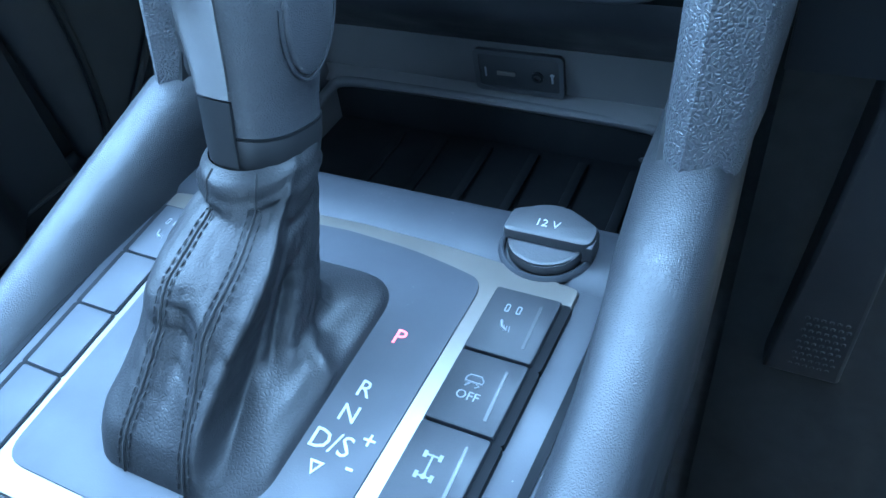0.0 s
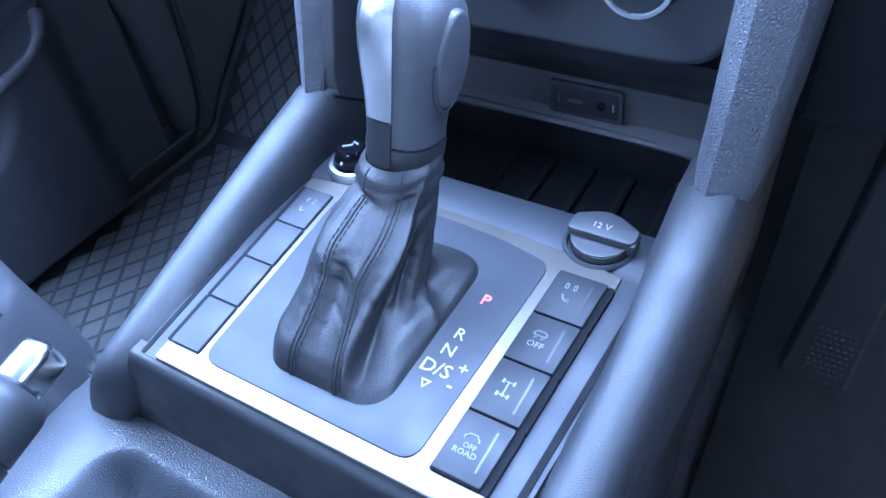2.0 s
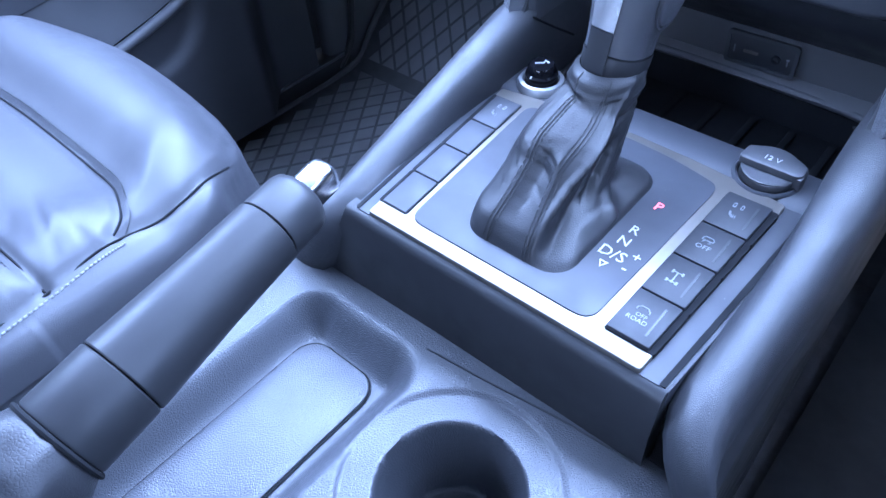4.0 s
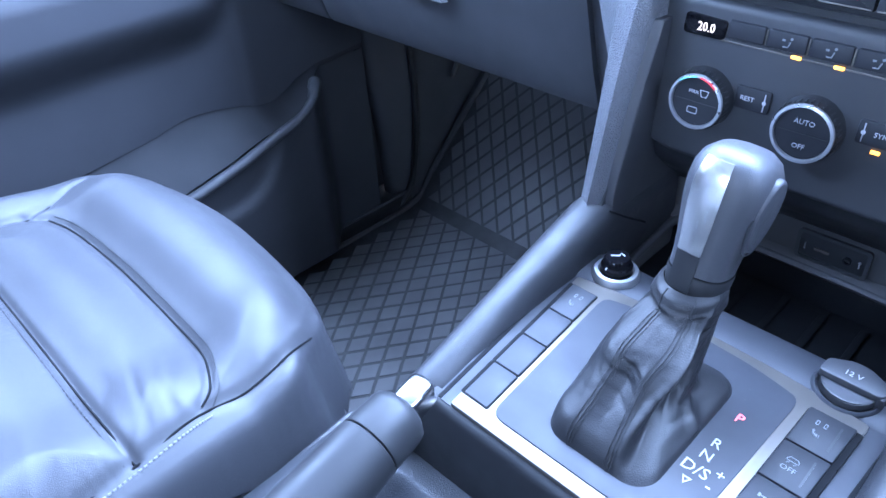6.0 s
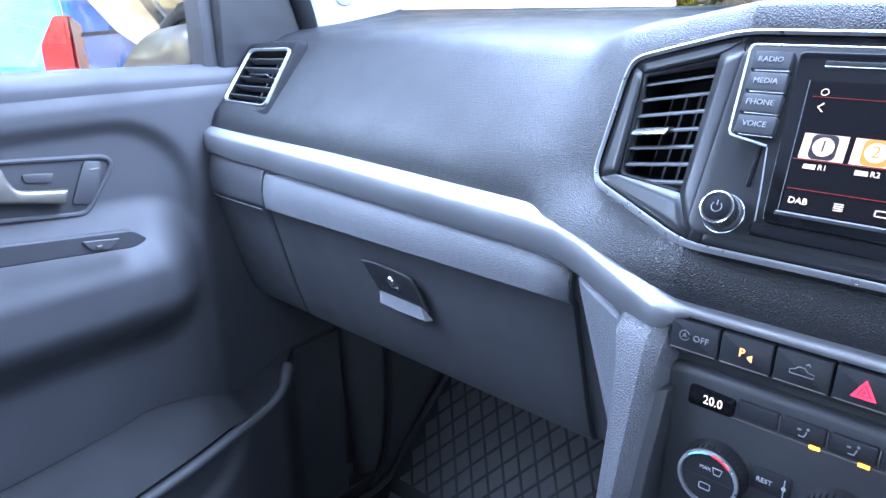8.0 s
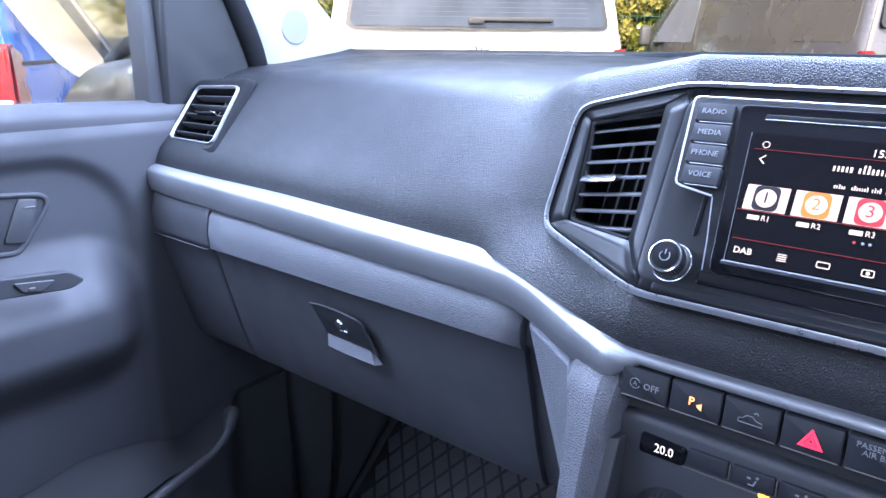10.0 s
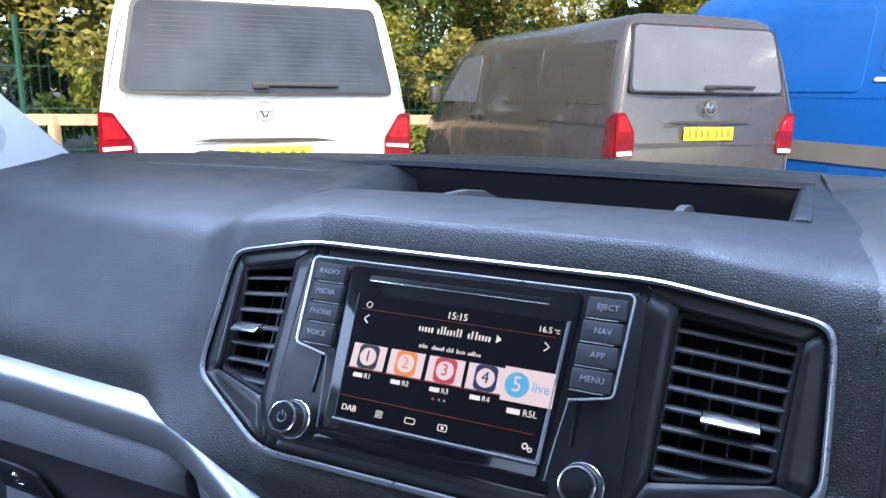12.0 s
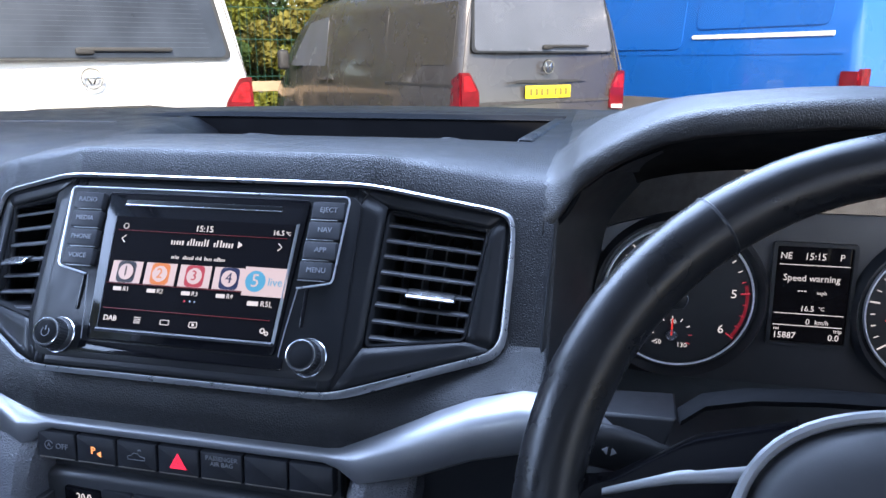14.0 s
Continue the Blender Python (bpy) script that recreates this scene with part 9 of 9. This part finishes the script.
for k in range(22):
    p = base + rt * (-17.0 + 1.6 * k) + hd * (0.4 + 1.6 * (k % 2))
    hg = tagged(new("bush", leaf_crown((0, 0, 1.25), (1.7, 0.9, 1.35), 9500, (LEAF_B, LEAF_A, LEAF_C)[k % 3], 90 + k, 0.085)), "dense leafy bush behind the fence", "bush", "bushes", "stuff")
    hg.location = (p.x, p.y, GROUND)

for k in range(16):
    p = base + rt * (-17.0 + 2.3 * k) + hd * (4.2 + 0.8 * (k % 2))
    hg = tagged(new("bush", leaf_crown((0, 0, 2.6), (2.1, 1.0, 2.7), 9000, (LEAF_B, LEAF_B, LEAF_C)[k % 3], 140 + k, 0.13)), "tall dark leafy growth behind the fence", "bush", "bushes", "stuff")
    hg.location = (p.x, p.y, GROUND)

fence = thing("mesh_fence", tuple(base - hd * 1.1 + Vector((0, 0, GROUND))), "green steel mesh fence", "fence")
f0 = base - hd * 1.1
for k in range(-7, 8):
    p = f0 + rt * (2.5 * k)
    part("post", put(rbox(0.06, 0.06, 2.3, 0.006), T(p.x, p.y, GROUND + 1.15)), FENCE, fence)
wires = []
for k in range(-140, 141):
    p = f0 + rt * (0.125 * k)
    wires.append(put(rbox(0.006, 0.006, 2.1, 0), T(p.x, p.y, GROUND + 1.1)))
part("mesh_wires", merged(*wires), FENCE, fence, kind="stuff")
for z in (0.4, 1.0, 1.6, 2.1):
    a, b = f0 - rt * 17.5, f0 + rt * 17.5
    part("wire_bar", tube([(a.x, a.y, GROUND + z), (b.x, b.y, GROUND + z)], 0.007, 5), FENCE, fence)
knee = thing("timber_rail", tuple(f0 - hd * 1.0 + Vector((0, 0, GROUND))), "low timber knee rail round the car park", "timber rail")
k0 = f0 - hd * 1.0
for k in range(-8, 9):
    p = k0 + rt * (2.0 * k)
    part("post", put(rbox(0.12, 0.12, 0.95, 0.01), T(p.x, p.y, GROUND + 0.47)), WOOD, knee)
for k in range(-8, 8):
    a, b = k0 + rt * (2.0 * k + 0.01), k0 + rt * (2.0 * k + 1.99)
    part("rail", loft([[(p.x + hd.x * d, p.y + hd.y * d, GROUND + z) for d, z in ((-0.03, 0.80), (0.03, 0.80), (0.03, 0.95), (-0.03, 0.95))] for p in (a, b)]), WOOD, knee)
